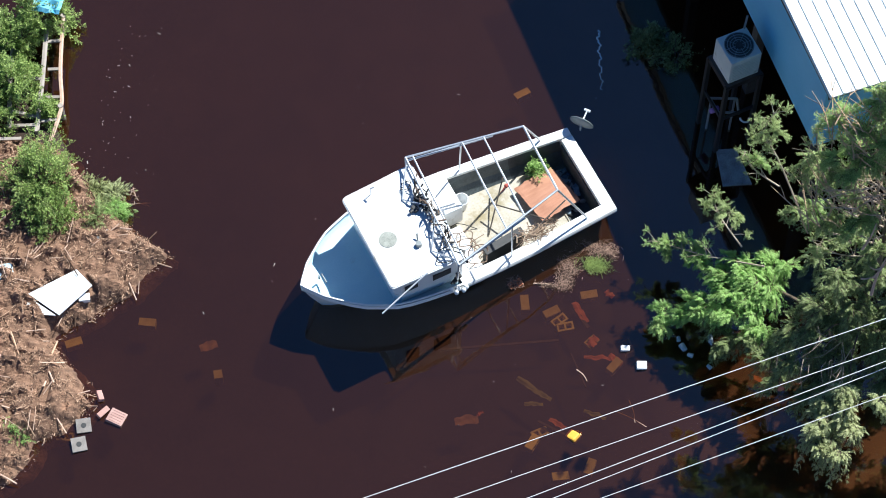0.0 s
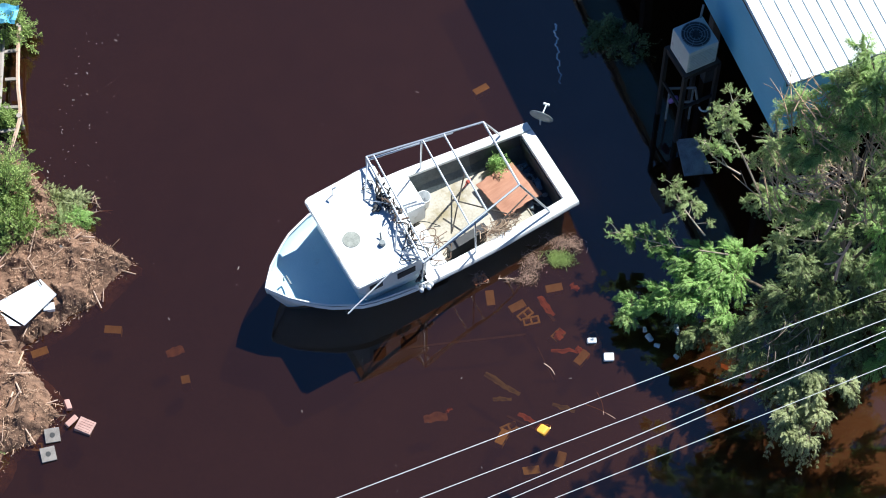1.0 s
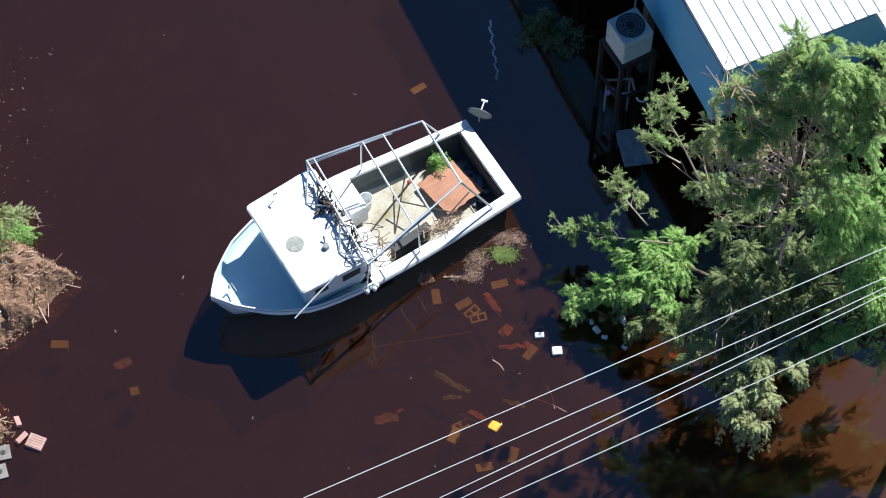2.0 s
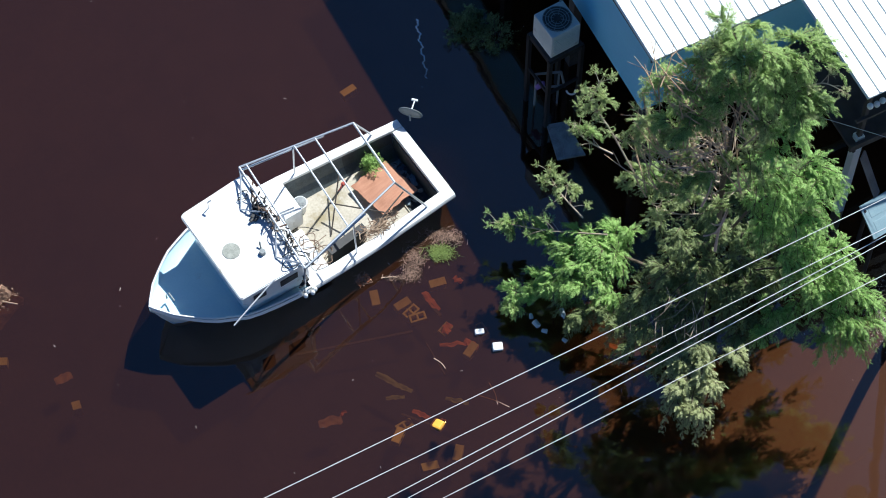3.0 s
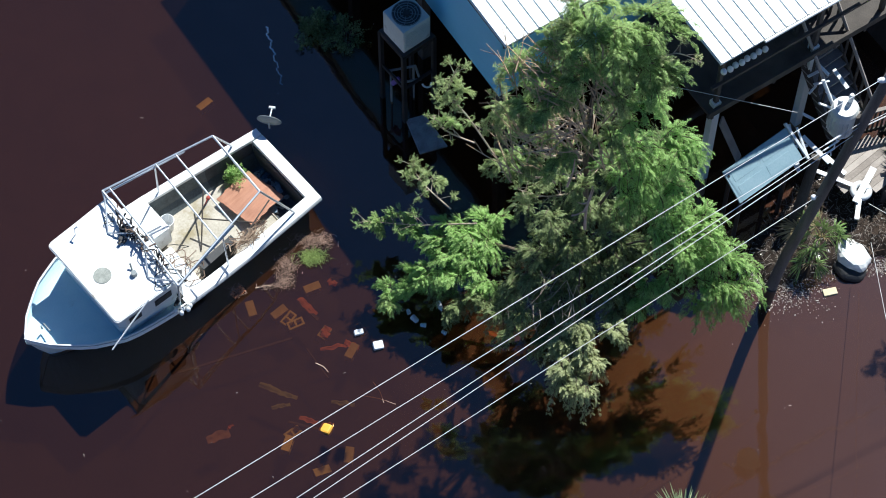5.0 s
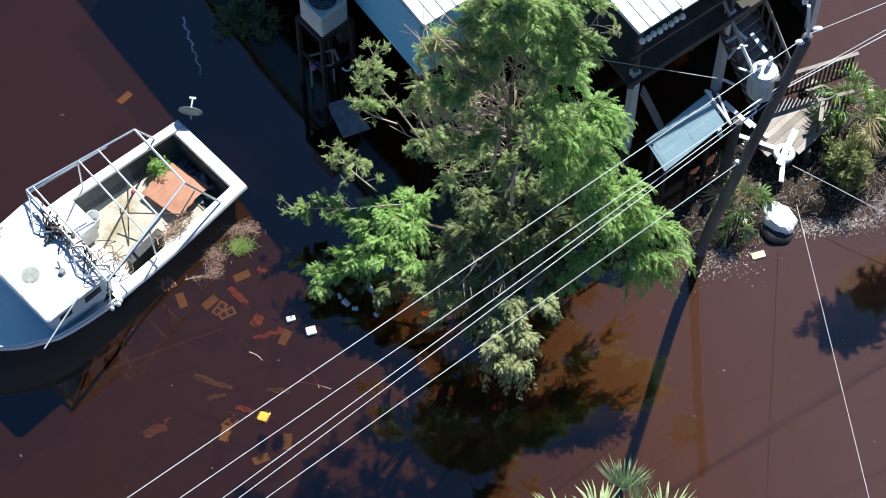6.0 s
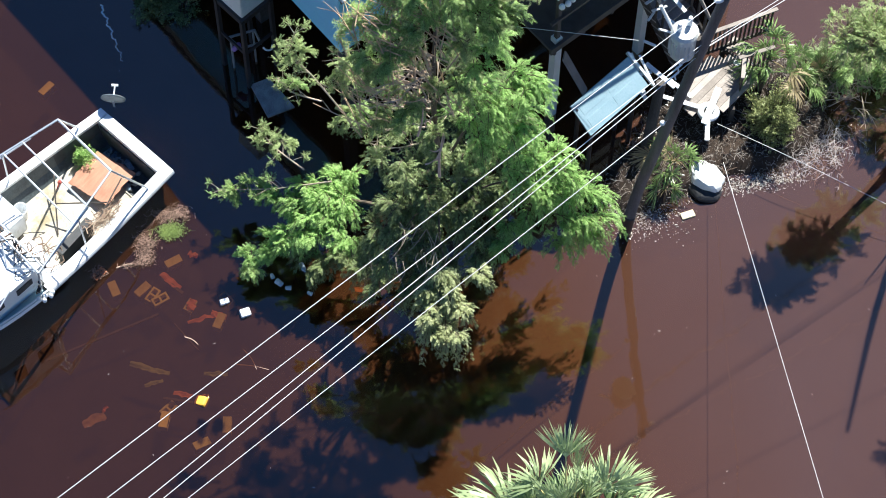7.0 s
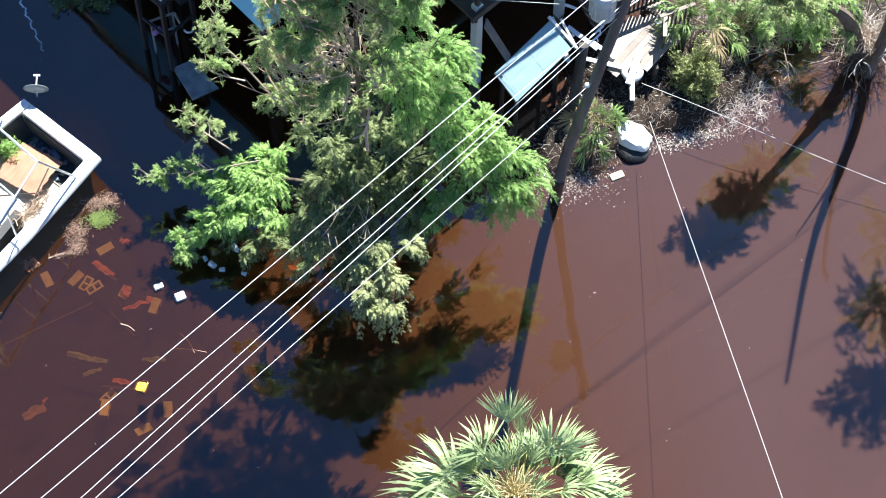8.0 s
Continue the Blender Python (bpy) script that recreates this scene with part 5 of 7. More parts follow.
# long bare branches standing out of the crown
for k in range(22):
    z = rng.uniform(5.2, 8.8)
    a = radians(rng.uniform(75, 245))
    L = rng.uniform(0.8, 2.0)
    o = Vector((4.09, -1.67, z))
    w = Vector((math.cos(a), math.sin(a) * 0.8, rng.uniform(0.35, 1.0))).normalized()
    pts = bezier([o, o + w * L * 0.5 + Vector(rng.normal(0, 0.08, 3)), o + w * L + Vector((0, 0, -0.10 * L))], 9)
    bm = BM()
    hose(bm, pts, 0.014, 5, 0.005)
    for j in (4, 6, 7):
        d = (w + Vector(rng.normal(0, 0.55, 3))).normalized() * L * rng.uniform(0.15, 0.4)
        hose(bm, bezier([pts[j], pts[j] + d * 0.6, pts[j] + d + Vector((0, 0, -0.04))], 4), 0.012, 4, 0.004)
    part("bare_branch", bm, M["deadwood"], tree, "bare tan branch")
for k in range(92):
    z = rng.uniform(6.5, 9.95)
    o = Vector((rng.uniform(2.6, 4.5), -2.31 + 0.144 * (z - 6.5), z))
    a = radians(rng.uniform(70, 175))
    L = rng.uniform(0.45, 1.25)
    w = Vector((math.cos(a), math.sin(a), rng.uniform(0.2, 0.9))).normalized()
    pts = bezier([o, o + w * L * 0.5 + Vector(rng.normal(0, 0.05, 3)), o + w * L], 6)
    bm = BM()
    hose(bm, pts, 0.014, 5, 0.005)
    for j in (2, 4):
        d = (w + Vector(rng.normal(0, 0.6, 3))).normalized() * L * 0.35
        hose(bm, bezier([pts[j], pts[j] + d * 0.6, pts[j] + d], 3), 0.008, 4, 0.003)
    part("bare_branch", bm, M["tanwood"], tree, "bare tan branch")


# ---- fan palms ----
M["palm_stalk"] = surface("palm_stalk", (0.38, 0.34, 0.10), (0.60, 0.56, 0.22), 5, 30, 0.5, 0.1)
M["palm_heart"] = surface("palm_heart", (0.42, 0.34, 0.14), (0.68, 0.60, 0.34), 5, 40, 0.8, 0.3, per_island=0.8)
def fan_frond(bm, base, way, length, radius, droop, segs=26, spread=185, twist=0.0, blade=0.027):
    """A stalk and a pleated fan of narrow segments with drooping tips."""
    way = Vector(way).normalized()
    side = way.cross(Vector((0, 0, 1))).normalized()
    up = side.cross(way)
    side, up = side * math.cos(twist) + up * math.sin(twist), up * math.cos(twist) - side * math.sin(twist)
    hub = Vector(base) + way * length + Vector((0, 0, -0.12 * length * droop))
    hose(bm, bezier([base, Vector(base) + way * length * 0.5 + up * 0.05, hub], 5), 0.018, 5, 0.010)
    def spoke(i):
        a = radians(-spread / 2 + spread * i / segs)
        return way * math.cos(a) + side * math.sin(a)

    inner = [bm.verts.new(hub + spoke(i) * 0.10 * radius) for i in range(segs + 1)]
    heart = bm.verts.new(hub - way * 0.02)
    for i in range(segs):
        bm.faces.new((heart, inner[i], inner[i + 1]))
        d = spoke(i + 0.5)
        a = radians(-spread / 2 + spread * (i + 0.5) / segs)
        l = radius * (0.72 + 0.28 * math.cos(a / 2)) * rng.uniform(0.82, 1.1)
        q = d.cross(up).normalized()
        w = min(blade * radius, 0.9 * radius * radians(spread) / segs / 2)
        d = (d + up * rng.normal(0, 0.15) + side * rng.normal(0, 0.09)).normalized()
        lift, limp = 0.4 * (1 if i % 2 else -1) * w, rng.uniform(0.35, 1.1)
        last = (inner[i], inner[i + 1])
        for f, ww in ((0.42, 1.0), (0.72, 0.72), (1.0, 0.04)):
            c = hub + d * (l * f) + up * (0.10 * l * math.sin(f * 2.4)) + Vector((0, 0, -droop * l * limp * f ** 2.2)) + up * lift
            now = (bm.verts.new(c + q * w * ww), bm.verts.new(c - q * w * ww))
            bm.faces.new((last[0], last[1], now[1], now[0]))
            last = now


def fan_palm(name, crown, fronds, length, radius, trunk, label, seed, low=-0.5, material="palm", blade=0.020):
    rr = random.Random(seed)
    p = thing(name, Matrix(), label, "palm")
    c = Vector(crown)
    if trunk:
        bm = BM()
        hose(bm, bezier([(c.x + 0.1, c.y - 0.2, -0.8), (c.x + 0.05, c.y - 0.1, c.z * 0.5), c], 14), trunk, 12, trunk * 0.9)
        part("trunk", bm, M["bark"], p)
    for k in range(fronds):
        f = k / fronds
        a = k * 2.39996 + rr.uniform(-0.2, 0.2)
        e = 1.40 - 1.40 * f + low * f
        w = Vector((math.cos(a) * math.cos(e), math.sin(a) * math.cos(e), math.sin(e)))
        bm = BM()
        fan_frond(bm, c, w, length * rr.uniform(0.5, 1.2), radius * rr.uniform(0.7, 1.15), rr.uniform(0.1, 0.5) + 0.6 * f, rr.randint(18, 28), rr.uniform(110, 200), rr.uniform(-0.9, 0.9), blade)
        part("frond", bm, M["palm_dry"] if rr.random() < 0.12 + 0.15 * f else M[material], p)
    return p


def tall_palm():
    """A tall fan palm: unequal folded fans on long yellow stalks round a shaggy heart."""
    p = thing("fan_palm", Matrix(), "tall fan palm with pale green sunlit fronds", "palm")
    c = Vector((4.86, -10.95, 7.0))
    bm = BM()
    hose(bm, bezier([(c.x + 0.1, c.y - 0.2, -0.8), (c.x + 0.05, c.y - 0.1, c.z * 0.5), c], 14), 0.17, 12, 0.15)
    part("trunk", bm, M["bark"], p)
    rr = random.Random(9)
    # bearing, rise, stalk, blade, spread, twist, sag
    fans = [(96, 48, 1.60, 0.72, 105, 0.2, 0.2), (82, 54, 1.25, 1.00, 34, 1.0, 0.0), (104, 62, 0.85, 0.62, 90, -0.5, 0.2),
            (128, 40, 1.15, 0.85, 140, -0.3, 0.5), (114, 52, 0.75, 0.70, 110, 0.4, 0.4), (146, 34, 0.95, 0.80, 120, 0.5, 0.6),
            (158, 16, 1.15, 1.15, 125, -0.2, 0.8), (172, 10, 1.30, 1.15, 120, 0.3, 0.9), (186, 6, 1.25, 1.10, 130, 0.2, 0.9),
            (50, 38, 1.20, 0.92, 110, -0.5, 0.4), (36, 28, 1.15, 0.90, 105, 0.6, 0.5), (60, 50, 0.85, 0.60, 80, 0.9, 0.2),
            (14, 20, 1.15, 1.10, 120, 0.2, 0.8), (0, 8, 1.30, 1.10, 130, -0.4, 0.9), (-14, 12, 1.20, 1.10, 140, 0.1, 0.8),
            (215, 15, 1.2, 1.0, 150, 0.0, 0.7), (250, 15, 1.2, 1.05, 160, 0.3, 0.8), (285, 20, 1.2, 1.0, 150, -0.3, 0.8), (320, 15, 1.25, 1.0, 150, 0.2, 0.8),
            (168, 48, 0.55, 0.60, 100, 0.6, 0.4), (20, 52, 0.55, 0.62, 100, -0.7, 0.4), (232, 60, 0.7, 0.8, 130, 0.6, 0.3), (300, 58, 0.7, 0.8, 130, -0.6, 0.3),
            (140, 12, 0.9, 0.9, 120, 0.3, 1.0), (40, 10, 0.9, 0.9, 120, -0.3, 1.0), (100, 25, 0.7, 0.75, 120, 0.4, 0.9), (75, 30, 0.6, 0.7, 110, -0.4, 0.9)]
    fans += [(rr.uniform(-15, 195), rr.uniform(22, 55), rr.uniform(0.7, 1.2), rr.uniform(0.6, 0.85), rr.uniform(70, 120), rr.uniform(-1.0, 1.0), rr.uniform(0.5, 1.0)) for _ in range(12)]
    for k, (az, el, stalk, blade, spread, twist, sag) in enumerate(fans):
        a, e = radians(az - 13), radians(el)
        w = Vector((math.cos(a) * math.cos(e), math.sin(a) * math.cos(e), math.sin(e)))
        bm = BM()
        fan_frond(bm, c, w, stalk, blade, sag, rr.randint(26, 36), spread, twist)
        # low inner fronds take the dark leaf, shade put into their colour
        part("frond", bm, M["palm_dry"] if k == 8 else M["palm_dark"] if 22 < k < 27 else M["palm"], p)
        bm = BM()
        hose(bm, bezier([c, c + w * stalk * 0.5 + Vector((0, 0, 0.06)), c + w * stalk + Vector((0, 0, 0.012 - 0.12 * stalk * sag))], 6), 0.026, 5, 0.014)
        part("stalk", bm, M["palm_stalk"], p, "yellow leaf stalk")
    bm = BM()
    for k in range(240):
        a, e = rr.uniform(0, 6.283), radians(rr.uniform(15, 85))
        w = Vector((math.cos(a) * math.cos(e), math.sin(a) * math.cos(e), math.sin(e)))
        o = c + Vector((rr.gauss(0, 0.09), rr.gauss(0, 0.09), rr.uniform(0.0, 0.5)))
        L = rr.uniform(0.35, 0.85)
        hose(bm, bezier([o, o + w * L * 0.6, o + w * L + Vector((0, 0, -0.3 * L))], 4), 0.013, 4, 0.003)
    part("heart", bm, M["palm_heart"], p, "shaggy tan leaf bases and flower stalks")
    return p


tall_palm()
for row in (((12.0, 1.30, 1.0), 13, 0.55, 0.55, 0.0, "bright green palmetto with arching fronds on the bank", 4, 0.1, "palmetto", 0.034), ((12.55, 0.95, 0.8), 11, 0.50, 0.50, 0.0, "bright green palmetto with arching fronds on the bank", 9, 0.0, "palmetto", 0.034),
            ((9.45, -0.60, 0.55), 10, 0.45, 0.46, 0.0, "glossy green palmetto beside the boardwalk", 5, 0.0, "palmetto", 0.032), ((9.22, -1.05, 0.3), 6, 0.30, 0.36, 0.0, "small palmetto at the water's edge", 6, 0.1, "palmetto", 0.032),
            ((13.15, 1.05, 0.6), 9, 0.38, 0.42, 0.0, "palmetto with arching yellowed fronds on the bank", 8, -0.1, "palm", 0.026)):
    fan_palm("palmetto", *row)


# ---- shrubs ----
def shrub(name, centre, radius, height, material, label, twigs=120, size=0.20, seed=0, kinds=None, sprays=12):
    s = thing(name, Matrix.Translation(centre), label, "shrub")
    bm = BM()
    O, Wy, Sz = [], [], []
    for k in range(twigs):
        a, e = rng.uniform(0, 6.283), math.asin(rng.uniform(0.05, 1))
        R = rng.uniform(0.72, 1.0) * (0.95 + 0.75 * noise.noise(Vector((math.cos(a) * 1.5 + centre[0], math.sin(a) * 1.5 + centre[1], 1.6 * math.sin(e)))))
        end = Vector((math.cos(a) * math.cos(e) * radius * R, math.sin(a) * math.cos(e) * radius * R, math.sin(e) * height * R))
        tw = bezier([(end.x * 0.1, end.y * 0.1, -0.1), end * 0.5 + Vector((0, 0, 0.15 * height)), end], 6)
        hose(bm, tw, 0.012, 4, 0.004)
        for j in range(sprays + 4):
            g = 0.45 + 0.55 * rng.random() ** 0.7
            k2 = min(int(g * 6), 5)
            q = tw[k2].lerp(tw[k2 + 1], g * 6 - k2) + Vector(rng.normal(0, 0.05, 3))
            O.append(q)
            Wy.append((tw[6] - tw[4]).normalized() + Vector(rng.normal(0, 0.6, 3)))
            Sz.append(size * 0.72 * rng.uniform(0.6, 1.2))
    st = part("stem_mass", bm, M["bark"], s)
    scatter("foliage", O, Wy, Sz, kinds or SPRIGS, M[material], s)
    return s


shrub("shrub", (-13.5, -0.75, 0.0), 1.05, 1.5, "leaf_shrub", "dense green shrub on the debris bank", 260, 0.17)
shrub("shrub", (-13.0, -1.35, 0.0), 0.7, 0.9, "leaf_shrub", "green shrub beside the debris bank", 140, 0.16)
shrub("shrub", (-12.15, -1.2, 0.0), 0.45, 0.5, "leaf_dull", "low dry-tipped shrub at the bank's edge", 60, 0.22, kinds=FEATHERS)
shrub("shrub", (-11.8, -0.9, 0.0), 0.3, 0.35, "leaf_bright", "low green weed at the bank's edge", 40, 0.2, kinds=FEATHERS)
shrub("weed_mound", (-12.45, -0.45, 0.0), 0.34, 0.40, "leaf_yellow", "yellow-green weed mound at the bank's edge", 60, 0.16, kinds=FEATHERS)
shrub("weed_mound", (-12.0, -0.45, 0.0), 0.30, 0.34, "leaf_pale", "yellow-green weed mound at the bank's edge", 50, 0.16, kinds=FEATHERS)
shrub("weed_mound", (-12.1, -0.88, 0.0), 0.32, 0.36, "leaf_yellow", "yellow-green weed mound at the bank's edge", 50, 0.16, kinds=FEATHERS)
shrub("shrub", (-14.7, 1.7, 0.0), 0.7, 1.4, "leaf_shrub", "green shrub growing through the broken dock", 90, 0.22)
shrub("shrub", (-14.5, 3.6, 0.0), 0.8, 1.4, "leaf_shrub", "green shrub beyond the broken dock", 90, 0.22)
shrub("shrub", (-15.1, 2.75, 0.0), 0.75, 1.5, "leaf_shrub", "green shrub behind the broken dock", 130, 0.19)
shrub("shrub", (-14.95, 0.75, 0.0), 0.6, 1.2, "leaf_shrub", "green shrub behind the broken dock", 110, 0.18)
shrub("shrub", (-13.9, 1.2, 0.0), 0.35, 0.9, "leaf_shrub", "bright shrub between the dock rails", 50, 0.2)
shrub("shrub", (11.85, 0.12, 0.05), 0.74, 1.35, "leaf_yellow", "yellowing leafy shrub beside the boardwalk", 150, 0.17)
shrub("shrub", (13.3, 1.1, 0.1), 0.75, 1.1, "leaf_dark", "dark olive shrub on the far bank", 80, 0.22, kinds=FEATHERS)
shrub("shrub", (14.5, 1.05, 0.1), 0.75, 1.0, "leaf_fresh", "feathery yellow-green shrub on the far bank", 70, 0.24, kinds=FEATHERS)
shrub("shrub", (-12.6, -6.4, 0.1), 0.3, 0.35, "leaf_bright", "pale green weed tuft on the debris", 30, 0.14)

# ---- debris of the bank and of the shore ----
M["mulch_bed"] = surface("mulch_bed", (0.040, 0.021, 0.012), (0.34, 0.205, 0.125), 5.0, 48, 0.95, 1.0, depth=0.05)
def shreds(name, places, lengths, widths, material, label, lift=0.03):
    """Splinters and shreds lying every way, one mesh."""
    V, Fc = [], []
    for (x, y, z), L, w in zip(places, lengths, widths):
        a, e, t = rng.uniform(0, 6.283), rng.normal(0, 0.25), rng.uniform(-0.8, 0.8)
        d = np.array((math.cos(a) * math.cos(e), math.sin(a) * math.cos(e), math.sin(e)))
        q = np.array((-math.sin(a), math.cos(a), t)) * w / 2
        n = np.array((0, 0, w * 0.4))
        p = np.array((x, y, z + lift * rng.random()))
        k = len(V)
        for s in (-1, 1):
            V += [p + d * L / 2 * s - q, p + d * L / 2 * s + q, p + d * L / 2 * s + n]
        Fc += [(k, k + 1, k + 4, k + 3), (k + 1, k + 2, k + 5, k + 4), (k + 2, k, k + 3, k + 5), (k, k + 2, k + 1), (k + 3, k + 4, k + 5)]
    return tagged(soup(name, V, Fc, material), label, "debris", kind="stuff")


def mound(x, y):
    """Lumpy height of the shredded mat."""
    n = noise.noise(Vector((x * 1.3, y * 1.3, 5))) * 0.20 + noise.noise(Vector((x * 3.4, y * 3.4, 9))) * 0.22 + abs(noise.noise(Vector((x * 9, y * 9, 2)))) * 0.11 - abs(noise.noise(Vector((x * 5, y * 5, 7)))) * 0.12
    d = bank_depth(x, y)
    n = max(n, -0.05) + 0.04
    if on_board(x, y):
        return 0.36
    return bank(x, y) + 0.03 + n * min(max(d * 2 + 0.6, 0), 1) - 0.5 * min(max((-d - 0.12) / 0.4, 0), 1)


BOARD = [(-13.07, -3.31), (-12.21, -2.56), (-11.79, -2.87), (-12.30, -3.68)]


def on_board(x, y):
    return abs((x + 12.34) * 0.752 + (y + 3.1) * 0.659) < 0.62 and abs(-(x + 12.34) * 0.659 + (y + 3.1) * 0.752) < 0.36


nx, ny, step = 115, 200, 0.046
bed = [(-15.5 + step * i, -8.8 + step * j) for j in range(ny) for i in range(nx)]
soup("debris_bed", [(x, y, mound(x, y)) for x, y in bed], [(j * nx + i, j * nx + i + 1, (j + 1) * nx + i + 1, (j + 1) * nx + i) for j in range(ny - 1) for i in range(nx - 1)], M["mulch_bed"])
tagged(bpy.data.objects["debris_bed"], "pinkish-brown bed of fine shredded mulch heaped on the bank", "debris", kind="stuff")
P, L, Wd = [], [], []
while len(P) < 15000:
    x, y = rng.uniform(-15.5, -10.2), rng.uniform(-9, 0.4)
    d = bank_depth(x, y)
    if d > 0.06 * rng.normal() and noise.noise(Vector((x * 2.2, y * 2.2, 3))) > rng.uniform(-0.35, 0.35) and not on_board(x, y):
        P.append((x, y, max(mound(x, y), 0.0) + 0.005 + 0.025 * rng.random()))
        big = rng.random() < 0.008
        L.append(rng.uniform(0.2, 0.6) if big else 0.012 + 0.11 * rng.random() ** 3.5)
        Wd.append(rng.uniform(0.012, 0.03) if big else rng.uniform(0.005, 0.018))
shreds("debris_mat", P, L, Wd, M["mulch"], "brown mat of shredded wood and reeds on the bank")
P, L, Wd = [], [], []
while len(P) < 75:
    x, y = rng.uniform(-14.8, -10.8), rng.uniform(-8, -0.8)
    if bank_depth(x, y) > 0.05 and not on_board(x, y):
        P.append((x, y, max(mound(x, y), 0.0) + 0.03))
        L.append(rng.uniform(0.15, 0.7))
        Wd.append(rng.uniform(0.012, 0.035))
shreds("drift_sticks", P, L, Wd, M["split"], "pale splintered sticks strewn over the debris bank")
P, L, Wd = [], [], []
while len(P) < 9000:
    x, y = rng.uniform(7.0, 16.5), rng.uniform(-2, 3)
    s = shore_depth(x, y)
    if s > rng.normal(0, 0.12):
        P.append((x, y, max(bank(x, y), 0.0) + 0.01 + 0.05 * rng.random()))
        L.append(0.015 + 0.16 * rng.random() ** 2.5)
        Wd.append(rng.uniform(0.004, 0.014))
wetmat = surface("wet_litter", (0.025, 0.022, 0.018), (0.34, 0.30, 0.26), 3, 40, 0.12, 0.4, per_island=0.9)
shreds("wet_litter", P, L, Wd, wetmat, "dark wet leaf litter and reeds along the shore")
P, L, Wd = [], [], []
for cx, cy, sx, sy, n in ((-1.33, 0.20, 0.32, 0.15, 1000), (-1.95, -0.38, 0.20, 0.26, 700), (-1.98, -0.70, 0.14, 0.16, 300), (-2.15, -0.86, 0.30, 0.06, 260), (-3.02, -0.93, 0.14, 0.12, 300)):
    for k in range(n):
        P.append((rng.normal(cx, sx * 0.6), rng.normal(cy, sy * 0.6), 0.003 + 0.03 * rng.random()))
        L.append(0.015 + 0.13 * rng.random() ** 3)
        Wd.append(rng.uniform(0.004, 0.012))
weed_p = [(rng.normal(-1.37, 0.13), rng.normal(-0.20, 0.085), 0.005 + 0.05 * rng.random()) for _ in range(800)]
weedmat = leafy("raft_weed", (0.08, 0.13, 0.025), (0.36, 0.45, 0.11), 0.2)
shreds("floating_weed", weed_p, [0.04 + 0.15 * rng.random() ** 2 for _ in weed_p], [rng.uniform(0.003, 0.008) for _ in weed_p], weedmat, "green weed raft floating among reeds beside the boat")
driftmat = surface("drift_litter", (0.05, 0.026, 0.016), (0.40, 0.27, 0.20), 3, 40, 0.8, 0.4, per_island=0.8)
shreds("drift_litter", P, L, Wd, driftmat, "pinkish-brown drift of reeds floating beside the boat")


# ---- masonry blocks, boards and small things ----
def block_mesh():
    """A hollow concrete block, two cells, 39 x 19 x 19 cm."""
    bm = BM()
    for c, s in (((0, 0.075, 0), (0.36, 0.04, 0.18)), ((0, -0.075, 0), (0.36, 0.04, 0.18)), ((-0.16, 0, 0), (0.04, 0.11, 0.18)), ((0.16, 0, 0), (0.04, 0.11, 0.18)), ((0, 0, 0), (0.04, 0.11, 0.18))):
        box(bm, c, s)
    return bm


def block(x, y, z, rx, ry, rz, material, label, group="blocks in the water"):
    ob = tagged(part("concrete_block", block_mesh(), material), label, "concrete block", group)
    ob.matrix_world = pose(x, y, z, rx, ry, rz)


for x, y, z, rx, ry, rz in ((-2.73, -1.31, -0.16, 90, 0, 105), (-2.13, -1.44, -0.12, 90, 0, 38), (-1.95, -1.56, -0.22, 5, 4, 50), (-1.79, -1.72, -0.14, 4, 0, 22), (-1.41, -0.86, -0.18, 90, 0, 20), (-1.21, -1.94, -0.24, 10, 20, 60), (-0.40, -1.92, -0.22, 0, 10, 120), (-0.62, -2.43, -0.14, 90, 0, 60), (-1.92, -4.22, -0.22, 0, 0, 35), (-2.03, -4.50, -0.10, 90, 0, 70), (-0.77, -4.79, -0.20, 90, 0, 80), (-1.35, -5.1, -0.25, 90, 10, 20), (-8.80, -4.17, -0.22, 0, 90, 20), (-11.61, -6.13, -0.16, 0, 0, 5), (-11.97, -4.01, -0.12, 90, 0, 30), (-10.56, -3.24, -0.16, 90, 0, 5), (-3.65, 3.8, -0.12, 80, 0, 40)):
    block(x, y, z, rx, ry, rz, M["wetblock"], "concrete block sunk just under the amber water")
for x, y, rz in ((-11.27, -5.87, 20), (-11.26, -6.30, 24)):
    ob = tagged(new("pier_block"), "pale square pier block with a centre hole, at the water's edge", "concrete block", "pier blocks")
    ob.matrix_world = pose(x, y, 0.03, 6, 3, rz)
    bm = BM()
    slab(bm, [(-0.155, -0.155), (0.155, -0.155), (0.155, 0.155), (-0.155, 0.155)], -0.15, 0.03)
    body = part("body", bm, M["concrete"], ob)
    # no cavity here: a flat black disc carries the hole's shade
    bm = BM()
    bmesh.ops.create_cone(bm, cap_ends=True, segments=16, radius1=0.055, radius2=0.055, depth=0.01, matrix=Matrix.Translation((0, 0, 0.032)))
    part("hole", bm, M["black"], ob, "black disc standing in for the shaded centre hole")
ob = tagged(new("air_brick"), "pinkish slotted brick lying in the shallows", "brick")
ob.matrix_world = pose(-10.64, -5.56, 0.03, -8, 5, -14)
bm = BM()
box(bm, (0, 0, -0.03), (0.36, 0.32, 0.12), bevel=0.01)
part("body", bm, surface("pink_brick", (0.28, 0.17, 0.145), (0.42, 0.28, 0.245), 6, 50, 0.85, 0.3), ob)
for k in range(5):
    bm = BM()
    box(bm, (0.0, -0.12 + 0.06 * k, 0.033), (0.28, 0.014, 0.01))
    part("slot", bm, M["brick"], ob)
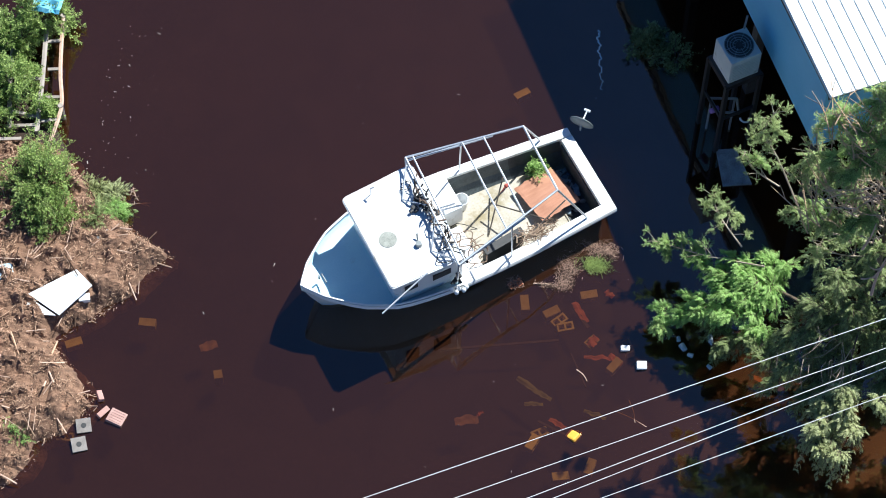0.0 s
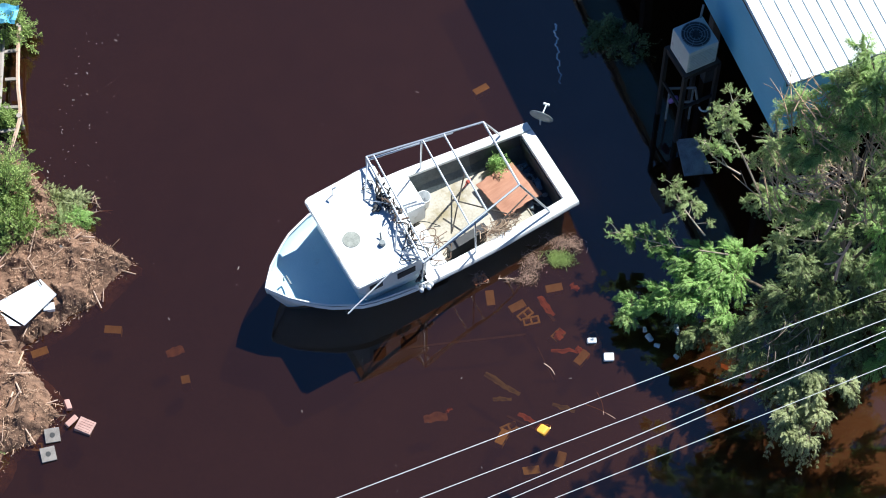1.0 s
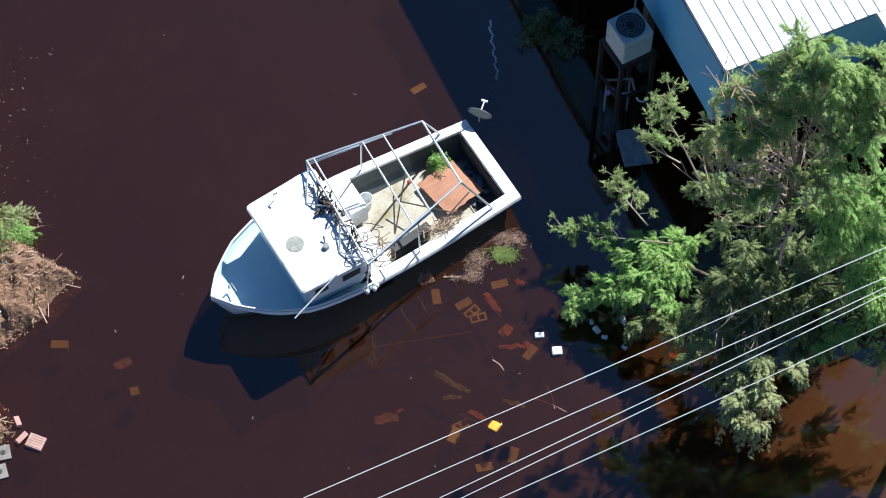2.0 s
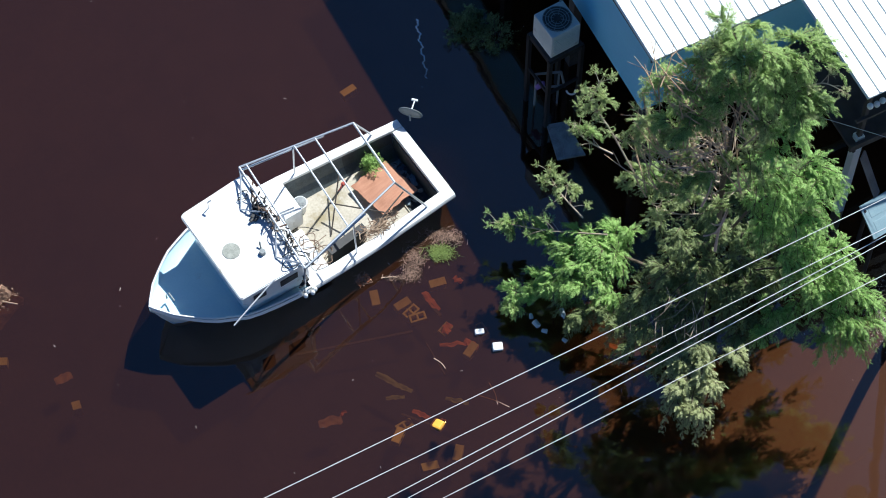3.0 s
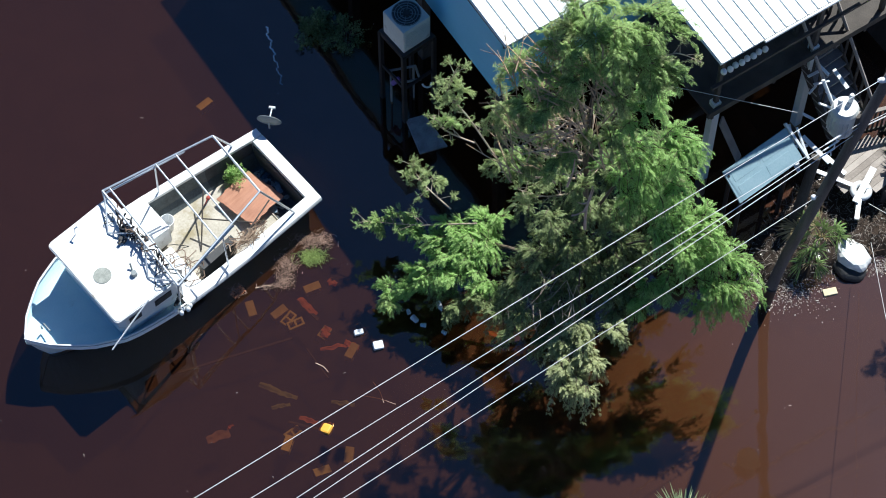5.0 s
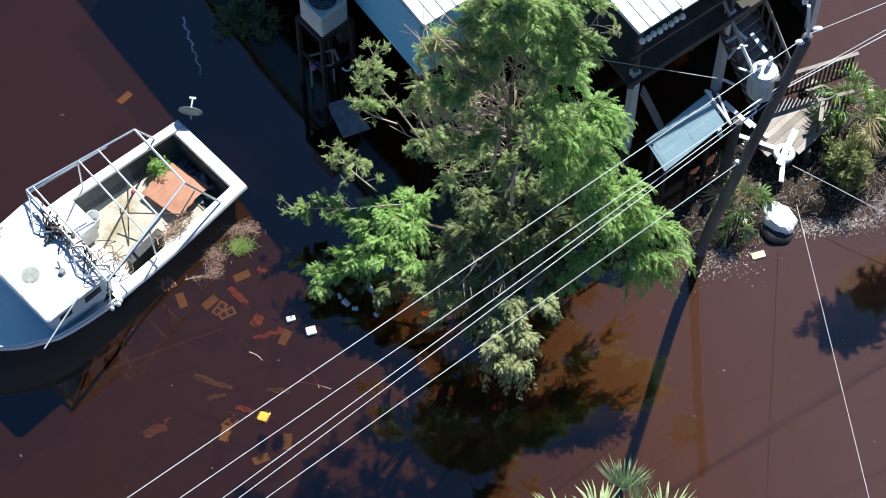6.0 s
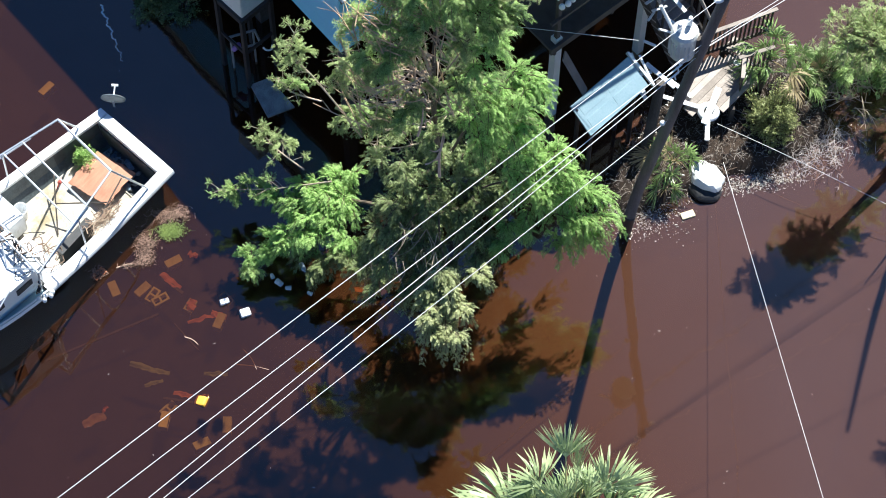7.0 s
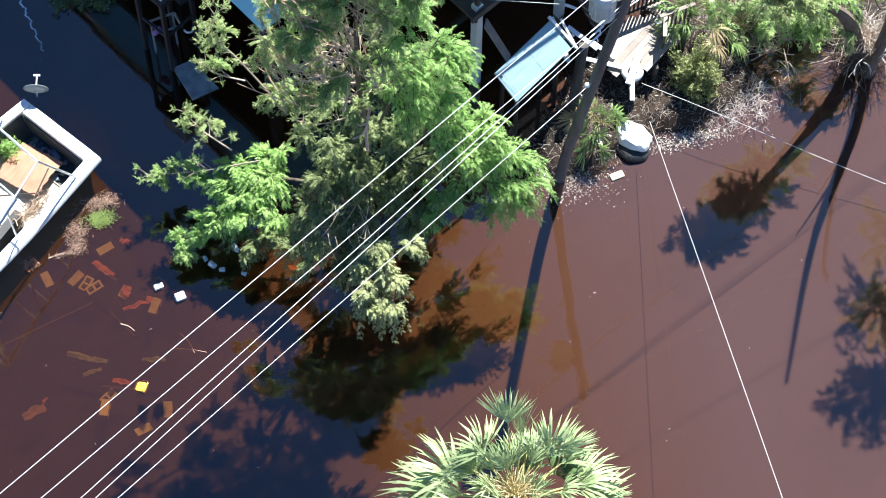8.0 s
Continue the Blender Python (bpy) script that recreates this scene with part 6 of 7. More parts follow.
for x, y, rz, s in ((-10.95, -5.5, 60, 0.3), (-11.1, -5.15, 120, 0.25)):
    ob = tagged(new("broken_brick"), "broken red brick at the edge of the debris", "brick", "broken bricks")
    ob.matrix_world = pose(x, y, 0.04, 20, 10, rz)
    bm = BM()
    box(bm, (0, 0, 0), (s, 0.12, 0.10), bevel=0.02)
    part("body", bm, M["brick"], ob)
# white boards on the bank
ob = tagged(new("white_board"), "creased white sheet board lying on the debris bank", "board")
bm = BM()
slab(bm, BOARD, 0.47, 0.50)
part("panel", bm, M["porcelain"], ob)
bm = BM()
slab(bm, [(-13.10, -3.34), (-12.38, -3.68), (-12.72, -3.72), (-12.98, -3.80)], 0.43, 0.455)
part("folded_edge", bm, M["porcelain"], ob)
ob = tagged(new("white_block"), "small white foam block beside the board", "foam block")
ob.matrix_world = pose(-11.92, -3.12, 0.34, 0, 5, 20)
bm = BM()
box(bm, (0, 0, 0), (0.24, 0.17, 0.12), bevel=0.01)
part("body", bm, M["porcelain"], ob)
ob = tagged(new("grey_crate"), "grey square crate upright on the debris", "crate")
ob.matrix_world = pose(-11.92, -1.55, 0.25, 25, 0, 30)
bm = BM()
box(bm, (0, 0, 0), (0.28, 0.2, 0.34), bevel=0.02)
part("body", bm, M["grey"], ob)
# white caps, bottle and cans
for nm, x, y, s, lab in (("floating_tub", -0.06, -2.38, (0.22, 0.18, 0.14), "white square tub floating upside down"), ("floating_tub", -0.46, -2.05, (0.20, 0.12, 0.12), "white broken tub floating among blocks")):
    ob = tagged(new(nm), lab, "tub", "floating tubs")
    ob.matrix_world = pose(x, y, 0.02, 8, 6, 12)
    bm = BM()
    box(bm, (0, 0, 0), s, bevel=0.025)
    part("body", bm, M["porcelain"], ob)
ob = tagged(new("bottle"), "white plastic bottle floating by the branches", "bottle")
ob.matrix_world = pose(1.285, -1.50, 0.03, 78, 0, 15)
bm = BM()
bmesh.ops.create_cone(bm, cap_ends=True, segments=16, radius1=0.055, radius2=0.055, depth=0.16)
bmesh.ops.create_cone(bm, cap_ends=True, segments=16, radius1=0.055, radius2=0.02, depth=0.05, matrix=Matrix.Translation((0, 0, 0.105)))
part("body", bm, M["porcelain"], ob, smooth=True)
bm = BM()
bmesh.ops.create_cone(bm, cap_ends=True, segments=12, radius1=0.022, radius2=0.022, depth=0.03, matrix=Matrix.Translation((0, 0, 0.14)))
part("cap", bm, M["porcelain"], ob)
yt = surface("yellow_plastic", (0.70, 0.36, 0.02), (0.85, 0.50, 0.04), 4, 30, 0.4, 0.05)
ob = tagged(new("yellow_jug"), "yellow plastic jug half sunk in the water", "jug")
ob.matrix_world = pose(-1.22, -4.22, -0.05, 70, 0, 60)
bm = BM()
box(bm, (0, 0, 0), (0.22, 0.16, 0.26), bevel=0.04)
hose(bm, [(0.11, 0, -0.05), (0.17, 0, 0.0), (0.17, 0, 0.08), (0.10, 0, 0.12)], 0.02, 6)
part("body", bm, yt, ob)
# sunken timbers
for a, c, w in (((-4.3, -2.7, -0.16), (-1.87, -2.04, -0.12), 0.05), ((-1.57, -2.35, -0.03), (-1.13, -3.07, -0.02), 0.03), ((-1.7, -1.2, -0.10), (-1.3, -1.65, -0.10), 0.07), ((-2.6, -0.86, 0.0), (-2.25, -0.85, 0.02), 0.03), ((-2.0, -4.0, -0.06), (-1.4, -4.2, -0.06), 0.05)):
    ob = tagged(new("sunken_plank"), "waterlogged timber lying under the surface", "plank", "sunken planks")
    a, c = Vector(a), Vector(c)
    ob.matrix_world = Matrix.Translation((a + c) / 2) @ (c - a).to_track_quat("X", "Z").to_matrix().to_4x4()
    bm = BM()
    box(bm, (0, 0, 0), ((c - a).length, w, 0.035), bevel=0.006)
    part("plank", bm, M["bark"], ob)

# ---- broken dock on the far bank ----
dock = thing("broken_dock", Matrix(), "broken timber dock rails standing at the debris bank", "dock")
for pts, r, mat in (([(-14.10, 3.6, 0.5), (-13.80, 2.2, 0.5), (-13.54, 1.29, 0.5), (-13.58, 0.42, 0.45)], 0.045, "split"), ([(-14.42, 3.4, 0.5), (-14.15, 2.0, 0.5), (-13.92, 0.62, 0.5)], 0.055, "deckwood"), ([(-15.0, 2.6, 0.5), (-14.8, 1.6, 0.5), (-14.53, 0.6, 0.5)], 0.05, "deckwood")):
    bm = BM()
    hose(bm, bezier(pts, 10), r, 5)
    part("rail", bm, M[mat], dock)
for a, c in (((-14.28, 2.88), (-13.98, 2.97)), ((-14.08, 2.18), (-13.78, 2.25)), ((-13.95, 1.47), (-13.60, 1.54)), ((-13.88, 0.86), (-13.56, 0.96)), ((-14.95, 1.9), (-14.1, 1.9)), ((-14.75, 1.0), (-13.95, 0.95)), ((-14.9, 0.2), (-14.2, 0.35)), ((-14.6, 0.6), (-13.95, 0.75))):
    bm = BM()
    v = Vector((*c, 0.5)) - Vector((*a, 0.5))
    box(bm, ((a[0] + c[0]) / 2, (a[1] + c[1]) / 2, 0.5), (v.length, 0.07, 0.04), Matrix.Rotation(math.atan2(v.y, v.x), 3, "Z"))
    part("crosspiece", bm, M["deckwood"], dock)
for x, y in ((-14.1, 3.6), (-13.56, 1.3), (-13.92, 0.62), (-14.53, 0.6), (-14.4, 3.4)):
    bm = BM()
    rod(bm, (x, y, -0.8), (x, y, 0.55), 0.06)
    part("post", bm, M["deckwood"], dock)

# ---- the yard by the leaning pole ----
# height chosen to catch sun, tilt solved so corners fit the camera's view
DOOR = Matrix(((0.823, -0.461, 0.332, 7.583), (0.568, 0.668, -0.481, -0.59), (0, 0.584, 0.812, 2.25), (0, 0, 0, 1)))
ob = thing("door_slab", DOOR, "pale blue panel door torn off, tilted below the porch to fit the camera's view", "door")
bm = BM()
box(bm, (0.87, 0.385, 0.0), (1.74, 0.77, 0.045), bevel=0.006)
leaf = part("leaf", bm, M["doorpaint"], ob)
for x, w in ((0.45, 0.62), (1.22, 0.62)):
    for y in (0.21, 0.56):
        bm = BM()
        box(bm, (x, y, 0.020), (w, 0.25, 0.014), bevel=0.005)
        part("panel", bm, M["doorpaint"], leaf)
# solid black disc stands in for the shade inside the lock hole
bm = BM()
bmesh.ops.create_cone(bm, cap_ends=True, segments=14, radius1=0.03, radius2=0.03, depth=0.06, matrix=Matrix.Translation((0.07, 0.62, 0.0)))
part("lock_hole", bm, M["black"], ob)
for x, y, q, turn in ((1.80, 0.40, (0.055, 0.92, 0.08), 5), (1.90, 0.30, (0.04, 0.70, 0.05), -9)):
    bm = BM()
    box(bm, (x, y, 0.03), q, Matrix.Rotation(radians(turn), 3, "Z"))
    part("jamb", bm, M["porcelain"], ob, "white door jamb")
for x, y in ((0.2, 0.15), (1.5, 0.15), (0.2, 0.65), (1.5, 0.65)):
    bm = BM()
    p = DOOR @ Vector((x, y, -0.05))
    rod(bm, DOOR.inverted() @ Vector((p.x, p.y, -0.8)), DOOR.inverted() @ p, 0.05, n=6)
    part("prop", bm, M["wet_shade_timber"], ob)
ob = thing("leaning_plank", Matrix.Translation((8.16, 1.69, -0.3)), "grey weathered plank leaning under the porch", "plank")
bm = BM()
d = Vector((7.55, 1.95, 1.35)) - Vector((8.16, 1.69, -0.3))
box(bm, d / 2, (d.length, 0.24, 0.04), d.to_track_quat("X", "Z").to_matrix(), 0.006)
part("board", bm, M["deckwood"], ob)
ob = tagged(new("sheet_metal"), "grey speckled sheet floating under the house", "sheet")
bm = BM()
slab(bm, [(0.79, 3.11), (1.06, 2.24), (1.67, 2.40), (1.22, 3.22)], -0.02, 0.05)
part("sheet", bm, surface("mottled_sheet", (0.10, 0.11, 0.12), (0.42, 0.44, 0.46), 5, 40, 0.6, 0.2), ob)


def boardwalk():
    w = thing("boardwalk", Matrix(), "bleached timber boardwalk leading from the stairs to the bank", "boardwalk")
    v = Vector((-0.79, -0.613, 0))
    u = Vector((0.613, -0.79, 0))
    o = Vector((10.775, 1.032, 0.80)) - v * 0.88 - u * 0.56
    m = Matrix.Rotation(math.atan2(v.y, v.x), 3, "Z")
    for k, (s0, L) in enumerate(((0.42, 0.95), (0.30, 1.25), (0.12, 1.62), (0.0, 1.85), (-0.08, 1.95), (-0.05, 1.78), (0.10, 1.45), (0.16, 1.18))):
        bm = BM()
        box(bm, o + u * (0.143 * k + 0.07) + v * (s0 + L / 2), (L, 0.138, 0.035), m, 0.003)
        part("deck_board", bm, M["deckwood"], w)
    for k in range(4):
        bm = BM()
        box(bm, o + u * (0.1 + 0.14 * k) + v * (-0.22 - 0.02 * k) + Vector((0, 0, -0.15)), (0.36, 0.13, 0.035), m, 0.003)
        part("deck_board", bm, M["deckwood"], w)
    for k in (0.05, 0.85, 1.6):
        bm = BM()
        box(bm, o + u * 0.56 + v * k + Vector((0, 0, -0.11)), (0.05, 1.1, 0.18), m)
        part("joist", bm, M["timber"], w)
    for a in (0.1, 1.2):
        for k in (0.1, 1.1):
            bm = BM()
            p = o + u * a + v * k
            box(bm, (p.x, p.y, 0.14), (0.1, 0.1, 1.26))
            part("post", bm, M["timber"], w)
    for p, q in ((Vector((9.35, 0.95, 0.9)), Vector((10.35, 0.42, 0.88))), (Vector((9.75, 1.25, 0.9)), Vector((10.15, 0.75, 0.88))), (Vector((8.95, 1.62, 0.75)), Vector((9.20, 0.95, 0.72))), (Vector((11.25, 1.45, 0.92)), Vector((11.48, 1.10, 0.95)))):
        bm = BM()
        box(bm, (p + q) / 2, ((q - p).length, 0.09, 0.035), (q - p).to_track_quat("X", "Z").to_matrix())
        part("loose_board", bm, M["porcelain"], w, "white-painted loose board")
    # railings of thin pickets
    for p, q in ((Vector((10.62, 1.80, 0.75)), Vector((12.26, 2.18, 0.75))), (Vector((11.28, 1.18, 0.65)), Vector((12.01, 1.31, 0.65))), (Vector((11.22, 0.72, 0.62)), Vector((11.36, 1.18, 0.65)))):
        bm = BM()
        box(bm, (p + q) / 2 + Vector((0, 0, 0.87)), ((q - p).length + 0.1, 0.085, 0.035), Matrix.Rotation(math.atan2(q.y - p.y, q.x - p.x), 3, "Z"))
        part("handrail", bm, M["deckwood"], w)
        bm = BM()
        box(bm, (p + q) / 2 + Vector((0, 0, 0.06)), ((q - p).length, 0.04, 0.09), Matrix.Rotation(math.atan2(q.y - p.y, q.x - p.x), 3, "Z"))
        part("bottom_rail", bm, M["timber"], w)
        n = int((q - p).length / 0.10)
        for k in range(n):
            bm = BM()
            c = p.lerp(q, (k + 0.5) / n)
            box(bm, c + Vector((0, 0, 0.40)), (0.035, 0.035, 0.85))
            part("picket", bm, M["timber"], w)


boardwalk()


def stairs():
    s = thing("porch_stairs", Matrix(), "grey timber stairs coming down from the porch", "stairs")
    top, foot = Vector((8.9, 3.2, 3.3)), Vector((10.0, 1.6, 0.75))
    side = Vector((0.82, 0.56, 0))
    for d in (0.0, 0.95):
        bm = BM()
        p, q = top + side * d, foot + side * d
        box(bm, (p + q) / 2, (0.05, (q - p).length, 0.24), (q - p).to_track_quat("Y", "Z").to_matrix())
        part("stringer", bm, M["timber"], s)
        bm = BM()
        rod(bm, p + Vector((0, 0, 0.95)), q + Vector((0, 0, 0.95)), 0.04, n=6)
        part("handrail", bm, M["deckwood"], s)
        for k in range(9):
            c = p.lerp(q, (k + 0.5) / 9)
            bm = BM()
            box(bm, c + Vector((0, 0, 0.45)), (0.05, 0.05, 0.95))
            part("baluster", bm, M["timber"], s)
    for k in range(13):
        c = top.lerp(foot, (k + 0.5) / 13) + side * 0.47
        bm = BM()
        box(bm, c, (1.0, 0.26, 0.04), Matrix.Rotation(math.atan2(side.y, side.x), 3, "Z"))
        part("tread", bm, M["deckwood"], s)
    # splintered railing boards, heights slid along the camera's view until the sun reaches them
    for p, q, w in (((9.13, 1.09, 2.00), (9.64, 0.48, 1.88), 0.10), ((8.88, 1.45, 1.90), (8.98, 0.51, 1.78), 0.09), ((9.87, 2.34, 2.60), (10.13, 1.93, 2.48), 0.09), ((9.49, 2.39, 2.80), (9.73, 2.16, 2.68), 0.07), ((9.30, 2.19, 2.60), (9.68, 2.44, 2.48), 0.06), ((9.44, 2.11, 2.40), (9.80, 2.26, 2.28), 0.06), ((9.70, 2.00, 2.30), (9.90, 1.86, 2.18), 0.06), ((9.31, 1.89, 2.40), (9.51, 2.15, 2.28), 0.05), ((9.52, 1.77, 2.20), (9.82, 1.70, 2.08), 0.05), ((9.19, 1.65, 2.00), (9.45, 1.55, 1.88), 0.06), ((9.79, 1.71, 1.80), (10.01, 1.47, 1.68), 0.06), ((8.94, 1.07, 1.60), (9.31, 1.16, 1.48), 0.07)):
        p, q = Vector(p), Vector(q)
        bm = BM()
        box(bm, (p + q) / 2, ((q - p).length, w, 0.03), (q - p).to_track_quat("X", "Z").to_matrix(), 0.004)
        part("broken_board", bm, M["whitepaint"], s, "splintered white-painted board")


stairs()
ob = thing("toppled_stand", pose(10.42, 0.28, 0.95), "white round-topped post with crossed boards", "stand")
bm = BM()
ringv = [(0.17 * math.cos(a), 0.17 * math.sin(a), 0) for a in [i * math.tau / 24 for i in range(25)]]
hose(bm, ringv, 0.075, 8)
part("ring", bm, M["porcelain"], ob, "white round ring", True)
bm = BM()
box(bm, (0.08, 0.1, 0.07), (0.14, 0.95, 0.04), Matrix.Rotation(radians(-32), 3, "Z"))
part("board", bm, M["porcelain"], ob)
bm = BM()
box(bm, (-0.10, -0.35, 0.02), (0.10, 0.70, 0.04), Matrix.Rotation(radians(-14), 3, "Z"))
part("board", bm, M["porcelain"], ob)
bm = BM()
rod(bm, (0, 0, -1.2), (0, 0, 0), 0.05)
part("post", bm, M["deckwood"], ob)
ob = tagged(new("white_drum"), "torn white drum lying at the water's edge", "drum")
ob.matrix_world = pose(10.2, -0.85, 0.18, 0, 12, 35)
bm = BM()
bmesh.ops.create_icosphere(bm, subdivisions=3, radius=0.40, matrix=Matrix.Diagonal((0.85, 1.1, 0.70, 1)))
for v in bm.verts:
    v.co += v.co.normalized() * 0.05 * noise.noise(v.co * 5)
    v.co.z = min(v.co.z, 0.17 + 0.03 * noise.noise(v.co * 8))
part("shell", bm, M["whitepaint"], ob)
# black shell added where the drum's underside lies in shadow
bm = BM()
bmesh.ops.create_icosphere(bm, subdivisions=3, radius=0.36, matrix=Matrix.Translation((-0.13, -0.12, -0.20)) @ Matrix.Diagonal((0.95, 1.15, 0.55, 1)))
for v in bm.verts:
    v.co += v.co.normalized() * 0.05 * noise.noise(v.co * 4)
part("liner", bm, M["black"], ob, "black shell standing in for the shadow under the drum")
ob = tagged(new("floating_slab"), "pale yellow foam slab floating near the shore", "foam slab")
ob.matrix_world = pose(9.64, -1.63, 0.01, 0, 0, 10)
bm = BM()
box(bm, (0, 0, 0), (0.30, 0.16, 0.06), bevel=0.01)
part("body", bm, surface("foam", (0.55, 0.48, 0.28), (0.70, 0.62, 0.40), 5, 40, 0.9, 0.3), ob)
cable("guy_line", [(10.48, -0.95, 0.9), (10.08, -6.24, 3.45), (9.675, -11.526, 6.0), (9.0, -20.0, 10.1)], 0.005, "pale rope running from the boardwalk over the water")
cable("guy_line", [(10.6, 0.1, 0.7), (11.9, -1.05, 0.9), (15.1, -3.35, 0.5), (19, -6, 0.4)], 0.006, "pale rope stretched low over the shallows")
cable("thin_cable", [(5.2, 1.6, 3.9), (6.2, 1.26, 4.0), (8.7, 0.5, 4.0)], 0.006, "thin pale cable from the house to the pole")

# ---- trees on the far shore: a leaning one and a bare snag ----
lean = thing("leaning_tree", Matrix(), "leaning tree with an olive crown over the water", "tree")
foliage_limb(lean, [(15.75, 0.05, -0.6), (15.1, -0.1, 1.8), (14.2, -0.3, 3.3), (13.2, -0.5, 4.2)], 0.21, "leaf_dull", twigs=40, reach=0.6, sprays=10, first=0.7, droop=0.4)
for row in ((13.25, -0.50, 4.2, 0.80, 0.60, "leaf_dull", 220), (14.15, -0.25, 3.7, 0.60, 0.50, "leaf_bright", 60), (12.75, -0.30, 4.5, 0.55, 0.45, "leaf_dull", 50), (13.7, 0.1, 4.3, 0.6, 0.5, "leaf_dull", 50)):
    plume_clump(lean, *row)
snag = thing("bare_snag", Matrix(), "bare dead trunk standing on the far shore", "tree")
bm = BM()
hose(bm, bezier([(15.6, -0.35, -0.6), (15.75, -0.5, 2.0), (15.5, -0.8, 5.0), (15.75, -1.2, 9.0)], 14), 0.16, 8, 0.04)
hose(bm, bezier([(15.62, -0.6, 3.2), (15.2, -0.9, 3.7), (14.9, -1.0, 4.4)], 6), 0.04, 5, 0.01)
part("trunk", bm, M["bark"], snag)
def dead_brush(centre, count, spread, reach, material, label, thick=1.0):
    """A heap of bare forking branches."""
    brush = thing("dead_brush", Matrix.Translation(centre), label, "brush")
    for k in range(count):
        bm = BM()
        a, e = rng.uniform(0, 6.283), rng.uniform(0.1, 1.3)
        L = reach * rng.uniform(0.4, 1.0)
        d = Vector((math.cos(a) * math.cos(e), math.sin(a) * math.cos(e), math.sin(e)))
        o2 = Vector((rng.normal(0, spread), rng.normal(0, spread * 0.7), -0.1))
        pts = bezier([o2, o2 + d * L * 0.5 + Vector(rng.normal(0, 0.08, 3)), o2 + d * L + Vector((0, 0, -0.25 * L))], 6)
        hose(bm, pts, 0.013 * thick, 4, 0.004 * thick)
        for j in (2, 3, 4):
            w = d + Vector(rng.normal(0, 0.6, 3))
            hose(bm, bezier([pts[j], pts[j] + w * L * 0.15, pts[j] + w * L * 0.3 + Vector((0, 0, -0.03))], 3), 0.007 * thick, 4, 0.003 * thick)
        part("dead_branch", bm, M[material], brush)


for row in ((14.95, 0.10, 1.9, 0.55, 0.40, 16, 0.5, 0.7, "leaf_dull"), (14.35, 0.55, 1.3, 0.60, 0.40, 22, 0.5, 0.8, "leaf_fresh"), (13.75, 0.85, 1.3, 0.55, 0.35, 18, 0.5, 0.8, "leaf_fresh"), (15.3, 0.35, 2.4, 0.5, 0.4, 12, 0.5, 0.7, "leaf_dull")):
    plume_mass(lean, *row, heart=(15.3, 0.3))
dead_brush((15.55, 0.0, 1.0), 70, 0.22, 0.9, "deadwood", "pale dead brush tangled round the foot of the leaning tree")
dead_brush((15.7, 0.25, 0.2), 60, 0.35, 1.0, "deadwood", "pale dead brush heaped on the far shore")
dead_brush((15.5, -0.15, 0.1), 50, 0.30, 0.9, "bark", "dark tangled roots at the foot of the dead trunk")
dead_brush((13.6, 0.75, 0.5), 36, 0.45, 0.8, "deadwood", "bare pale branches among the shrubs of the far bank")
dead_brush((12.85, -0.55, 0.05), 120, 0.36, 0.50, "palewood", "bleached drift brush caught along the shore", 0.5)
dead_brush((12.35, -0.70, 0.03), 80, 0.34, 0.40, "palewood", "bleached drift twigs lying in the shallows", 0.5)
dead_brush((13.2, -0.10, 0.05), 60, 0.30, 0.40, "deadwood", "dry drift twigs lying in the shallows", 0.6)
dead_brush((15.75, -0.02, 0.9), 60, 0.24, 0.8, "palewood", "bleached brush caught on the stump of the leaning tree")
dead_brush((10.85, -0.35, 0.1), 50, 0.25, 0.6, "rope", "brown dead brush beside the white stand")
dead_brush((-11.7, -0.42, 0.0), 16, 0.10, 0.35, "split", "pinkish dead tuft at the tip of the bank")
dead_brush((8.6, -0.75, 0.05), 36, 0.28, 0.5, "rope", "brown dead brush beside the leaning pole")


# ---- small floating and stray things ----
tarp = tagged(new("blue_tarp"), "crumpled bright blue tarpaulin among the shrubs", "tarpaulin")
bm = BM()
grid = [[bm.verts.new((-14.65 + 0.08 * i, 3.24 + 0.08 * j, 1.15 + 0.12 * noise.noise(Vector((i * 0.6, j * 0.6, 2))))) for i in range(9)] for j in range(7)]
for r0, r1 in zip(grid, grid[1:]):
    for i in range(8):
        bm.faces.new((r0[i], r0[i + 1], r1[i + 1], r1[i]))
part("sheet", bm, surface("blue_tarp", (0.10, 0.30, 0.48), (0.22, 0.46, 0.62), 4, 30, 0.45, 0.2), tarp)
ob = tagged(new("pale_crate"), "pale blue plastic crate at the edge of the bank", "crate")
ob.matrix_world = pose(-13.79, -2.90, 0.38, 5, 8, 25)
bm = BM()
box(bm, (0, 0, 0), (0.5, 0.34, 0.26), bevel=0.02)
part("body", bm, surface("pale_blue_plastic", (0.40, 0.58, 0.70), (0.55, 0.70, 0.80), 4, 30, 0.4, 0.05), ob)
P, L, Wd = [], [], []
for k in range(150):
    x, y = rng.uniform(-13, 15), rng.uniform(-8, 6)
    if rng.random() < 0.35:
        x, y = -12.9 + abs(rng.normal(0, 0.6)), rng.uniform(-0.4, 4.2)
    if bank_depth(x, y) < 0 and shore_depth(x, y) < 0:
        P.append((x, y, 0.002))
        L.append(0.012 + 0.07 * rng.random() ** 3)
        Wd.append(rng.uniform(0.006, 0.018))
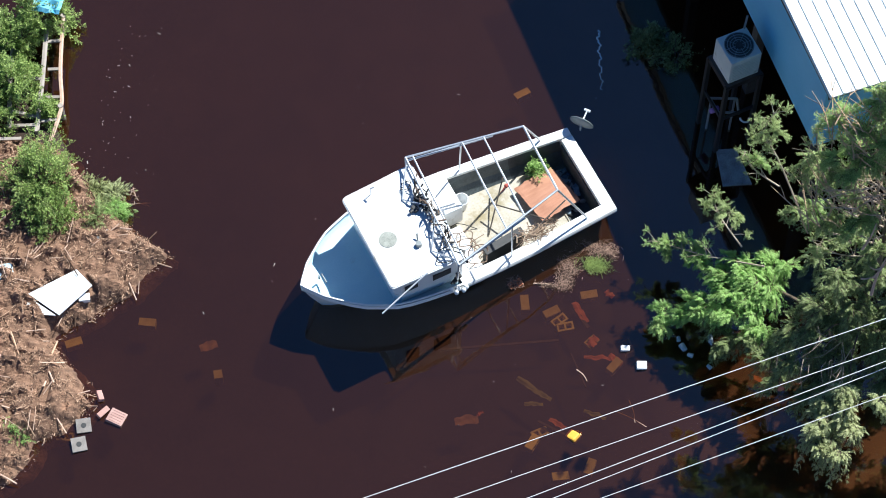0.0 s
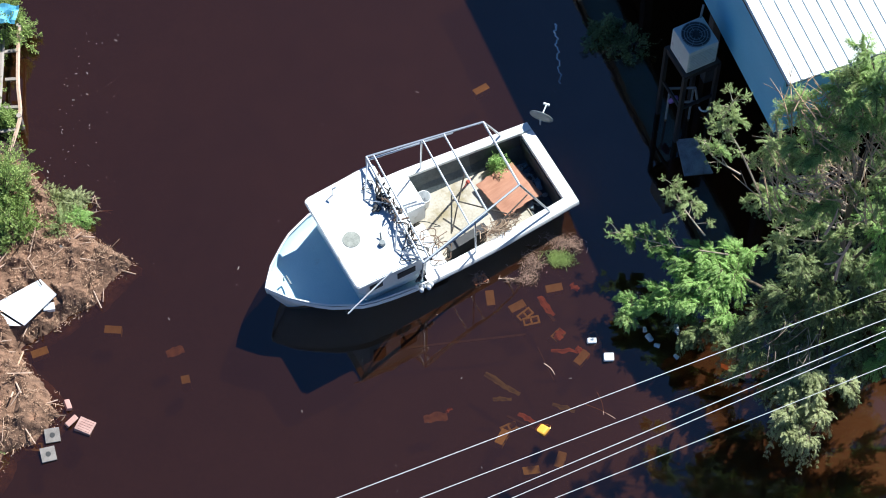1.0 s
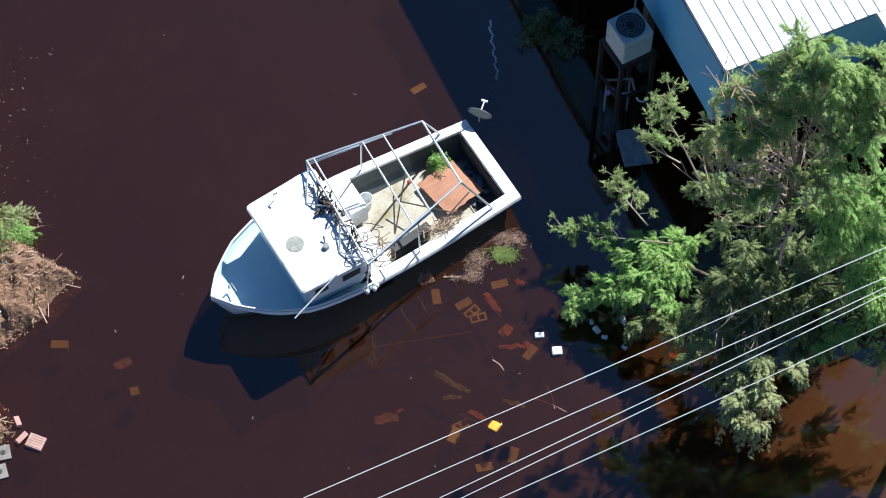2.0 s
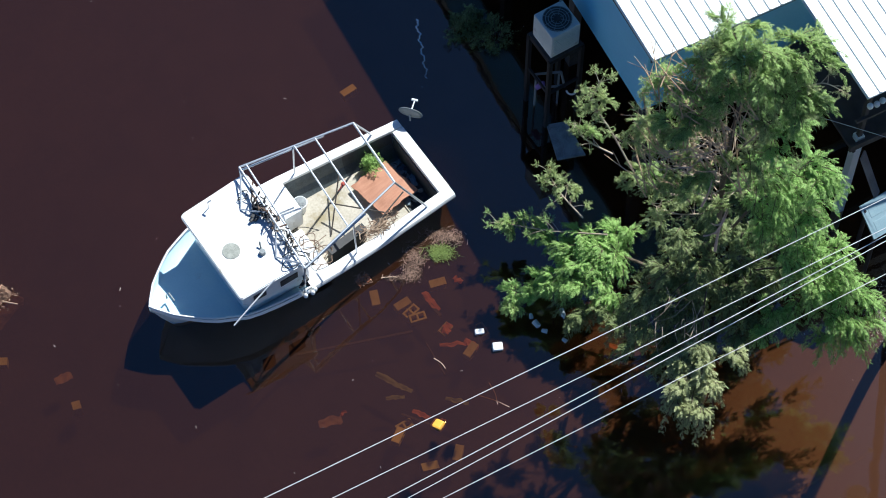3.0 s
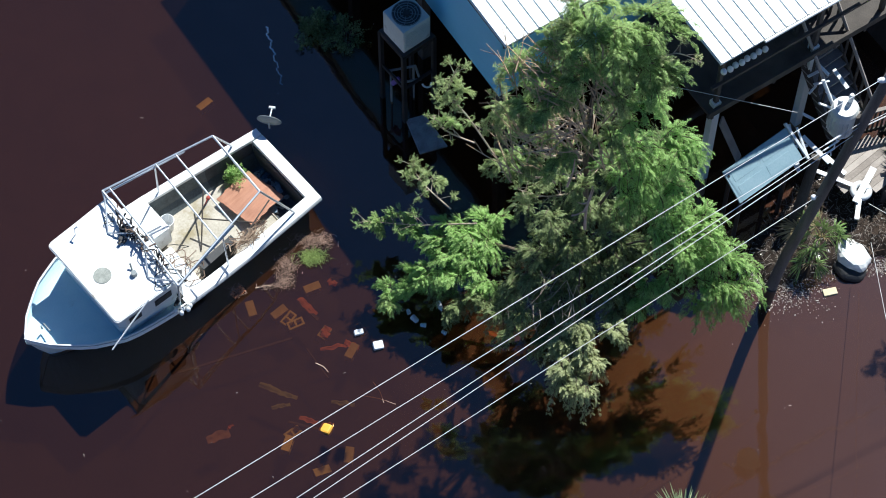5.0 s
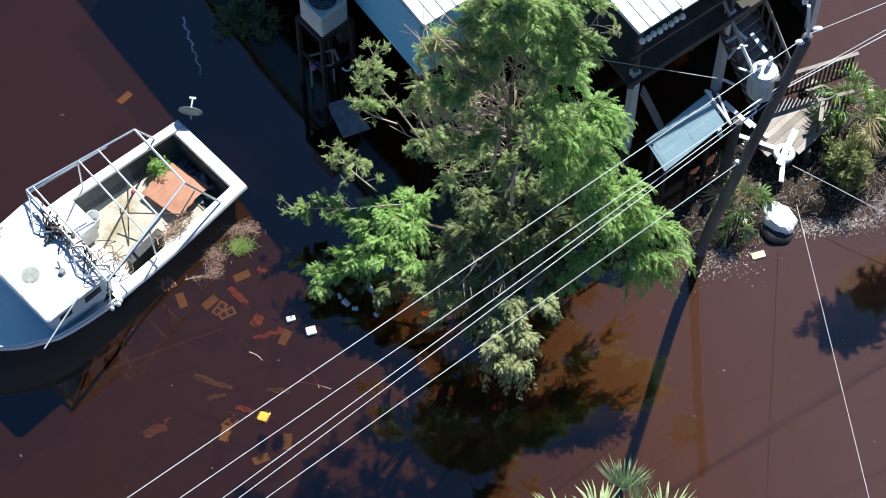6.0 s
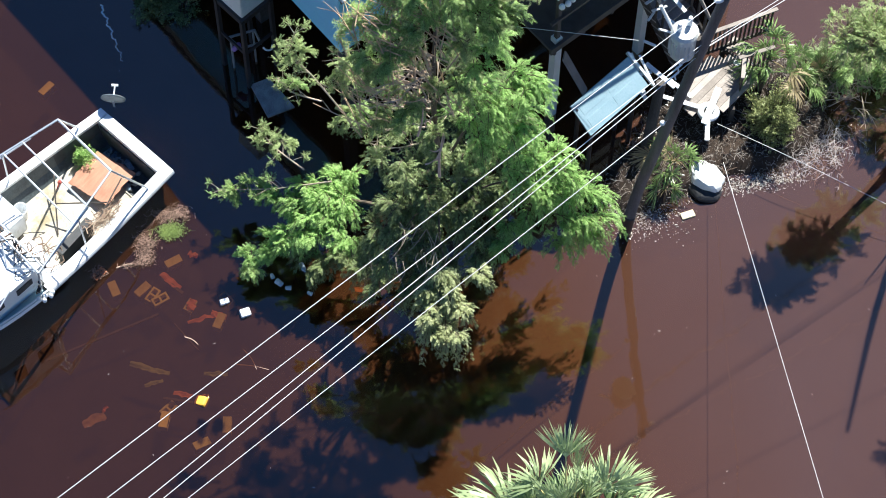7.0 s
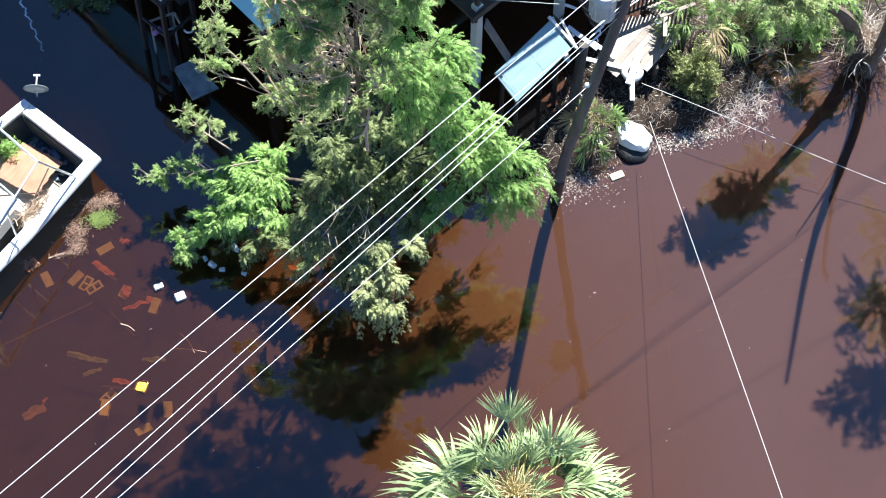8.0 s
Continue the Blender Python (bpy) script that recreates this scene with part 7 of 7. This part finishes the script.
# pale bits laid along the wet shore where sun glints sparkle
for k in range(2600):
    cx, cy, sx, sy = ((8.30, -1.10, 0.40, 0.36), (8.75, -1.55, 0.45, 0.28), (12.7, -0.40, 0.40, 0.4), (8.30, -1.10, 0.30, 0.30), (12.9, -0.2, 0.3, 0.3), (11.3, -1.10, 0.6, 0.12))[min(k % 11, 5) if k % 3 else k % 2]
    P.append((rng.normal(cx, sx), rng.normal(cy, sy), 0.004 + 0.02 * rng.random()))
    L.append(0.010 + 0.05 * rng.random() ** 3)
    Wd.append(rng.uniform(0.006, 0.020))
flecks = surface("pale_fleck", (0.30, 0.26, 0.22), (0.62, 0.58, 0.52), 3, 40, 0.8, 0.1, per_island=0.6)
shreds("floating_flecks", P, L, Wd, flecks, "pale floating litter, and pale bits standing in for glints near shore", 0.0)
# white streak modelled in place of a glint on the water
ob = tagged(new("foam_line"), "thin broken white line standing in for a glint on the water", "foam")
bm = BM()
hose(bm, [(-2.25 + 0.33 * f + 0.03 * math.sin(f * 31) + 0.02 * math.sin(f * 83), 5.75 - 1.55 * f, 0.001) for f in [i / 40 for i in range(41)]], 0.022, 4, 0.005)
part("streak", bm, M["porcelain"], ob)
# dark leaf colour carries the house's shade on these weeds
shrub("waterside_weed", (-0.45, 5.35, -0.1), 0.55, 0.5, "leaf_dark", "weeds beside the house, its shade put into their dark leaf colour", 34, 0.16)
shrub("waterside_weed", (-1.1, 5.6, -0.1), 0.45, 0.4, "leaf_dark", "weeds beside the house, its shade put into their dark leaf colour", 40, 0.2)
shrub("cockpit_weed", (-3.02, 1.72, 0.18), 0.22, 0.3, "leaf_bright", "bright green weed caught in the boat's cockpit", 26, 0.16)
M["red_rag"] = surface("sodden_red_cloth", (0.52, 0.14, 0.06), (0.85, 0.34, 0.16), 5, 40, 0.8, 0.3)
RED, PALE = "red rag drifting just under the surface", "pale grass drifting under the surface"
for x, y, s, rz, lab, mt in ((-1.52, -1.32, (0.55, 0.16, 0.04), 128, RED, "red_rag"), (-0.98, -0.78, (0.22, 0.14, 0.03), 150, RED, "red_rag"), (-0.98, -2.31, (0.62, 0.10, 0.03), 8, RED, "red_rag"), (-0.61, -2.28, (0.34, 0.14, 0.03), -30, RED, "red_rag"), (-3.22, -4.04, (0.16, 0.07, 0.03), 60, RED, "red_rag"),
                             (-3.47, -4.24, (0.50, 0.22, 0.02), 20, RED, "brick"), (-1.59, -3.98, (0.40, 0.12, 0.03), -25, RED, "red_rag"), (2.58, -2.17, (0.55, 0.14, 0.03), 5, RED, "red_rag"), (-9.15, -3.55, (0.38, 0.22, 0.02), 30, RED, "brick"), (-1.15, -1.95, (0.26, 0.2, 0.03), 70, RED, "red_rag"),
                             (-2.32, -3.22, (0.60, 0.14, 0.02), -25, PALE, "leaf_pale"), (-2.01, -3.38, (0.45, 0.12, 0.02), -20, PALE, "leaf_pale"), (-2.15, -3.62, (0.40, 0.10, 0.02), 10, PALE, "leaf_pale"), (-0.85, -3.62, (0.5, 0.10, 0.02), -10, PALE, "leaf_pale")):
    ob = tagged(new("sunken_rag" if lab == RED else "sunken_grass"), lab, "rag" if lab == RED else "grass", "drifting litter")
    ob.matrix_world = pose(x, y, -0.08, 0, 0, rz)
    bm = BM()
    g = [[bm.verts.new((s[0] * (i / 8 - 0.5), s[1] * (j / 4 - 0.5) * (1 - 0.5 * abs(i / 8 - 0.5)) + 0.06 * noise.noise(Vector((i * 0.5, x, 1))), 0.04 * noise.noise(Vector((i * 0.4, j * 0.5, x))))) for i in range(9)] for j in range(5)]
    for a, c in zip(g, g[1:]):
        for i in range(8):
            bm.faces.new((a[i], a[i + 1], c[i + 1], c[i]))
    part("cloth", bm, M[mt], ob)

rag = tagged(new("orange_rag"), "crumpled orange cloth afloat at the edge of the drift", "rag")
rag.matrix_world = pose(-3.0, -0.95, 0.03, 0, 0, 40)
bm = BM()
g = [[bm.verts.new((0.035 * i - 0.16, 0.03 * j - 0.10, 0.07 * noise.noise(Vector((i * 0.7, j * 0.7, 3))))) for i in range(10)] for j in range(7)]
for p, q in zip(g, g[1:]):
    for i in range(9):
        bm.faces.new((p[i], p[i + 1], q[i + 1], q[i]))
part("cloth", bm, surface("orange_cloth", (0.46, 0.17, 0.07), (0.68, 0.30, 0.15), 6, 50, 0.85, 0.3), rag)
for x, y, rz, sz in ((0.74, -1.80, 30, 0.12), (0.92, -1.95, 75, 0.09), (0.62, -1.62, 10, 0.08), (1.35, -2.15, 50, 0.08)):
    can = tagged(new("dented_can"), "dented pale can bobbing by the branches", "can", "floating cans")
    can.matrix_world = pose(x, y, 0.02, 80, 10, rz)
    bm = BM()
    bmesh.ops.create_cone(bm, cap_ends=True, segments=14, radius1=sz * 0.5, radius2=sz * 0.46, depth=sz * 1.3)
    for v in bm.verts:
        v.co += Vector((0.2, 0.1, 0)) * sz * noise.noise(v.co * 30)
    part("shell", bm, M["whitepaint"], can)
for a, c, r in (((-1.39, -2.71, 0.0), (-1.13, -2.95, 0.03), 0.012), ((-0.45, -3.5, -0.02), (0.25, -3.75, 0.0), 0.012), ((-2.62, -0.87, 0.01), (-2.25, -0.84, 0.03), 0.016), ((-0.2, -3.2, -0.03), (0.0, -3.7, 0.0), 0.01)):
    st = thing("drift_stick", Matrix.Translation(a), "thin bare stick floating in the flood", "stick", "floating sticks")
    bm = BM()
    d = Vector(c) - Vector(a)
    hose(bm, bezier([(0, 0, 0), d * 0.5 + Vector((0.03, 0.02, 0)), d], 6), r, 5, r * 0.5)
    part("shaft", bm, M["split"], st)


# ---- a tall tree beyond the yard, whose shade and mirror image reach the water ----
far_tree = thing("tall_tree", Matrix(), "tall bare-trunked tree with a feathery crown", "tree")
bm = BM()
hose(bm, bezier([(19.13, -2.45, -0.8), (18.23, -2.55, 3.5), (16.83, -3.05, 6.4)], 16), 0.22, 10, 0.06)
part("trunk", bm, M["bark"], far_tree)
for row in ((16.63, -3.05, 6.7, 1.35, 1.2, "leaf_dull", 210), (17.53, -5.25, 6.2, 1.3, 1.3, "leaf_dull", 210), (16.38, -4.05, 5.2, 0.8, 0.9, "leaf_dull", 100), (17.3, -1.4, 6.6, 1.2, 1.1, "leaf_dull", 150)):
    plume_clump(far_tree, *row)
